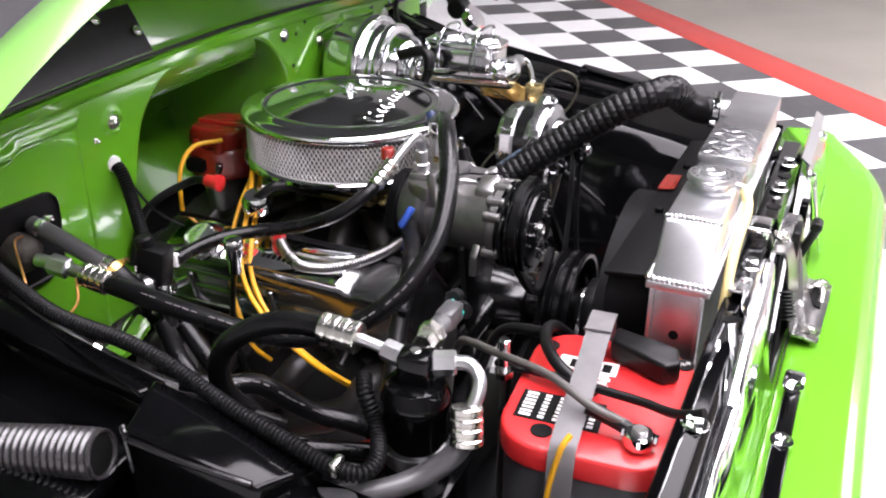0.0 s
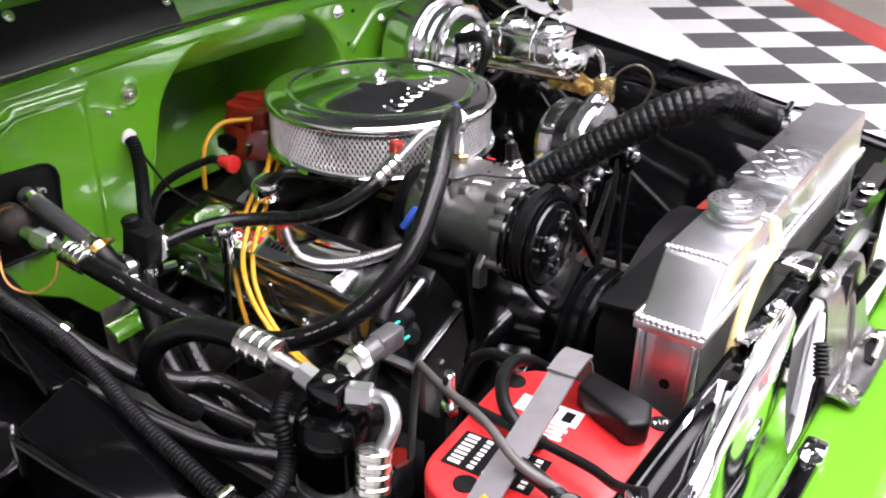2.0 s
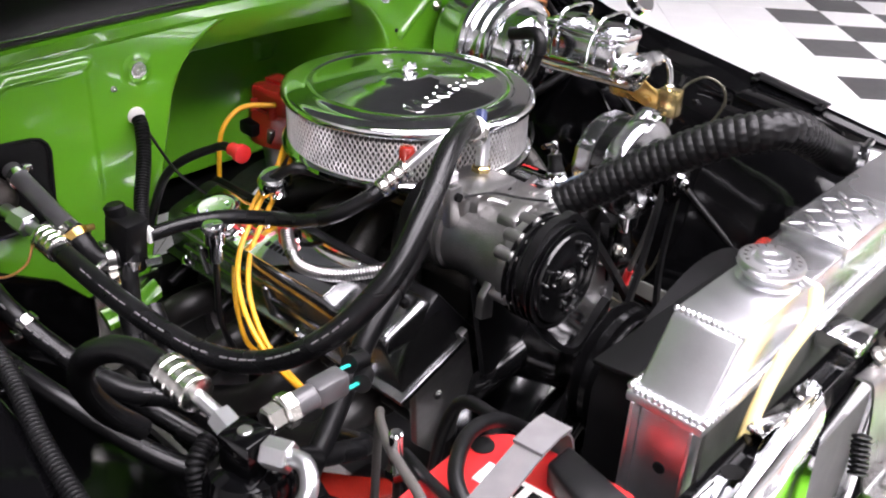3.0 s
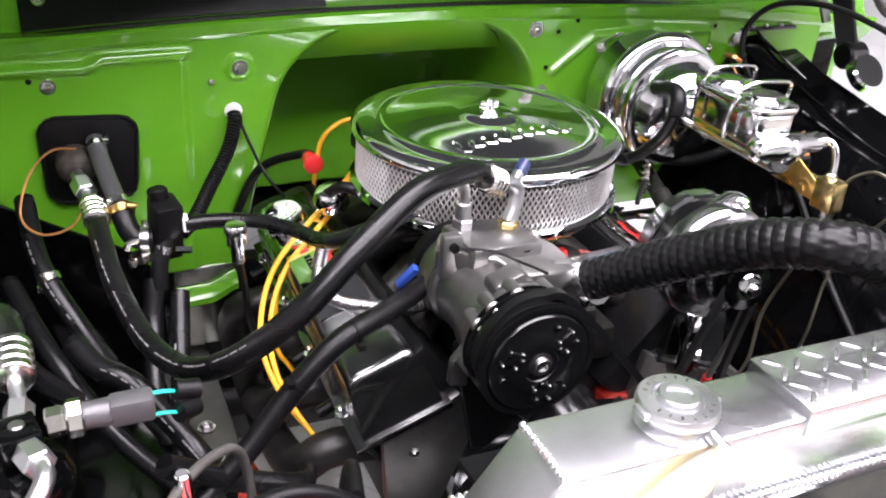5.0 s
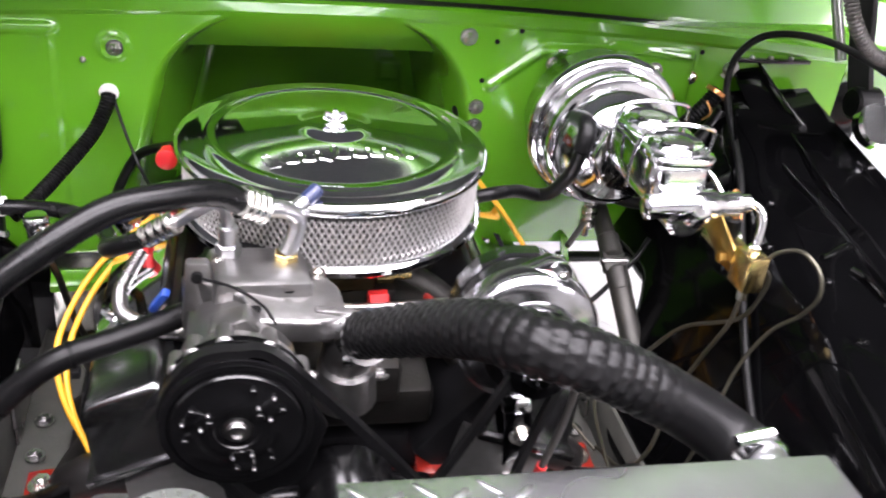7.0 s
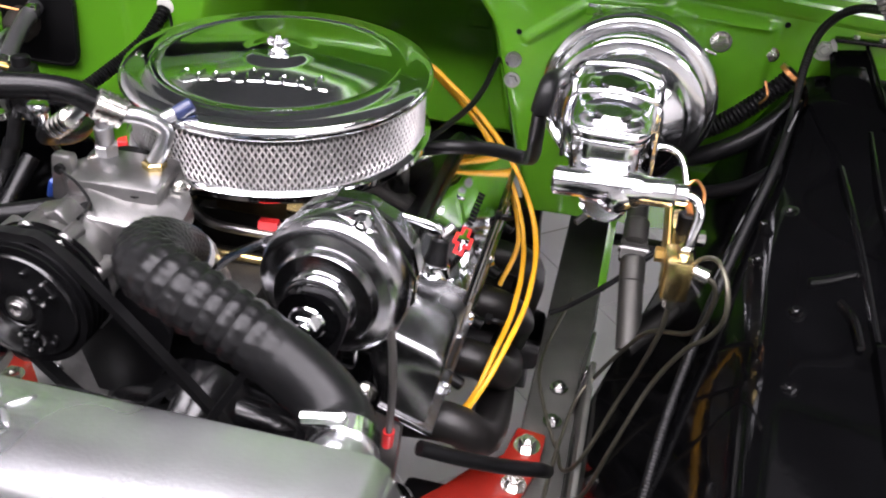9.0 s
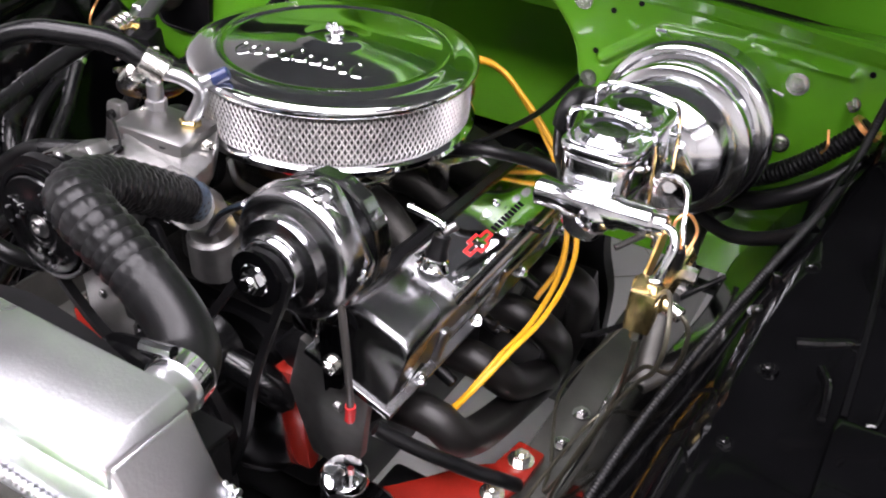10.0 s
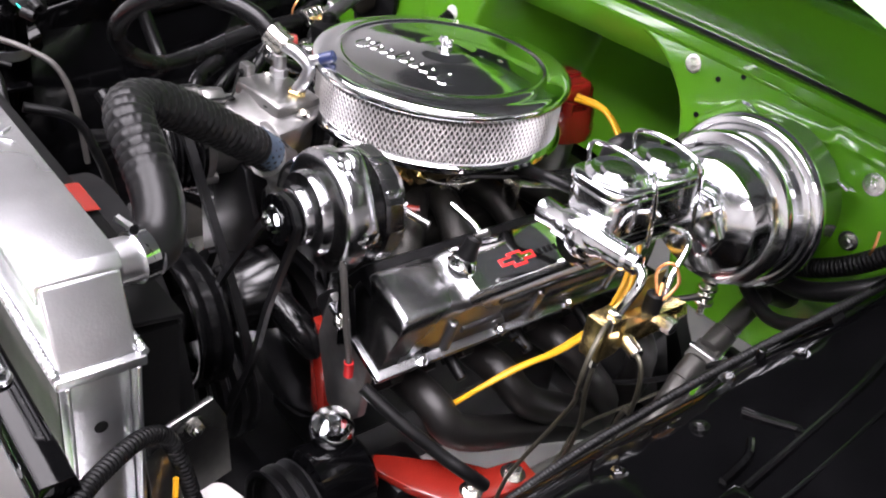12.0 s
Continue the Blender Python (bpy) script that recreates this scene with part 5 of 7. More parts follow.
part("release_lever", [box((0.040, -0.728, 0.880), (0.016, 0.012, 0.060), 0.003, (20, 0, 0)), cyl((0.030, -0.735, 0.905), (0.055, -0.735, 0.905), 0.008, bev=0.002)], SATIN, lat)
part("spring", tube([(-0.10, -0.715, 0.865), (-0.115, -0.725, 0.83)], 0.008, 10, rib=(0.005, 0.004)), SATIN, lat)
vb = thing("center_brace", "black centre brace behind the grille opening", "brace", (0.02, -0.72, 0.6))
part("post", box((0.015, -0.712, 0.74), (0.05, 0.012, 0.34), 0.003), SATIN, vb)
part("post", box((0.115, -0.712, 0.76), (0.035, 0.012, 0.30), 0.003), BLACKP, vb)
for k, gx in enumerate((0.19,)):
    part("chrome_stay", prism([(gx, -0.716, 0.905), (gx + 0.05, -0.716, 0.905), (gx + 0.055, -0.742, 0.80), (gx - 0.004, -0.742, 0.80)], (0, -0.003, 0), 0.001), CHROME, vb)
part("bolt", bolt((-0.02, -0.695, 0.905), (0, -0.4, 1), 0.009, 0.008), ZINC, vb)

# ---- air conditioning compressor ----
cp = thing("ac_compressor", "cast aluminium air conditioning compressor with a black clutch", "compressor", (-0.10, -0.25, 0.83))
AX = V((-0.108, 0.010, 0.889))
part("body", lathe(AX + V((0, -0.335, 0)), AX + V((0, 0, 0)), [(0.046, 0), (0.053, 0.004), (0.053, 0.050), (0.049, 0.056), (0.049, 0.11), (0.053, 0.114), (0.053, 0.155), (0.043, 0.170), (0.0, 0.172)], 36), CAST, cp)
fl = lathe(AX + V((0, -0.338, 0)), AX, [(0.058, 0), (0.061, 0.002), (0.061, 0.016), (0.058, 0.018)], 36)
part("front_flange", fl, CAST, cp)
for a in (20, 62, 100, 128, 150, 205, 265, 320):
    p = AX + V((0.059 * math.cos(radians(a)), -0.330, 0.059 * math.sin(radians(a))))
    part("flange_lug", cyl(p + V((0, -0.010, 0)), p + V((0, 0.016, 0)), 0.008, bev=0.002, seg=14), CAST, cp)
    part("bolt", cyl(p + V((0, -0.016, 0)), p + V((0, -0.009, 0)), 0.005, seg=6, bev=0.001), ZINC, cp)
part("barrel_ring", lathe(AX + V((0, -0.215, 0)), AX, [(0.049, 0), (0.0555, 0.002), (0.0555, 0.010), (0.049, 0.012)], 36), CAST, cp)
part("rear_band", lathe(AX + V((0, -0.175, 0)), AX, [(0.05, 0), (0.056, 0.002), (0.056, 0.016), (0.05, 0.018)], 36), PLASTIC, cp, "black rear band")
part("upper_boss", prism([(-0.132, -0.308, 0.946), (-0.100, -0.308, 0.958), (-0.086, -0.308, 0.944), (-0.100, -0.308, 0.930), (-0.135, -0.308, 0.922)], (0, 0.030, 0), 0.004), CAST, cp)
part("ear_hole", cyl((-0.117, -0.3086, 0.942), (-0.117, -0.290, 0.942), 0.0048, seg=14), LABEL, cp)
part("manifold", prism([(-0.162, -0.215, 0.945), (-0.140, -0.175, 0.945), (-0.045, -0.165, 0.940), (-0.010, -0.215, 0.932), (-0.003, -0.262, 0.926), (-0.035, -0.275, 0.930), (-0.090, -0.285, 0.940), (-0.105, -0.250, 0.946), (-0.140, -0.232, 0.950)], (0, 0, -0.024), 0.004), CAST, cp)
part("neck_block", box((-0.088, -0.205, 0.935), (0.095, 0.075, 0.035), 0.008, (0, 4, 8)), CAST, cp)
part("upper_ear", [prism([(-0.160, -0.232, 0.915), (-0.126, -0.232, 0.915), (-0.134, -0.226, 0.966), (-0.156, -0.226, 0.966)], (0, 0.014, 0), 0.004)], CAST, cp)
part("ear_hole", cyl((-0.145, -0.2325, 0.953), (-0.145, -0.2125, 0.953), 0.0055, seg=14), LABEL, cp)
part("side_ear", prism([(-0.036, -0.262, 0.935), (0.004, -0.262, 0.930), (0.010, -0.262, 0.905), (-0.010, -0.262, 0.893), (-0.05, -0.262, 0.90)], (0, 0.012, 0), 0.004), CAST, cp)
part("ear_hole", cyl((-0.006, -0.2626, 0.913), (-0.006, -0.249, 0.913), 0.0055, seg=14), LABEL, cp)
part("side_ear", prism([(-0.170, -0.30, 0.855), (-0.150, -0.30, 0.880), (-0.150, -0.30, 0.82), (-0.172, -0.30, 0.825)], (0, 0.012, 0), 0.003), CAST, cp)
for p in ((-0.092, -0.272, 0.944), (-0.060, -0.235, 0.941)):
    part("manifold_hole", cyl(p, V(p) + V((0, 0, 0.0012)), 0.006, seg=14), LABEL, cp)
for p in ((-0.126, -0.20, 0.950), (-0.03, -0.20, 0.938)):
    part("bolt", bolt(p, (0, 0, 1), 0.006, 0.005), ZINC, cp)
clutch = part("clutch_pulley", pulley(AX + V((0, -0.334, 0)), 0.0650, 0.044, 5, flush=True), PULLEYP, cp, "glossy black grooved clutch pulley")
part("clutch_plate", lathe(AX + V((0, -0.372, 0)), AX + V((0, -0.5, 0)), [(0.0565, 0), (0.0565, 0.007), (0.0550, 0.009), (0.036, 0.0092), (0.034, 0.0105), (0.020, 0.0108), (0.019, 0.0098), (0.0, 0.0098)], 48), PULLEYP, clutch)
part("hub_nut", [lathe(AX + V((0, -0.380, 0)), AX + V((0, -1, 0)), [(0.0135, 0), (0.0135, 0.002), (0.0098, 0.0025), (0.0094, 0.0065), (0.0084, 0.0075), (0.0056, 0.0075), (0.0050, 0.004), (0.0, 0.004)], 24)], STEEL, clutch, "zinc centre nut with a hollow middle")
for k in range(3):
    for da, rr, r in ((-16, 0.030, 0.0017), (0, 0.0245, 0.0036), (16, 0.030, 0.0017), (-9, 0.043, 0.0034), (10, 0.046, 0.0016), (34, 0.044, 0.0034)):
        a = radians(120 * k + 38 + da)
        p = AX + V((rr * math.cos(a), -0.3815, rr * math.sin(a)))
        part("rivet", cyl(p, p + V((0, -0.0045, 0)), r, seg=10, bev=0.0008), STEEL if r < 0.0032 else PULLEYP, clutch)
    b = box((0.034, 0, 0), (0.022, 0.003, 0.016), 0.001)
    b.transform(Matrix.Translation(AX + V((0, -0.3822, 0))) @ Matrix.Rotation(radians(-120 * k - 38), 4, "Y"))
    part("spring_arm", b, PULLEYP, clutch)
part("port_nut", [hexa((-0.117, -0.187, 0.948), (-0.117, -0.187, 0.966), 0.0125), cyl((-0.117, -0.187, 0.966), (-0.117, -0.187, 0.985), 0.0095, bev=0.001)], ALU, cp)
part("port_nut", [hexa((-0.062, -0.192, 0.940), (-0.061, -0.192, 0.958), 0.0125)], BRASS, cp, "brass port nut")
part("discharge_pipe", tube([(-0.117, -0.187, 0.982), (-0.118, -0.187, 1.000), (-0.126, -0.184, 1.008), (-0.140, -0.177, 1.000), (-0.168, -0.165, 0.976)], 0.0065, 12), ALU, cp)
part("suction_pipe", tube([(-0.061, -0.192, 0.956), (-0.052, -0.186, 0.975), (-0.050, -0.183, 0.992), (-0.066, -0.192, 1.006), (-0.085, -0.200, 1.010)], 0.0085, 14), ALU, cp)
part("service_port", [cyl((-0.056, -0.182, 0.998), (-0.040, -0.168, 1.006), 0.007, bev=0.001)], ALU, cp)
part("service_cap", cyl((-0.044, -0.172, 1.003), (-0.029, -0.159, 1.012), 0.0080, bev=0.002), NAVY, cp, "navy service port cap")
part("bracket", prism([(-0.155, -0.272, 0.855), (-0.135, -0.272, 0.87), (-0.05, -0.272, 0.86), (-0.02, -0.272, 0.80), (-0.05, -0.272, 0.70), (-0.12, -0.272, 0.70)], (0, 0.010, 0), 0.003), SATIN, cp, "black mounting bracket")
part("ground_wire", tube([(-0.14, -0.235, 0.955), (-0.11, -0.255, 0.957), (-0.085, -0.275, 0.950), (-0.075, -0.31, 0.955)], 0.0016, 6), RUBBER, cp)
solo("wire_plug", [box((-0.184, -0.195, 0.905), (0.008, 0.010, 0.034), 0.002, (20, 30, 0)), tube([(-0.184, -0.198, 0.89), (-0.20, -0.20, 0.875), (-0.215, -0.205, 0.87)], 0.0022, 6)], BLUE, "blue wire connector beside the compressor", "connector")

# ---- alternator ----
al = thing("alternator", "chrome alternator with a grooved front fan housing", "alternator", (0.165, -0.26, 0.85))
A0 = V((0.164, -0.311, 0.920))
AD = V((0.04, 1, -0.03)).normalized()
part("front_bell", lathe(A0 - AD * 0.022, A0 + AD, [(0.018, 0), (0.030, 0.001), (0.033, 0.004), (0.034, 0.012), (0.040, 0.014), (0.047, 0.015), (0.049, 0.019), (0.050, 0.026), (0.058, 0.029), (0.066, 0.032), (0.070, 0.036), (0.072, 0.043), (0.072, 0.057), (0.066, 0.058)], 56), BELL, al, sharp=50)
part("stator_ring", lathe(A0 + AD * 0.034, A0 + AD, [(0.060, 0), (0.066, 0.001), (0.066, 0.026), (0.060, 0.027)], 48), PULLEYP, al)
part("rear_bell", lathe(A0 + AD * 0.060, A0 + AD, [(0.060, 0), (0.068, 0.001), (0.069, 0.006), (0.068, 0.024), (0.060, 0.034), (0.045, 0.038), (0.0, 0.039)], 14), SMOKE, al, sharp=12)
for k in range(10):
    a = 2 * math.pi * k / 10
    b = box((0.060, 0, 0.022), (0.016, 0.012, 0.020), 0.003)
    b.transform(to_axis(A0 + AD * 0.052, A0 + AD)[0] @ Matrix.Rotation(a, 4, "Z"))
    part("cooling_fin", b, BELL, al)
part("pulley", lathe(A0 - AD * 0.040, A0 + AD, [(0.010, -0.002), (0.018, -0.001), (0.029, 0.0), (0.029, 0.003), (0.024, 0.007), (0.024, 0.010), (0.029, 0.014), (0.029, 0.017), (0.020, 0.019)], 40), BLACKP, al, "black drive pulley")
part("shaft_nut", [hexa(A0 - AD * 0.050, A0 - AD * 0.040, 0.012), cyl(A0 - AD * 0.054, A0 - AD * 0.040, 0.007, bev=0.001), cyl(A0 - AD * 0.043, A0 - AD * 0.039, 0.017, bev=0.0015)], CHROME, al)
part("mount_ear", prism([(0.100, -0.283, 0.945), (0.118, -0.283, 0.968), (0.180, -0.283, 1.000), (0.196, -0.283, 0.998), (0.206, -0.283, 0.985), (0.240, -0.283, 0.925), (0.238, -0.283, 0.908), (0.220, -0.283, 0.905), (0.164, -0.283, 0.930)], (0, 0.018, 0), 0.004), BELL, al)
for bx, bz in ((0.118, 0.954), (0.190, 0.987), (0.230, 0.917)):
    part("ear_bolt", bolt((bx, -0.284, bz), (0, -1, 0), 0.008, 0.008), CHROME, al)
part("adjuster_strut", tube([(0.100, -0.283, 0.95), (0.055, -0.270, 0.915), (0.02, -0.255, 0.87)], 0.009, 8, flat=0.5), SMOKE, al)
part("lower_ear", prism([(0.15, -0.29, 0.86), (0.19, -0.29, 0.855), (0.185, -0.29, 0.82), (0.155, -0.29, 0.82)], (0, 0.018, 0), 0.004), CHROME, al)
gw = thing("charge_wire", "dark charge wire with red heat-shrink ends", "wire", (0.2, -0.27, 0.71))
part("wire", tube([(0.178, -0.282, 0.984), (0.208, -0.295, 0.965), (0.222, -0.300, 0.90), (0.224, -0.290, 0.82), (0.217, -0.272, 0.735), (0.214, -0.268, 0.715)], 0.0042, 10), GREYCABLE, gw)
part("sleeve", tube([(0.172, -0.279, 0.986), (0.184, -0.284, 0.982), (0.194, -0.289, 0.977)], 0.0062, 10), RED, gw)
part("sleeve", tube([(0.2165, -0.271, 0.730), (0.2155, -0.269, 0.718), (0.214, -0.268, 0.706)], 0.0062, 10), RED, gw)
bl = thing("drive_belt", "black ribbed drive belts on the engine pulleys", "belt", (0.0, -0.36, 0.56), "drive belts")
def belt(pts, w=0.011):
    return strap(pts + [pts[0]], w, 0.008)
part("belt", belt([(0.02, -0.352, 0.799), (-0.055, -0.352, 0.755), (-0.165, -0.352, 0.875), (-0.15, -0.352, 0.94), (-0.108, -0.352, 0.957), (-0.055, -0.352, 0.93), (0.11, -0.352, 0.72), (0.09, -0.352, 0.62), (0.0, -0.352, 0.48), (-0.08, -0.352, 0.56)]), RUBBER, bl)
arc = [(0.164 + 0.027 * math.cos(radians(a)), -0.341, 0.920 + 0.027 * math.sin(radians(a))) for a in (110, 60, 20, -20)]
part("belt", belt(arc + [(0.156, -0.350, 0.80), (0.140, -0.362, 0.70), (0.078, -0.372, 0.55), (0.0, -0.372, 0.482), (-0.075, -0.372, 0.55), (0.06, -0.362, 0.78), (0.138, -0.343, 0.912)], 0.007), RUBBER, bl)
ab = thing("alternator_bracket", "black painted front accessory bracket", "bracket", (0.2, -0.26, 0.55))
part("plate", prism([(0.165, -0.262, 0.815), (0.192, -0.262, 0.818), (0.204, -0.262, 0.765), (0.198, -0.262, 0.735), (0.182, -0.262, 0.730), (0.175, -0.262, 0.72)], (0, 0.008, 0), 0.003), BLACKP, ab)
part("bolt", bolt((0.188, -0.264, 0.770), (0, -1, 0), 0.009, 0.010), ZINC, ab)
fp = thing("fuel_pump_cap", "round chrome cap low beside the engine", "cap", (0.198, -0.267, 0.57))
part("cap", lathe((0.224, -0.290, 0.628), (0.226, -0.300, 0.68), [(0.026, 0), (0.028, 0.004), (0.028, 0.018), (0.024, 0.025), (0.0, 0.029)], 30), CHROME, fp)
part("base", cyl((0.214, -0.272, 0.55), (0.224, -0.290, 0.628), 0.02, bev=0.003), BLACKP, fp)

# ---- battery ----
BT = radians(5)
BC = V((-0.456, -0.566, 0))


def on_bat(u, v, z):
    return V((BC.x + u * math.cos(BT) - v * math.sin(BT), BC.y + u * math.sin(BT) + v * math.cos(BT), z))


bat = thing("battery", "red topped car battery with a grey case and labels", "battery", (BC.x, BC.y, 0.67))
part("case", prism(rounded(BC.x, BC.y, 0.217, 0.174, 0.046, 0.67, BT), (0, 0, 0.182), 0.004), CARD, bat, "grey battery case")
part("lid", prism(rounded(BC.x, BC.y, 0.226, 0.184, 0.050, 0.850, BT), (0, 0, 0.030), 0.005, 3), RED, bat, "glossy red plastic lid")
for u, v in ((-0.085, 0.045), (0.085, -0.075), (0.075, 0.075)):
    p = on_bat(u, v, 0.880)
    part("vent_plug", lathe(p, p + V((0, 0, 1)), [(0.011, 0), (0.011, 0.0015), (0.009, 0.002), (0, 0.0022)], 20), LABEL, bat)
txt = lettering("6/14", 0.0085)
txt.transform(Matrix.Translation(on_bat(0.085, -0.075, 0.8823)) @ Matrix.Rotation(radians(130), 4, "Z"))
part("date_mark", txt, WHITEP, bat, "white date on a black dot")
b = box((0, 0, 0), (0.050, 0.088, 0.0008))
b.transform(Matrix.Translation(on_bat(-0.045, 0.035, 0.8806)) @ Matrix.Rotation(BT, 4, "Z"))
lab = part("printed_label", b, LABEL, bat, "black label with white print")
for k in range(7):
    for q in range(5):
        ln = 0.006 + 0.006 * ((k * 3 + q * 5) % 3) / 2
        b = box((0, 0, 0), (0.0030 if k % 3 else 0.0042, ln, 0.0006))
        b.transform(Matrix.Translation(on_bat(-0.064 + k * 0.0064, 0.001 + q * 0.0168, 0.8812)) @ Matrix.Rotation(BT, 4, "Z"))
        part("print_bar", b, WHITEP, lab)
b = box((0, 0, 0), (0.026, 0.065, 0.0008))
b.transform(Matrix.Translation(on_bat(0.048, 0.025, 0.8806)) @ Matrix.Rotation(BT, 4, "Z"))
lab2 = part("printed_label", b, WHITEP, bat, "small silver and black label")
for k in range(3):
    b = box((0, 0, 0), (0.016, 0.010, 0.0006))
    b.transform(Matrix.Translation(on_bat(0.047, 0.004 + k * 0.018, 0.8812)) @ Matrix.Rotation(BT, 4, "Z"))
    part("print_bar", b, LABEL, lab2)
for k in range(4):
    b = box((0, 0, 0), (0.005, 0.030 - 0.005 * (k % 2), 0.0006))
    b.transform(Matrix.Translation(on_bat(0.012 + k * 0.007, 0.012, 0.8805)) @ Matrix.Rotation(BT, 4, "Z"))
    part("print_bar", b, WHITEP, bat)
# terminals
for u, v in ((-0.080, -0.050), (0.062, -0.045)):
    p = on_bat(u, v, 0.880)
    part("post", cyl(p, p + V((0, 0, 0.018)), 0.0095, 0.0085, bev=0.001), STEEL, bat)
tray = solo("battery_tray", box((-0.456, -0.566, 0.655), (0.26, 0.22, 0.03), 0.006), BLACKP, "black steel battery tray", "tray")
solo("tray_bracket", box((-0.456, -0.60, 0.59), (0.05, 0.16, 0.12), 0.004), BLACKP, "black bracket under the battery tray", "bracket")
st = thing("battery_strap", "grey rubber hold-down strap over the battery", "strap", (-0.46, -0.55, 0.70))
part("band", strap([on_bat(0.116, 0.022, 0.74), on_bat(0.121, 0.022, 0.84), on_bat(0.117, 0.021, 0.890), on_bat(0.100, 0.020, 0.916), on_bat(0.070, 0.019, 0.921), on_bat(0.020, 0.018, 0.912), on_bat(-0.04, 0.017, 0.902), on_bat(-0.095, 0.017, 0.893), on_bat(-0.119, 0.017, 0.870), on_bat(-0.121, 0.018, 0.76)], 0.027, 0.0025, (0, 1, 0)), GREYSTRAP, st)
part("buckle", strap([on_bat(0.104, 0.020, 0.9185), on_bat(0.085, 0.0195, 0.9225), on_bat(0.055, 0.019, 0.9225)], 0.029, 0.003, (0, 1, 0)), GREYSTRAP, st)
tc = thing("terminal_cover", "black rubber battery terminal cover", "terminal cover", (-0.37, -0.59, 0.88))
part("cover", prism([on_bat(0.101, 0.004, 0.881), on_bat(0.068, 0.006, 0.881), on_bat(0.034, -0.058, 0.881), on_bat(0.046, -0.074, 0.881), on_bat(0.078, -0.068, 0.881)], (-0.002, 0, 0.027), 0.005, 3), RUBBER, tc)
cl = thing("battery_clamp", "chrome battery terminal clamp with a bolt", "clamp", tuple(on_bat(-0.08, -0.05, 0.885)))
pc = on_bat(-0.080, -0.050, 0.892)
part("ring", cyl(pc + V((0, 0, -0.008)), pc + V((0, 0, 0.008)), 0.015, bev=0.002), CHROME, cl)
part("bolt", hexa(pc + V((0.004, -0.018, 0.0)), pc + V((0.004, 0.018, 0.0)), 0.006), CHROME, cl)
part("post_top", cyl(pc, pc + V((0, 0, 0.012)), 0.008, bev=0.001), STEEL, cl)
solo("battery_cable", tube([pc + V((0.012, 0.014, 0.004)), (-0.528, -0.572, 0.913), (-0.504, -0.520, 0.920), (-0.473, -0.455, 0.909), (-0.440, -0.408, 0.893), (-0.415, -0.382, 0.872), (-0.402, -0.366, 0.82), (-0.395, -0.355, 0.72)], 0.0045, 12), GREYCABLE, "grey sleeved battery ground cable", "cable", "battery cables")
solo("cable_sleeve", tube([pc + V((0.008, 0.010, 0.001)), pc + V((0.011, 0.028, 0.005)), (-0.518, -0.566, 0.904)], 0.0075, 12), RUBBER, "black sleeve at the battery terminal", "sleeve")
solo("battery_cable", tube([(-0.30, -0.49, 0.84), (-0.36, -0.48, 0.89), (-0.41, -0.485, 0.905), (-0.455, -0.512, 0.905), (-0.47, -0.545, 0.895), (-0.462, -0.56, 0.886)], 0.0070, 12), RUBBER, "black rubber battery cable over the battery", "cable", "battery cables")
solo("battery_cable", tube([(-0.44, -0.44, 0.875), (-0.465, -0.50, 0.893), (-0.475, -0.56, 0.898), (-0.482, -0.615, 0.90), (-0.495, -0.645, 0.905), (-0.508, -0.665, 0.918), (-0.512, -0.678, 0.926)], 0.0050, 12), RUBBER, "thin black ground cable to the core support", "cable", "battery cables")
solo("battery_cable", tube([(-0.33, -0.46, 0.86), (-0.315, -0.40, 0.84), (-0.31, -0.37, 0.78), (-0.30, -0.35, 0.70), (-0.29, -0.33, 0.60)], 0.007, 12), RUBBER, "thick black battery cable to the starter", "cable", "battery cables")
hr = thing("hold_down_bolt", "chrome threaded hold-down bolt beside the battery", "bolt", (-0.468, -0.458, 0.68))
part("sleeve", cyl((-0.468, -0.458, 0.893), (-0.471, -0.459, 0.928), 0.0062, bev=0.0015), CHROME, hr)
part("nut", hexa((-0.467, -0.458, 0.878), (-0.468, -0.458, 0.888), 0.0105), CHROME, hr)
part("rod", cyl((-0.462, -0.456, 0.67), (-0.468, -0.458, 0.895), 0.0035, seg=10), STEEL, hr)
solo("yellow_wire", tube([(-0.570, -0.566, 0.905), (-0.5785, -0.560, 0.893), (-0.5785, -0.553, 0.859), (-0.5790, -0.549, 0.829), (-0.580, -0.546, 0.76), (-0.575, -0.546, 0.68)], 0.003, 8), YELLOW, "yellow wire beside the battery", "wire")

# ---- receiver drier ----
dr = thing("receiver_drier", "black receiver drier canister with alloy fittings", "receiver drier", (-0.580, -0.407, 0.74))
DC = V((-0.580, -0.407, 0))
part("can", lathe(DC + V((0, 0, 0.74)), DC + V((0, 0, 2)), [(0.028, 0), (0.034, 0.008), (0.034, 0.160), (0.036, 0.163), (0.036, 0.170), (0.034, 0.176), (0.030, 0.186), (0.018, 0.190), (0.0, 0.191)], 40), BLACKP, dr)
part("band", lathe(DC + V((0, 0, 0.836)), DC + V((0, 0, 2)), [(0.033, 0), (0.0356, 0.0005), (0.0356, 0.016), (0.033, 0.0165)], 40), ALU, dr, "silver band round the can")
part("head_block", box((DC.x, DC.y, 0.944), (0.030, 0.032, 0.034), 0.003, (0, 0, 12)), BLACKP, dr)
part("head_screw", cyl(DC + V((0, 0, 0.960)), DC + V((0, 0, 0.963)), 0.006, bev=0.001), STEEL, dr)
part("port_nut", hexa(DC + V((0.0, 0.014, 0.950)), DC + V((0.002, 0.036, 0.953)), 0.0115), ALU, dr)
part("port_nut", hexa(DC + V((0.006, -0.016, 0.948)), DC + V((0.014, -0.038, 0.950)), 0.0125), ALU, dr)
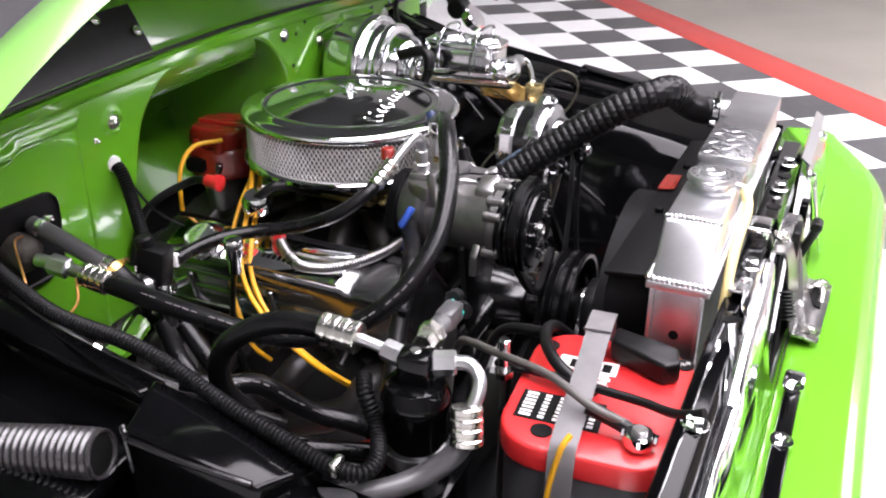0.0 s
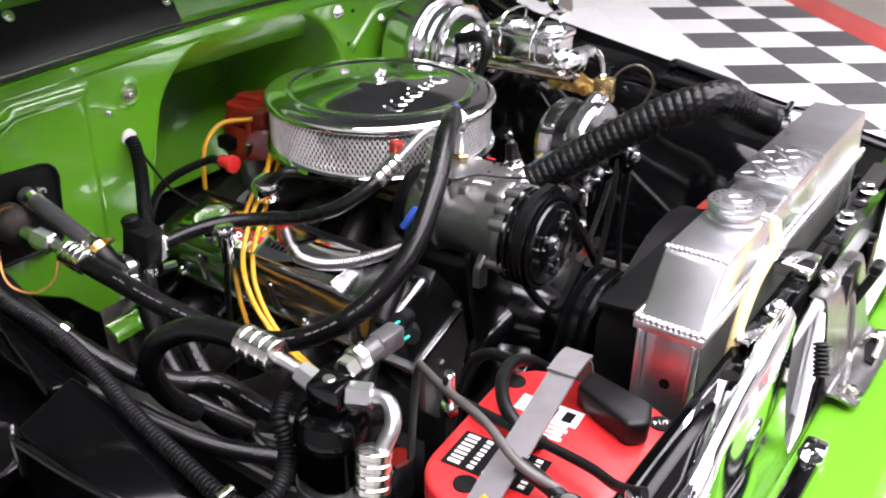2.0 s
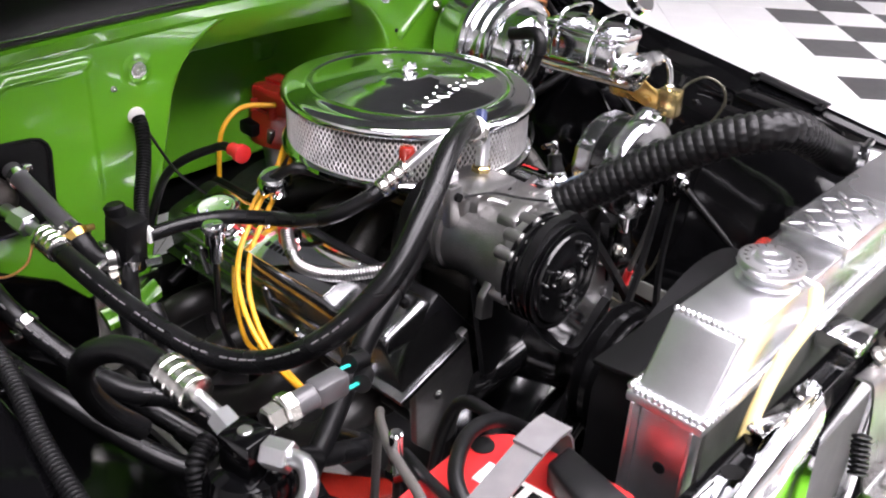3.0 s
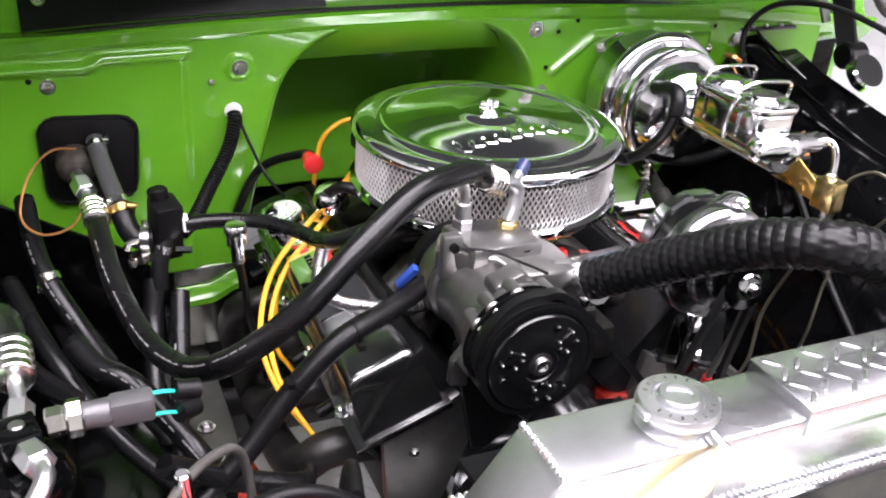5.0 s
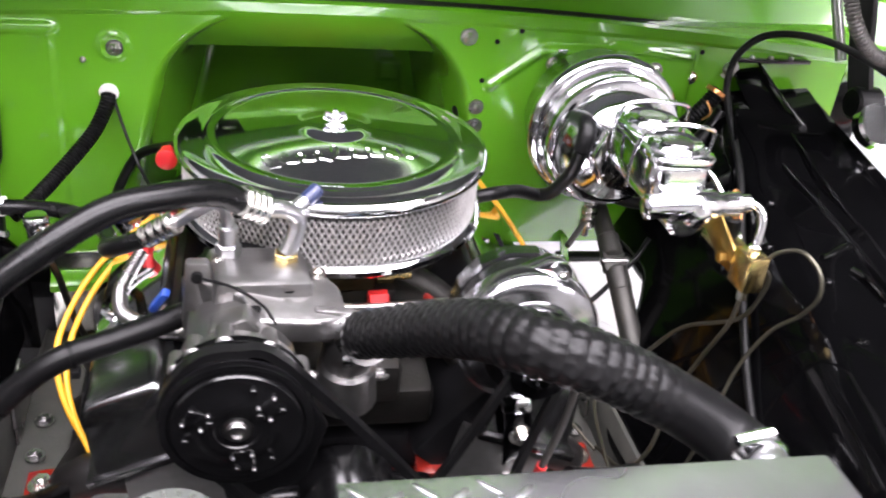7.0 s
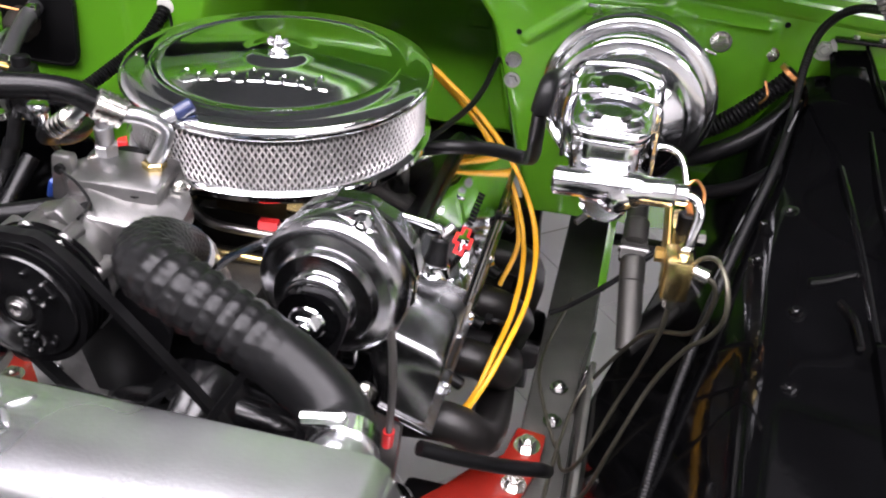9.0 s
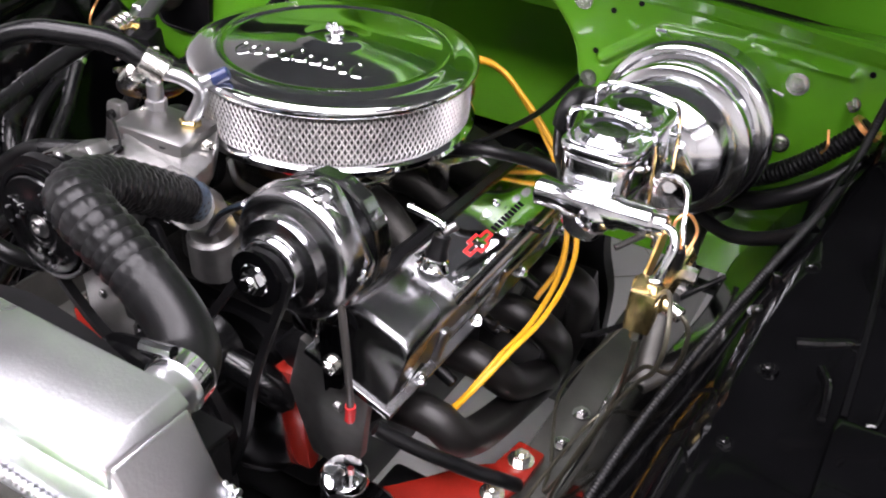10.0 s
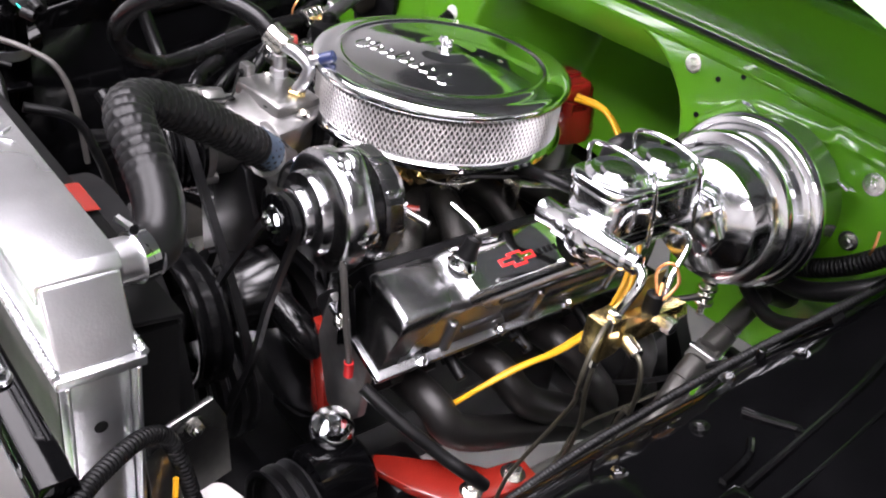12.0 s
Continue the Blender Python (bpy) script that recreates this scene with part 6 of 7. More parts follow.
part("inlet_pipe", tube([DC + V((0.002, 0.034, 0.953)), DC + V((0.001, 0.048, 0.956)), DC + V((0.0, 0.062, 0.959))], 0.006, 12), ALU, dr)
part("outlet_pipe", tube([DC + V((0.014, -0.036, 0.950)), DC + V((0.016, -0.052, 0.950)), DC + V((0.006, -0.066, 0.940)), DC + V((-0.010, -0.066, 0.922)), DC + V((-0.016, -0.060, 0.912))], 0.0075, 12), ALU, dr)
part("pressure_switch", [hexa((-0.560, -0.405, 0.956), (-0.546, -0.405, 0.957), 0.012), cyl((-0.546, -0.405, 0.957), (-0.533, -0.405, 0.957), 0.015, seg=8, bev=0.002)], ZINC, dr, "pale zinc pressure switch")
part("switch_plug", [cyl((-0.535, -0.405, 0.957), (-0.512, -0.406, 0.958), 0.011, bev=0.002), box((-0.498, -0.406, 0.958), (0.034, 0.020, 0.022), 0.004)], PALEHOSE, dr, "grey wire plug")
for dz in (-0.006, 0.006):
    part("teal_wire", tube([(-0.482, -0.406 + dz, 0.957 + dz), (-0.472, -0.404 + dz, 0.955 + dz), (-0.462, -0.400 + dz, 0.950 + dz)], 0.0016, 6), TEAL, dr)
    part("seal_ring", lathe((-0.464, -0.402 + dz * 1.3, 0.952 + dz), (-0.44, -0.39, 0.945 + dz), [(0.0085, 0), (0.0085, 0.02), (0.006, 0.02), (0.006, 0.001)], 16), RUBBER, dr)
part("bracket", box((DC.x + 0.015, DC.y - 0.01, 0.80), (0.09, 0.06, 0.006), 0.002), BLACKP, dr)
part("bracket_post", box((DC.x + 0.03, DC.y - 0.02, 0.72), (0.03, 0.04, 0.16), 0.003), BLACKP, dr)

# ---- hoses ----
def hose(name, pts, r, label, mat=HOSE, group="hoses", seg=16, rib=None, ends=(), text=None):
    t = thing(name, label, "hose", tuple(pts[0]), group)
    body = part("tube", tube(pts, r, seg, rib=rib), mat, t)
    for p0, p1, rr in ends:
        part("crimp_sleeve", crimp(p0, p1, rr), ZINC, t, "ribbed crimp sleeve")
    if text:
        line = resample(spline(pts), 0.012)
        for k in range(*text):
            if k + 1 < len(line) and k % 5 != 4:
                a, b = line[k], line[k] + (line[k + 1] - line[k]) * 0.72
                d = (b - a).normalized()
                s = V((-0.55, -0.45, 0.70))
                s = (s - d * s.dot(d)).normalized()
                part("print_bar", tube([a + s * r, b + s * r], 0.0011, 5, smooth=False), GREYSTRAP, body)
    return t


hose("suction_hose", [(-0.098, -0.205, 1.016), (-0.125, -0.222, 1.038), (-0.165, -0.247, 1.047), (-0.215, -0.273, 1.045), (-0.283, -0.306, 1.010), (-0.342, -0.317, 0.959), (-0.398, -0.290, 0.902), (-0.432, -0.225, 0.855), (-0.462, -0.150, 0.846), (-0.482, -0.05, 0.862), (-0.488, 0.03, 0.874), (-0.489, 0.09, 0.880)], 0.0128, "thick black rubber air conditioning hose", ends=[((-0.106, -0.211, 1.024), (-0.083, -0.198, 1.009), 0.0165), ((-0.4885, 0.082, 0.8795), (-0.491, 0.122, 0.886), 0.0165)], text=(30, 62))
fit_a = thing("pipe_fitting", "alloy pipe fitting at the firewall", "fitting", (-0.495, 0.14, 0.89))
part("pipe", cyl((-0.491, 0.120, 0.886), (-0.495, 0.146, 0.891), 0.0085), ALU, fit_a)
part("nut", hexa((-0.495, 0.143, 0.891), (-0.500, 0.170, 0.896), 0.0145), ALU, fit_a)
part("stub", cyl((-0.499, 0.168, 0.896), (-0.502, 0.190, 0.898), 0.009), ALU, fit_a)
hose("heater_pipe_hose", [(-0.474, 0.222, 0.932), (-0.472, 0.190, 0.923), (-0.466, 0.145, 0.903), (-0.458, 0.105, 0.882)], 0.0118, "dull grey rubber heater hose at the firewall", PALEHOSE)
solo("hose_clamp", clamp_band((-0.473, 0.205, 0.927), (0.0, 1, 0.2), 0.0125), CHROME, "chrome worm-drive hose clamp", "clamp", "hose clamps")
solo("hose_clamp", clamp_band((-0.460, 0.112, 0.887), (0.2, -1, -0.45), 0.0125), ZINC, "zinc worm-drive hose clamp", "clamp", "hose clamps")
solo("hose_clamp", clamp_band((-0.443, 0.064, 0.832), (0.1, -0.1, -1), 0.0125), ZINC, "zinc worm-drive hose clamp", "clamp", "hose clamps")
hose("liquid_hose", [(-0.193, -0.155, 0.956), (-0.215, -0.145, 0.942), (-0.240, -0.115, 0.918), (-0.247, -0.06, 0.892), (-0.262, -0.005, 0.880), (-0.300, 0.038, 0.877), (-0.345, 0.058, 0.874), (-0.385, 0.063, 0.872)], 0.0098, "black rubber hose behind the compressor", ends=[((-0.200, -0.152, 0.952), (-0.166, -0.166, 0.978), 0.0125)])
hose("drier_hose", [(-0.581, -0.310, 0.962), (-0.583, -0.27, 0.960), (-0.590, -0.23, 0.950), (-0.600, -0.195, 0.925), (-0.598, -0.175, 0.885), (-0.575, -0.165, 0.835), (-0.54, -0.16, 0.79)], 0.0125, "black rubber hose looping from the drier", ends=[((-0.581, -0.300, 0.962), (-0.580, -0.346, 0.959), 0.0165)])
hose("lower_hose", [(-0.535, -0.06, 0.80), (-0.515, -0.10, 0.79), (-0.481, -0.132, 0.782), (-0.448, -0.160, 0.742), (-0.422, -0.190, 0.712), (-0.405, -0.24, 0.70), (-0.42, -0.30, 0.70)], 0.0135, "black printed heater hose low in the bay", text=(4, 18))
hose("condenser_hose", [(-0.596, -0.467, 0.912), (-0.603, -0.470, 0.893), (-0.613, -0.460, 0.872), (-0.630, -0.438, 0.855), (-0.655, -0.410, 0.847), (-0.672, -0.378, 0.842), (-0.68, -0.34, 0.832)], 0.0115, "grey hose below the drier", PALEHOSE, ends=[((-0.606, -0.474, 0.886), (-0.594, -0.468, 0.925), 0.0165)])
hose("wire_conduit", [(-0.60, 0.17, 0.955), (-0.625, 0.09, 0.948), (-0.648, 0.0, 0.938), (-0.650, -0.10, 0.930), (-0.655, -0.166, 0.918), (-0.668, -0.245, 0.901), (-0.675, -0.320, 0.886), (-0.677, -0.367, 0.875), (-0.670, -0.393, 0.872), (-0.648, -0.398, 0.873), (-0.622, -0.386, 0.875), (-0.604, -0.372, 0.885), (-0.596, -0.358, 0.905), (-0.575, -0.345, 0.912)], 0.0078, "black corrugated wire conduit along the inner fender", PLASTIC, rib=(0.0048, 0.0024), seg=12)
duct = hose("fresh_air_duct", [(-0.82, 0.08, 0.850), (-0.79, -0.02, 0.862), (-0.768, -0.095, 0.869), (-0.754, -0.152, 0.874)], 0.0240, "large black corrugated air duct hose", DUCT, rib=(0.0080, 0.0042), seg=28)
part("mouth", lathe((-0.754, -0.151, 0.874), (-0.742, -0.20, 0.879), [(0.0205, 0), (0.0215, 0.004), (0.0245, 0.005), (0.0245, 0.0), (0.0205, -0.001)], 28, close=False), DUCT, duct)
part("opening", lathe((-0.754, -0.1525, 0.874), (-0.742, -0.20, 0.879), [(0.0, 0), (0.0205, 0.0005)], 24, close=False), LABEL, duct, "dark open end of the duct")
hose("firewall_conduit", [(-0.281, 0.250, 0.946), (-0.283, 0.238, 0.935), (-0.300, 0.210, 0.905), (-0.335, 0.165, 0.872), (-0.365, 0.120, 0.850), (-0.385, 0.10, 0.84)], 0.0092, "black corrugated conduit leaving the firewall", PLASTIC, rib=(0.005, 0.0024), seg=12)
solo("conduit_clip", lathe((-0.281, 0.262, 0.949), (-0.281, 0.20, 0.935), [(0.013, 0), (0.013, 0.010), (0.010, 0.012)], 20), WHITEP, "white clip on the conduit end", "clip")
solo("black_wire", tube([(-0.275, 0.252, 0.94), (-0.262, 0.235, 0.90), (-0.245, 0.215, 0.86), (-0.225, 0.18, 0.835)], 0.0022, 8), RUBBER, "thin black wire on the firewall", "wire")
he = thing("heater_elbow", "short black rubber elbow with two hose clamps", "hose elbow", (-0.45, 0.08, 0.85))
part("elbow", tube([(-0.459, 0.112, 0.885), (-0.456, 0.096, 0.874), (-0.452, 0.086, 0.860), (-0.443, 0.080, 0.850), (-0.424, 0.076, 0.850)], 0.0142, 18), RUBBER, he)
part("clamp", clamp_band((-0.4575, 0.104, 0.880), (0.10, -0.75, -0.62), 0.0152, 0.010), GOLD, he, "gold hose clamp")
part("clamp", clamp_band((-0.434, 0.078, 0.850), (0.95, -0.2, 0.0), 0.0152, 0.010), STEEL, he, "steel hose clamp")
part("clamp_screw", [cyl((-0.452, 0.092, 0.893), (-0.440, 0.095, 0.890), 0.0040, seg=10)], GOLD, he)
hv = thing("heater_valve", "black plastic heater control valve with clamps", "valve", (-0.41, 0.07, 0.82))
part("block", box((-0.408, 0.080, 0.862), (0.036, 0.040, 0.080), 0.005, (10, 0, 12)), PLASTIC, hv)
part("cap", cyl((-0.412, 0.085, 0.895), (-0.414, 0.088, 0.915), 0.013, bev=0.003), PLASTIC, hv)
part("white_clip", box((-0.385, 0.066, 0.872), (0.008, 0.018, 0.020), 0.002), WHITEP, hv, "white plastic clip")
part("outlet", [tube([(-0.41, 0.07, 0.85), (-0.42, 0.06, 0.825), (-0.425, 0.05, 0.79)], 0.011, 12)], RUBBER, hv)
part("clamp", clamp_band((-0.413, 0.066, 0.838), (0.3, 0.3, 1), 0.0115), CHROME, hv)
part("screw", hexa((-0.400, 0.055, 0.842), (-0.380, 0.050, 0.842), 0.006), CHROME, hv)
part("link_rod", tube([(-0.43, 0.072, 0.855), (-0.455, 0.065, 0.853), (-0.46, 0.06, 0.845)], 0.004, 8), ZINC, hv)
# hoses low on the passenger side
for k, pts in enumerate(([(-0.43, 0.06, 0.80), (-0.44, 0.02, 0.74), (-0.45, -0.06, 0.69), (-0.43, -0.16, 0.66), (-0.36, -0.30, 0.64)], [(-0.57, 0.17, 0.88), (-0.56, 0.08, 0.83), (-0.52, 0.00, 0.77), (-0.48, -0.08, 0.73), (-0.44, -0.14, 0.69)], [(-0.60, 0.10, 0.80), (-0.56, -0.02, 0.76), (-0.50, -0.12, 0.70), (-0.43, -0.22, 0.67)], [(-0.40, 0.05, 0.78), (-0.42, -0.05, 0.70), (-0.44, -0.16, 0.66), (-0.40, -0.24, 0.62)], [(-0.47, -0.30, 0.80), (-0.40, -0.28, 0.745), (-0.33, -0.27, 0.71), (-0.30, -0.20, 0.66)])):
    hose("heater_hose", pts, 0.0125, "black heater hose low beside the engine", text=(6, 16) if k in (1, 3) else None)
solo("hose_clamp", clamp_band((-0.552, 0.06, 0.818), (0.3, -0.7, -0.5), 0.013), ZINC, "zinc worm-drive hose clamp", "clamp", "hose clamps")
wl = hose("wire_loom", [(-0.155, -0.185, 0.885), (-0.190, -0.205, 0.882), (-0.225, -0.225, 0.880), (-0.270, -0.245, 0.875), (-0.310, -0.255, 0.850), (-0.345, -0.262, 0.815), (-0.385, -0.275, 0.775), (-0.43, -0.29, 0.74), (-0.48, -0.32, 0.72)], 0.0125, "black taped wire loom beside the valve cover", RUBBER)
for p, d in (((-0.262, -0.242, 0.876), (-0.9, -0.35, -0.1)), ((-0.328, -0.258, 0.833), (-0.7, -0.15, -0.7))):
    solo("cable_tie", clamp_band(p, d, 0.0125, 0.004), PLASTIC, "black cable tie on the loom", "cable tie", "cable ties")
solo("copper_wire", tube([(-0.497, 0.215, 0.925), (-0.53, 0.19, 0.935), (-0.56, 0.15, 0.92), (-0.575, 0.12, 0.88), (-0.555, 0.10, 0.862), (-0.52, 0.11, 0.862), (-0.498, 0.13, 0.882)], 0.0016, 6), COPPER, "thin copper sensor wire", "wire")
dp = thing("dipstick", "chrome capped engine dipstick tube", "dipstick", (-0.33, 0.0, 0.62))
part("cap", lathe((-0.3335, 0.001, 0.866), (-0.335, -0.001, 0.93), [(0.009, 0), (0.0125, 0.002), (0.0125, 0.016), (0.0142, 0.018), (0.0142, 0.026), (0.012, 0.029), (0, 0.030)], 24), CHROME, dp)
part("collar", cyl((-0.331, 0.004, 0.84), (-0.3335, 0.001, 0.868), 0.0085, bev=0.001), CHROME, dp)
part("tube", tube([(-0.331, 0.004, 0.845), (-0.322, 0.02, 0.80), (-0.31, 0.035, 0.72), (-0.27, 0.05, 0.62)], 0.0045, 8), SATIN, dp)
solo("filter_sensor", lathe((-0.152, -0.149, 0.975), (-0.152, -0.152, 1.2), [(0.007, 0), (0.010, 0.003), (0.010, 0.016), (0.008, 0.019), (0, 0.020)], 20), REDP, "small red cap at the filter", "cap")
solo("vacuum_canister", lathe((-0.19, 0.06, 0.872), (-0.205, 0.055, 0.93), [(0.02, 0), (0.024, 0.006), (0.024, 0.022), (0.018, 0.030), (0, 0.032)], 24), CHROME, "small chrome canister beside the distributor", "canister")
hose("crankcase_hose", [(-0.20, 0.055, 0.895), (-0.185, 0.03, 0.915), (-0.155, 0.01, 0.905), (-0.11, 0.0, 0.885)], 0.0075, "black rubber hose from the chrome canister", RUBBER)

# ---- upper radiator hose ----
uh = hose("radiator_hose", [(0.004, -0.262, 0.905), (0.022, -0.300, 0.935), (0.050, -0.37, 0.988), (0.075, -0.435, 1.032), (0.100, -0.478, 1.050), (0.132, -0.494, 1.048), (0.172, -0.498, 1.030), (0.218, -0.505, 1.006), (0.248, -0.520, 0.990), (0.261, -0.545, 0.987)], 0.0230, "thick ribbed black upper radiator hose", RUBBER, rib=(0.0112, 0.0018, 0.72, 0.30), seg=64)
band = sheet(lambda a, s: V((0.008, -0.271, 0.911)) + V((0.014, -0.029, 0.024)) * s + (V((0.81, 0.55, 0.19)) * math.cos(a) + V((-0.34, 0.20, 0.92)) * math.sin(a)) * 0.0246, (-1.15, 1.5, 14), (0, 1, 4), (0, 0, 0.0005))
part("band", band, BLUEBAND, uh, "blue grey printed band")
solo("hose_clamp", [clamp_band((0.259, -0.541, 0.987), (0.2, -1, 0), 0.0225, 0.014), cyl((0.235, -0.548, 1.012), (0.262, -0.546, 1.016), 0.005, seg=8)], CHROME, "chrome worm-drive hose clamp on the radiator neck", "clamp", "hose clamps")
solo("hose_clamp", clamp_band((0.006, -0.268, 0.908), (0.4, -0.7, 0.6), 0.0228, 0.012), CHROME, "chrome worm-drive hose clamp", "clamp", "hose clamps")

# ---- brake booster and master cylinder ----
bo = thing("brake_booster", "round chrome brake booster on the firewall", "brake booster", (0.398, 0.16, 0.83))
BO = V((0.398, 0.262, 0.945))
part("rear_shell", lathe(BO, BO + V((0, -1, 0)), [(0.05, 0.0), (0.086, 0.012), (0.098, 0.030), (0.0985, 0.074), (0.104, 0.081), (0.1095, 0.085), (0.1115, 0.091), (0.1105, 0.098), (0.106, 0.103), (0.100, 0.105)], 72), SOFTCHROME, bo, sharp=75)
part("front_shell", lathe(BO + V((0, -0.104, 0)), BO + V((0, -1, 0)), [(0.100, 0), (0.093, 0.003), (0.090, 0.012), (0.091, 0.020), (0.095, 0.025), (0.0965, 0.031), (0.0945, 0.038), (0.088, 0.042), (0.079, 0.043), (0.076, 0.048), (0.073, 0.066), (0.069, 0.071), (0.052, 0.080), (0.045, 0.086), (0.0, 0.088)], 72), SOFTCHROME, bo, sharp=40)
part("check_valve", [cyl((0.318, 0.075, 1.000), (0.315, 0.040, 1.010), 0.011, bev=0.002), tube([(0.315, 0.045, 1.010), (0.312, 0.018, 1.014), (0.309, 0.006, 1.004), (0.306, 0.004, 0.985)], 0.0115, 12)], RUBBER, bo, "black rubber check valve")
for a in (40, 140, 220, 320):
    p = BO + V((0.035 * math.cos(radians(a)), -0.192, 0.035 * math.sin(radians(a))))
    part("stud_nut", hexa(p, p + V((0, -0.012, 0)), 0.009), SOFTCHROME, bo)
part("mount_bracket", prism([(0.33, 0.215, 1.045), (0.345, 0.215, 1.045), (0.35, 0.255, 1.02), (0.325, 0.255, 1.02)], (0.0, 0, -0.004), 0.001), SOFTCHROME, bo)
part("mount_bracket", prism([(0.482, 0.215, 1.008), (0.498, 0.215, 1.002), (0.496, 0.25, 0.990), (0.478, 0.25, 0.996)], (0.0, 0, -0.004), 0.001), SOFTCHROME, bo)

mc = thing("master_cylinder", "chrome brake master cylinder with wire bails", "master cylinder", (0.388, -0.04, 0.94))
part("flange", prism([(0.345, 0.068, 0.95), (0.36, 0.068, 0.985), (0.42, 0.068, 0.985), (0.45, 0.068, 0.945), (0.435, 0.068, 0.925), (0.36, 0.068, 0.925)], (0, -0.010, 0), 0.003), SOFTCHROME, mc)
part("bore", cyl((0.392, 0.060, 0.958), (0.392, -0.135, 0.962), 0.024, bev=0.004, seg=28), SOFTCHROME, mc)
part("reservoir", prism(rounded(0.386, -0.040, 0.072, 0.150, 0.018, 0.972), (0, 0, 0.045), 0.004, 3), SOFTCHROME, mc)
part("reservoir_lid", prism(rounded(0.386, -0.040, 0.080, 0.158, 0.022, 1.017), (0, 0, 0.012), 0.0035, 3), SOFTCHROME, mc)
for dy in (-0.078, -0.004):
    part("lid_dome", lathe((0.386, dy, 1.027), (0.386, dy, 2), [(0.034, 0), (0.034, 0.005), (0.030, 0.009), (0.026, 0.007), (0.0, 0.009)], 32), SOFTCHROME, mc)
    part("dark_dome", lathe((0.386, dy, 1.034), (0.386, dy, 2), [(0.020, 0), (0.018, 0.003), (0, 0.004)], 24), SMOKE, mc)
    part("bail_wire", tube([(0.340, dy + 0.012, 0.972), (0.340, dy + 0.010, 1.010), (0.342, dy, 1.040), (0.352, dy - 0.002, 1.052), (0.388, dy - 0.002, 1.056), (0.422, dy - 0.002, 1.052), (0.432, dy + 0.002, 1.040), (0.434, dy + 0.012, 1.005), (0.434, dy + 0.018, 0.962)], 0.0026, 8, step=0.004), SOFTCHROME, mc)
part("outlet_tube", lathe((0.338, -0.128, 0.976), (0.47, -0.122, 0.978), [(0.010, 0), (0.0145, 0.003), (0.0145, 0.03), (0.018, 0.035), (0.018, 0.085), (0.0145, 0.09), (0.0145, 0.118), (0.011, 0.122), (0.011, 0.132), (0.005, 0.134)], 28), SOFTCHROME, mc)
part("outlet_boss", lathe((0.402, -0.122, 0.975), (0.402, -0.150, 0.945), [(0.022, 0), (0.020, 0.014), (0.014, 0.022), (0.006, 0.026), (0, 0.027)], 24), SOFTCHROME, mc)
part("data_plate", box((0.4228, -0.03, 0.995), (0.0015, 0.05, 0.022), 0.0005), SMOKE, mc)

bv = thing("proportioning_valve", "brass brake proportioning valve with steel lines", "valve", (0.475, -0.10, 0.86))
part("block", box((0.474, -0.154, 0.908), (0.026, 0.036, 0.046), 0.0025, (0, 0, 4)), BRASS, bv)
part("barrel", [box((0.478, -0.092, 0.906), (0.022, 0.095, 0.026), 0.002), cyl((0.479, -0.055, 0.904), (0.480, -0.035, 0.904), 0.012, seg=6, bev=0.001)], BRASS, bv)
part("side_port", cyl((0.486, -0.13, 0.900), (0.508, -0.135, 0.896), 0.008, bev=0.001), ZINC, bv)
part("side_port", hexa((0.486, -0.075, 0.905), (0.503, -0.075, 0.905), 0.009), ZINC, bv)
part("lower_nut", hexa((0.474, -0.156, 0.886), (0.474, -0.157, 0.868), 0.007), ZINC, bv)
part("top_nut", hexa((0.478, -0.148, 0.923), (0.478, -0.147, 0.936), 0.008), ZINC, bv)
part("switch", cyl((0.479, -0.09, 0.914), (0.479, -0.088, 0.940), 0.010, bev=0.002), PLASTIC, bv)
part("mount_plate", prism([(0.460, -0.050, 0.946), (0.462, -0.090, 0.946), (0.465, -0.152, 0.915), (0.465, -0.152, 0.893), (0.463, -0.115, 0.893), (0.460, -0.055, 0.920)], (-0.003, 0, 0), 0.001), GOLD, bv, "gold zinc plated bracket")
part("plate_bolt", hexa((0.461, -0.120, 0.905), (0.452, -0.120, 0.905), 0.008), GOLD, bv)
part("front_line", tube([(0.462, -0.1225, 0.978), (0.474, -0.124, 0.978), (0.482, -0.128, 0.975), (0.485, -0.135, 0.966), (0.483, -0.142, 0.950), (0.479, -0.147, 0.930)], 0.0050, 12), CHROME, bv)
part("rear_line", tube([(0.432, -0.02, 0.975), (0.452, -0.022, 0.977), (0.466, -0.035, 0.972), (0.474, -0.060, 0.955), (0.480, -0.075, 0.935), (0.480, -0.080, 0.912)], 0.0038, 10), CHROME, bv)
part("line", tube([(0.475, -0.155, 0.874), (0.472, -0.152, 0.83), (0.462, -0.13, 0.76), (0.445, -0.12, 0.69), (0.42, -0.14, 0.62), (0.40, -0.12, 0.57), (0.385, -0.06, 0.555)], 0.0027, 8), LINE, bv, "dull steel brake line")
part("line", tube([(0.503, -0.133, 0.898), (0.516, -0.136, 0.888), (0.519, -0.132, 0.860), (0.508, -0.115, 0.81), (0.47, -0.06, 0.76), (0.445, -0.03, 0.70), (0.42, 0.03, 0.60)], 0.0027, 8), LINE, bv, "dull steel brake line")
part("line", tube([(0.484, -0.160, 0.915), (0.492, -0.172, 0.940), (0.504, -0.196, 0.956), (0.514, -0.222, 0.946), (0.517, -0.232, 0.920), (0.510, -0.222, 0.888), (0.494, -0.200, 0.850), (0.470, -0.195, 0.79), (0.445, -0.21, 0.71), (0.425, -0.20, 0.62), (0.40, -0.16, 0.56)], 0.0024, 8), LINE, bv, "dull steel brake line")
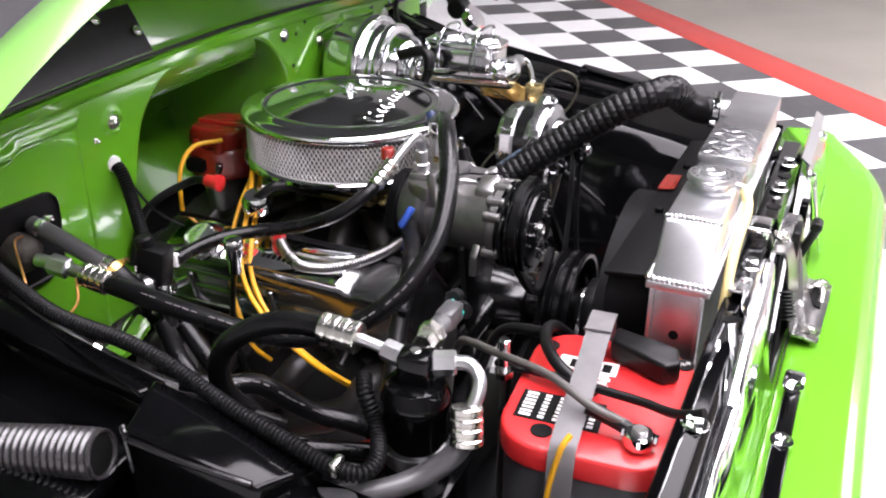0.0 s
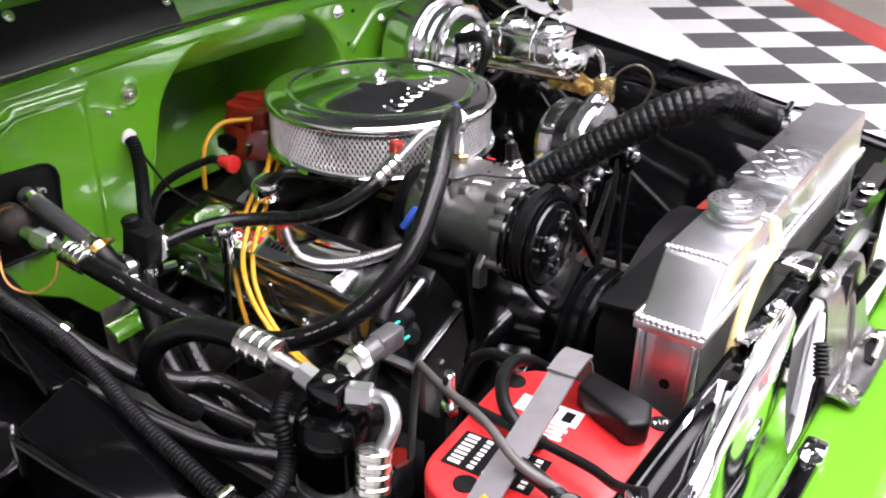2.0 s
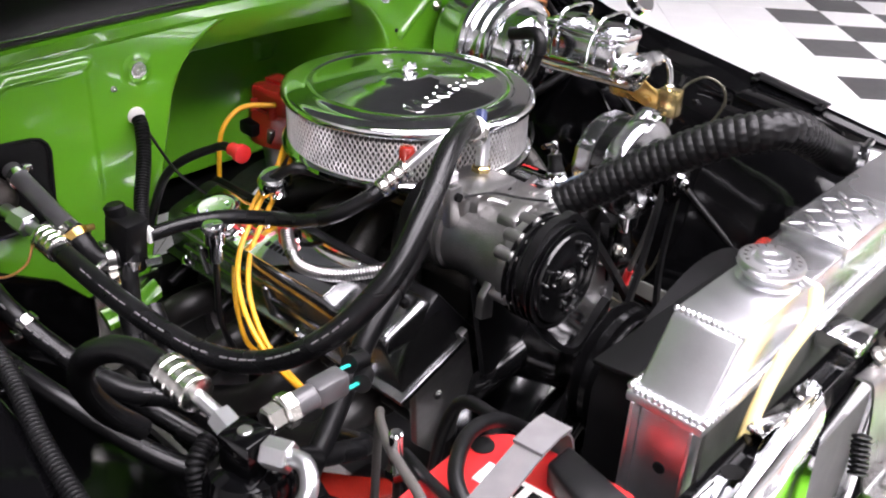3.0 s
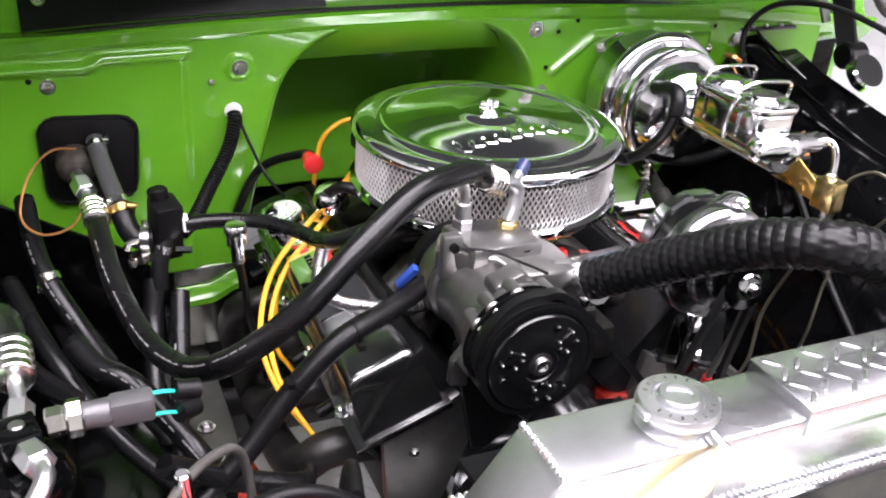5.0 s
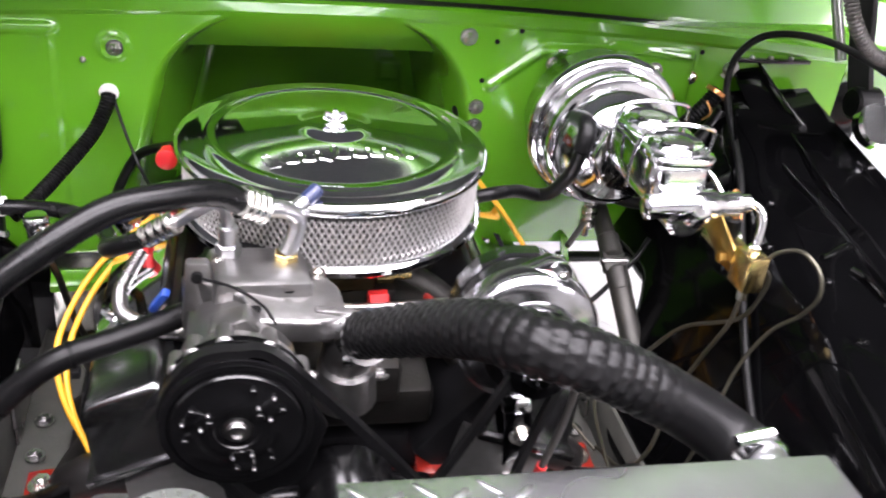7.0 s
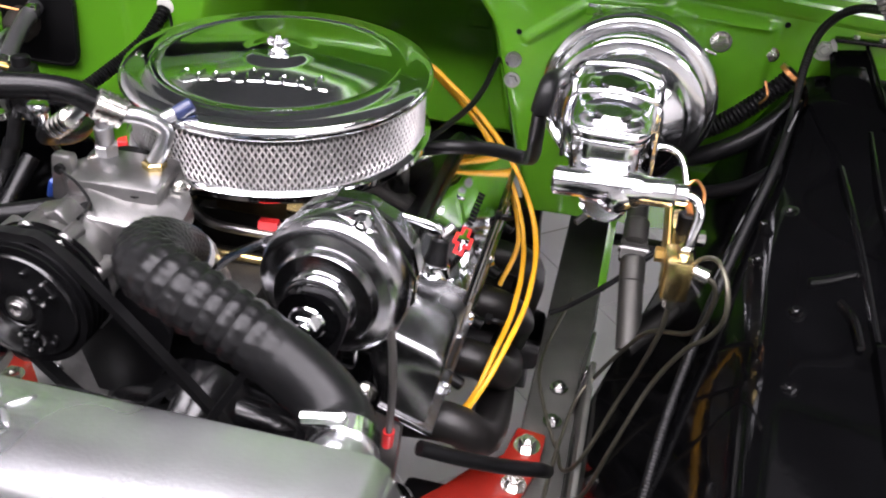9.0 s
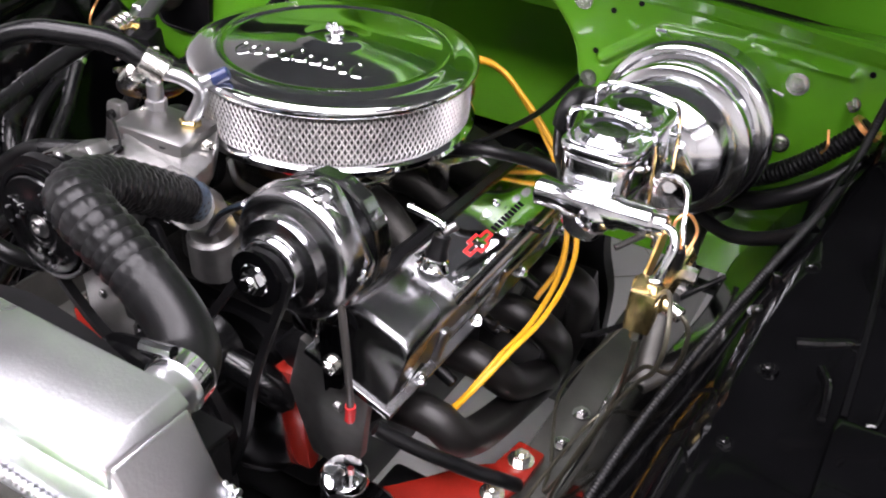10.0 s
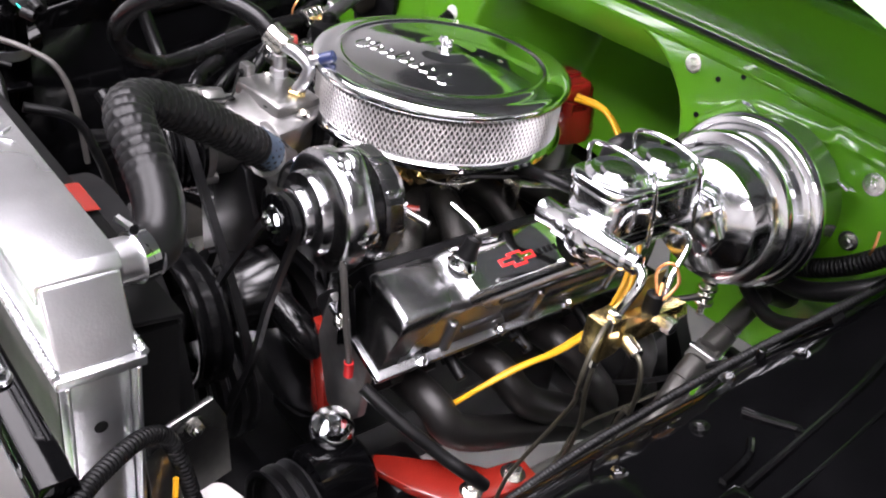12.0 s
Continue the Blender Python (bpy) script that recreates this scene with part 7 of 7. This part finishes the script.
part("copper_loop", tube([(0.479, -0.088, 0.94), (0.47, -0.085, 0.962), (0.480, -0.075, 0.972), (0.492, -0.075, 0.955), (0.486, -0.09, 0.935), (0.478, -0.082, 0.95)], 0.0018, 6), COPPER, bv)
solo("brake_line", tube([(0.385, -0.06, 0.548), (0.36, 0.0, 0.56), (0.345, 0.05, 0.575), (0.35, 0.12, 0.58), (0.37, 0.2, 0.6)], 0.0027, 8), LINE, "steel brake line along the frame rail", "brake line")
solo("brake_line", tube([(0.425, 0.04, 0.60), (0.40, 0.0, 0.575), (0.385, -0.12, 0.56), (0.38, -0.25, 0.55), (0.37, -0.4, 0.545)], 0.0027, 8), LINE, "steel brake line along the frame rail", "brake line")

hose("vacuum_hose", [(0.306, 0.004, 0.985), (0.303, 0.02, 0.945), (0.298, 0.060, 0.900), (0.285, 0.078, 0.886), (0.250, 0.060, 0.900), (0.205, 0.028, 0.912), (0.15, 0.035, 0.895), (0.08, 0.07, 0.87)], 0.0088, "black rubber vacuum hose to the brake booster", RUBBER)
sc = thing("steering_shaft", "steel steering shaft with a universal joint", "steering shaft", (0.40, 0.1, 0.6))
part("shaft", cyl((0.436, 0.262, 0.815), (0.441, 0.150, 0.757), 0.0145, bev=0.002), STEELSHAFT, sc)
part("joint", [cyl((0.441, 0.172, 0.770), (0.442, 0.138, 0.750), 0.017, bev=0.004), cyl((0.443, 0.122, 0.742), (0.446, 0.090, 0.718), 0.017, bev=0.004), box((0.4415, 0.130, 0.746), (0.036, 0.034, 0.014), 0.003, (32, 0, 0))], STEELSHAFT, sc, "dark universal joint")
part("joint_pin", cyl((0.421, 0.130, 0.748), (0.462, 0.130, 0.748), 0.006, bev=0.001), STEEL, sc)
part("lower_shaft", cyl((0.445, 0.095, 0.722), (0.456, 0.030, 0.655), 0.0165, bev=0.002), STEELSHAFT, sc)
part("column_seal", lathe((0.436, 0.262, 0.815), (0.438, 0.20, 0.785), [(0.040, 0), (0.038, 0.008), (0.022, 0.016), (0.017, 0.024)], 28), RUBBER, sc)
part("clutch_rod", cyl((0.360, 0.122, 0.780), (0.402, 0.165, 0.805), 0.0045), STEELSHAFT, sc)

hose("sway_hose", [(0.25, -0.272, 0.716), (0.30, -0.245, 0.685), (0.345, -0.215, 0.656), (0.372, -0.195, 0.640), (0.382, -0.17, 0.615)], 0.0085, "black rubber hose above the red engine mount", RUBBER)
hose("clutch_hose", [(0.50, 0.15, 0.775), (0.47, 0.122, 0.755), (0.42, 0.112, 0.70), (0.369, 0.104, 0.655), (0.345, 0.10, 0.64)], 0.004, "thin black rubber line beside the steering shaft", RUBBER)
rs = thing("linkage_stud", "zinc linkage stud with stacked washers", "linkage", (0.402, 0.165, 0.79))
for k in range(4):
    part("washer", cyl((0.400, 0.163, 0.792 + k * 0.011), (0.400, 0.163, 0.797 + k * 0.011), 0.013 - 0.002 * (k % 2), bev=0.001), ZINC, rs)
part("stud", cyl((0.400, 0.163, 0.775), (0.400, 0.163, 0.845), 0.005), ZINC, rs)

# ---- looms over the driver side ----
hose("fender_loom", [(0.452, -0.50, 0.62), (0.470, -0.36, 0.672), (0.492, -0.21, 0.755), (0.520, -0.10, 0.818), (0.552, 0.00, 0.875), (0.580, 0.085, 0.918), (0.598, 0.165, 0.950), (0.606, 0.225, 0.995), (0.616, 0.232, 1.045), (0.645, 0.205, 1.083), (0.700, 0.150, 1.092), (0.760, 0.09, 1.070), (0.80, 0.04, 1.04)], 0.0052, "black corrugated wire loom along the inner fender", RUBBER, rib=(0.004, 0.0006), seg=12)
hose("firewall_loom", [(0.46, 0.235, 0.865), (0.495, 0.228, 0.885), (0.535, 0.225, 0.915), (0.575, 0.228, 0.955), (0.600, 0.232, 0.985)], 0.012, "black corrugated wire loom on the green firewall", PLASTIC, rib=(0.006, 0.002), seg=12)
hose("firewall_loom", [(0.44, 0.225, 0.845), (0.50, 0.205, 0.862), (0.555, 0.205, 0.895), (0.595, 0.220, 0.930), (0.61, 0.225, 0.955)], 0.0125, "black taped wire loom on the green firewall", RUBBER)
hose("firewall_loom", [(0.43, 0.20, 0.825), (0.49, 0.16, 0.83), (0.55, 0.12, 0.87), (0.59, 0.10, 0.915)], 0.009, "black taped wire loom on the green firewall", RUBBER)
solo("loom_tie", clamp_band((0.597, 0.231, 0.982), (0.5, 0.1, 0.8), 0.018, 0.006), COPPER, "tan tie round the wire loom", "cable tie")
hose("hood_cable", [(0.62, 0.36, 1.50), (0.602, 0.14, 1.36), (0.600, 0.03, 1.25), (0.609, -0.005, 1.175), (0.648, -0.011, 1.128), (0.70, -0.005, 1.110), (0.76, 0.03, 1.075), (0.81, 0.07, 1.03)], 0.0085, "grey black corrugated cable near the hood hinge", GREYCABLE, rib=(0.005, 0.002), seg=12)
solo("hold_tie", clamp_band((0.274, 0.055, 0.810), (0.1, -0.7, -0.7), 0.009, 0.004), PLASTIC, "black tie round the yellow wires", "cable tie", "cable ties")
solo("hold_tie", clamp_band((0.288, -0.05, 0.725), (0.0, -0.7, -0.7), 0.009, 0.004), PLASTIC, "black tie round the yellow wires", "cable tie", "cable ties")
ff = thing("fender_line", "fine wire hanging between booster and fender", "wire", (0.52, 0.1, 0.8))
part("wire", tube([(0.56, 0.19, 0.985), (0.565, 0.18, 0.97), (0.56, 0.19, 0.955)], 0.0016, 6), COPPER, ff)

# throttle cable and odd brackets behind the filter
th = thing("throttle_cable", "black throttle cable with a zinc bracket", "cable", (0.15, 0.1, 0.86))
part("cable", tube([(0.09, 0.0, 0.862), (0.13, 0.05, 0.872), (0.17, 0.12, 0.885), (0.20, 0.20, 0.90), (0.21, 0.30, 0.92)], 0.0042, 8), RUBBER, th)
part("bracket", [box((0.145, 0.075, 0.868), (0.035, 0.06, 0.004), 0.001, (0, 8, -30)), box((0.135, 0.04, 0.85), (0.03, 0.004, 0.04), 0.001)], ZINC, th)
part("bracket_slot", box((0.147, 0.078, 0.8712), (0.010, 0.034, 0.0012), 0, (0, 8, -30)), LABEL, th)
fl_ = thing("fuel_line", "polished steel fuel line across the front of the carburetor", "fuel line", (0, -0.13, 0.86))
part("line", tube([(0.155, -0.12, 0.85), (0.10, -0.145, 0.862), (0.03, -0.155, 0.866), (-0.03, -0.15, 0.866), (-0.07, -0.12, 0.87)], 0.0055, 10), STEEL, fl_)
part("line", tube([(0.14, -0.15, 0.83), (0.08, -0.17, 0.842), (0.0, -0.175, 0.845), (-0.06, -0.165, 0.84)], 0.005, 10), BRASS, fl_)
part("red_fitting", hexa((0.03, -0.148, 0.872), (0.052, -0.146, 0.872), 0.009), RED, fl_)

# bracket and conduit beside the radiator on the driver side
rb = thing("fan_bracket", "bare steel angle bracket beside the radiator", "bracket", (0.33, -0.55, 0.70))
part("plate", prism([(0.327, -0.575, 0.845), (0.322, -0.505, 0.862), (0.322, -0.492, 0.835), (0.322, -0.485, 0.76), (0.327, -0.565, 0.74)], (0.006, 0, 0), 0.001), STEEL, rb)
part("bolt", bolt((0.329, -0.525, 0.838), (1, 0, 0), 0.008, 0.008), ZINC, rb)
hose("fan_conduit", [(0.41, -0.66, 0.885), (0.385, -0.635, 0.880), (0.350, -0.585, 0.868), (0.335, -0.555, 0.845), (0.340, -0.54, 0.80), (0.35, -0.53, 0.74)], 0.0075, "black corrugated conduit beside the radiator", PLASTIC, rib=(0.005, 0.002), seg=12)
solo("yellow_wire", tube([(0.345, -0.55, 0.80), (0.352, -0.555, 0.77), (0.36, -0.56, 0.73)], 0.0028, 8), YELLOW, "yellow wire beside the radiator", "wire")

ps = thing("steering_pump", "black power steering pump low beside the radiator", "pump", (0.245, -0.36, 0.49))
part("pulley", pulley((0.255, -0.345, 0.548), 0.070, 0.045, 2), SATIN, ps, "black pulley")
part("body", cyl((0.245, -0.345, 0.570), (0.245, -0.26, 0.570), 0.055, bev=0.008, seg=28), BLACKP, ps)
part("bracket", box((0.225, -0.268, 0.53), (0.10, 0.010, 0.10), 0.003), SATIN, ps)
solo("white_tank", prism(rounded(0.292, -0.484, 0.090, 0.088, 0.020, 0.585, radians(14)), (0, 0, 0.070), 0.006, 3), WHITEP, "white plastic tank low behind the radiator", "tank")

# ---- floor tiles, last ----
tile_data = {0: tile_mesh(WHITETILE), 1: tile_mesh(BLACKTILE)}
single, rest = 0, {0: bmesh.new(), 1: bmesh.new()}
cells = []
for iu in range(-24, 9):
    for iv in range(-26, 2):
        p = ORIGIN + TU * (iu + 0.5) * TILE + TV * (iv + 0.5) * TILE
        if p.y > north - 0.3 or p.x < west + 0.3 or p.x > east - 0.3:
            continue
        cells.append((not (p.x > 2.2 and p.x < 7.2 and p.y > -2.2), iu, iv, p))
cells.sort(key=lambda c: (c[0], abs(c[3].x - 4.0) + abs(c[3].y)))
for far, iu, iv, p in cells:
    k = (iu + iv) % 2 if iv > -2 else 0
    if single < 290:
        ob = new("tile", tile_data[k])
        ob.parent = mat_floor
        ob.matrix_basis = Matrix.Translation(p - ORIGIN) @ Matrix.Rotation(TURN, 4, "Z")
        single += 1
    else:
        a, b = TU * TILE * 0.497, TV * TILE * 0.497
        q = [p + a + b, p + a - b, p - a - b, p - a + b]
        rest[k].faces.new([rest[k].verts.new((c.x, c.y, 0.010)) for c in q])
for k, mat, nm in ((0, WHITETILE, "white_tiles"), (1, BLACKTILE, "black_tiles")):
    part(nm, rest[k], mat, mat_floor, kind="stuff")
mid = ORIGIN + TV * (2 * TILE + 0.15)
strip = box((-8 * TILE, 0, 0.005), (34 * TILE, 0.30, 0.012), 0.003)
strip.transform(Matrix.Translation(mid) @ Matrix.Rotation(TURN, 4, "Z"))
part("edge_strip", strip, REDTILE, mat_floor, "sloped red edge strip of the floor mat")
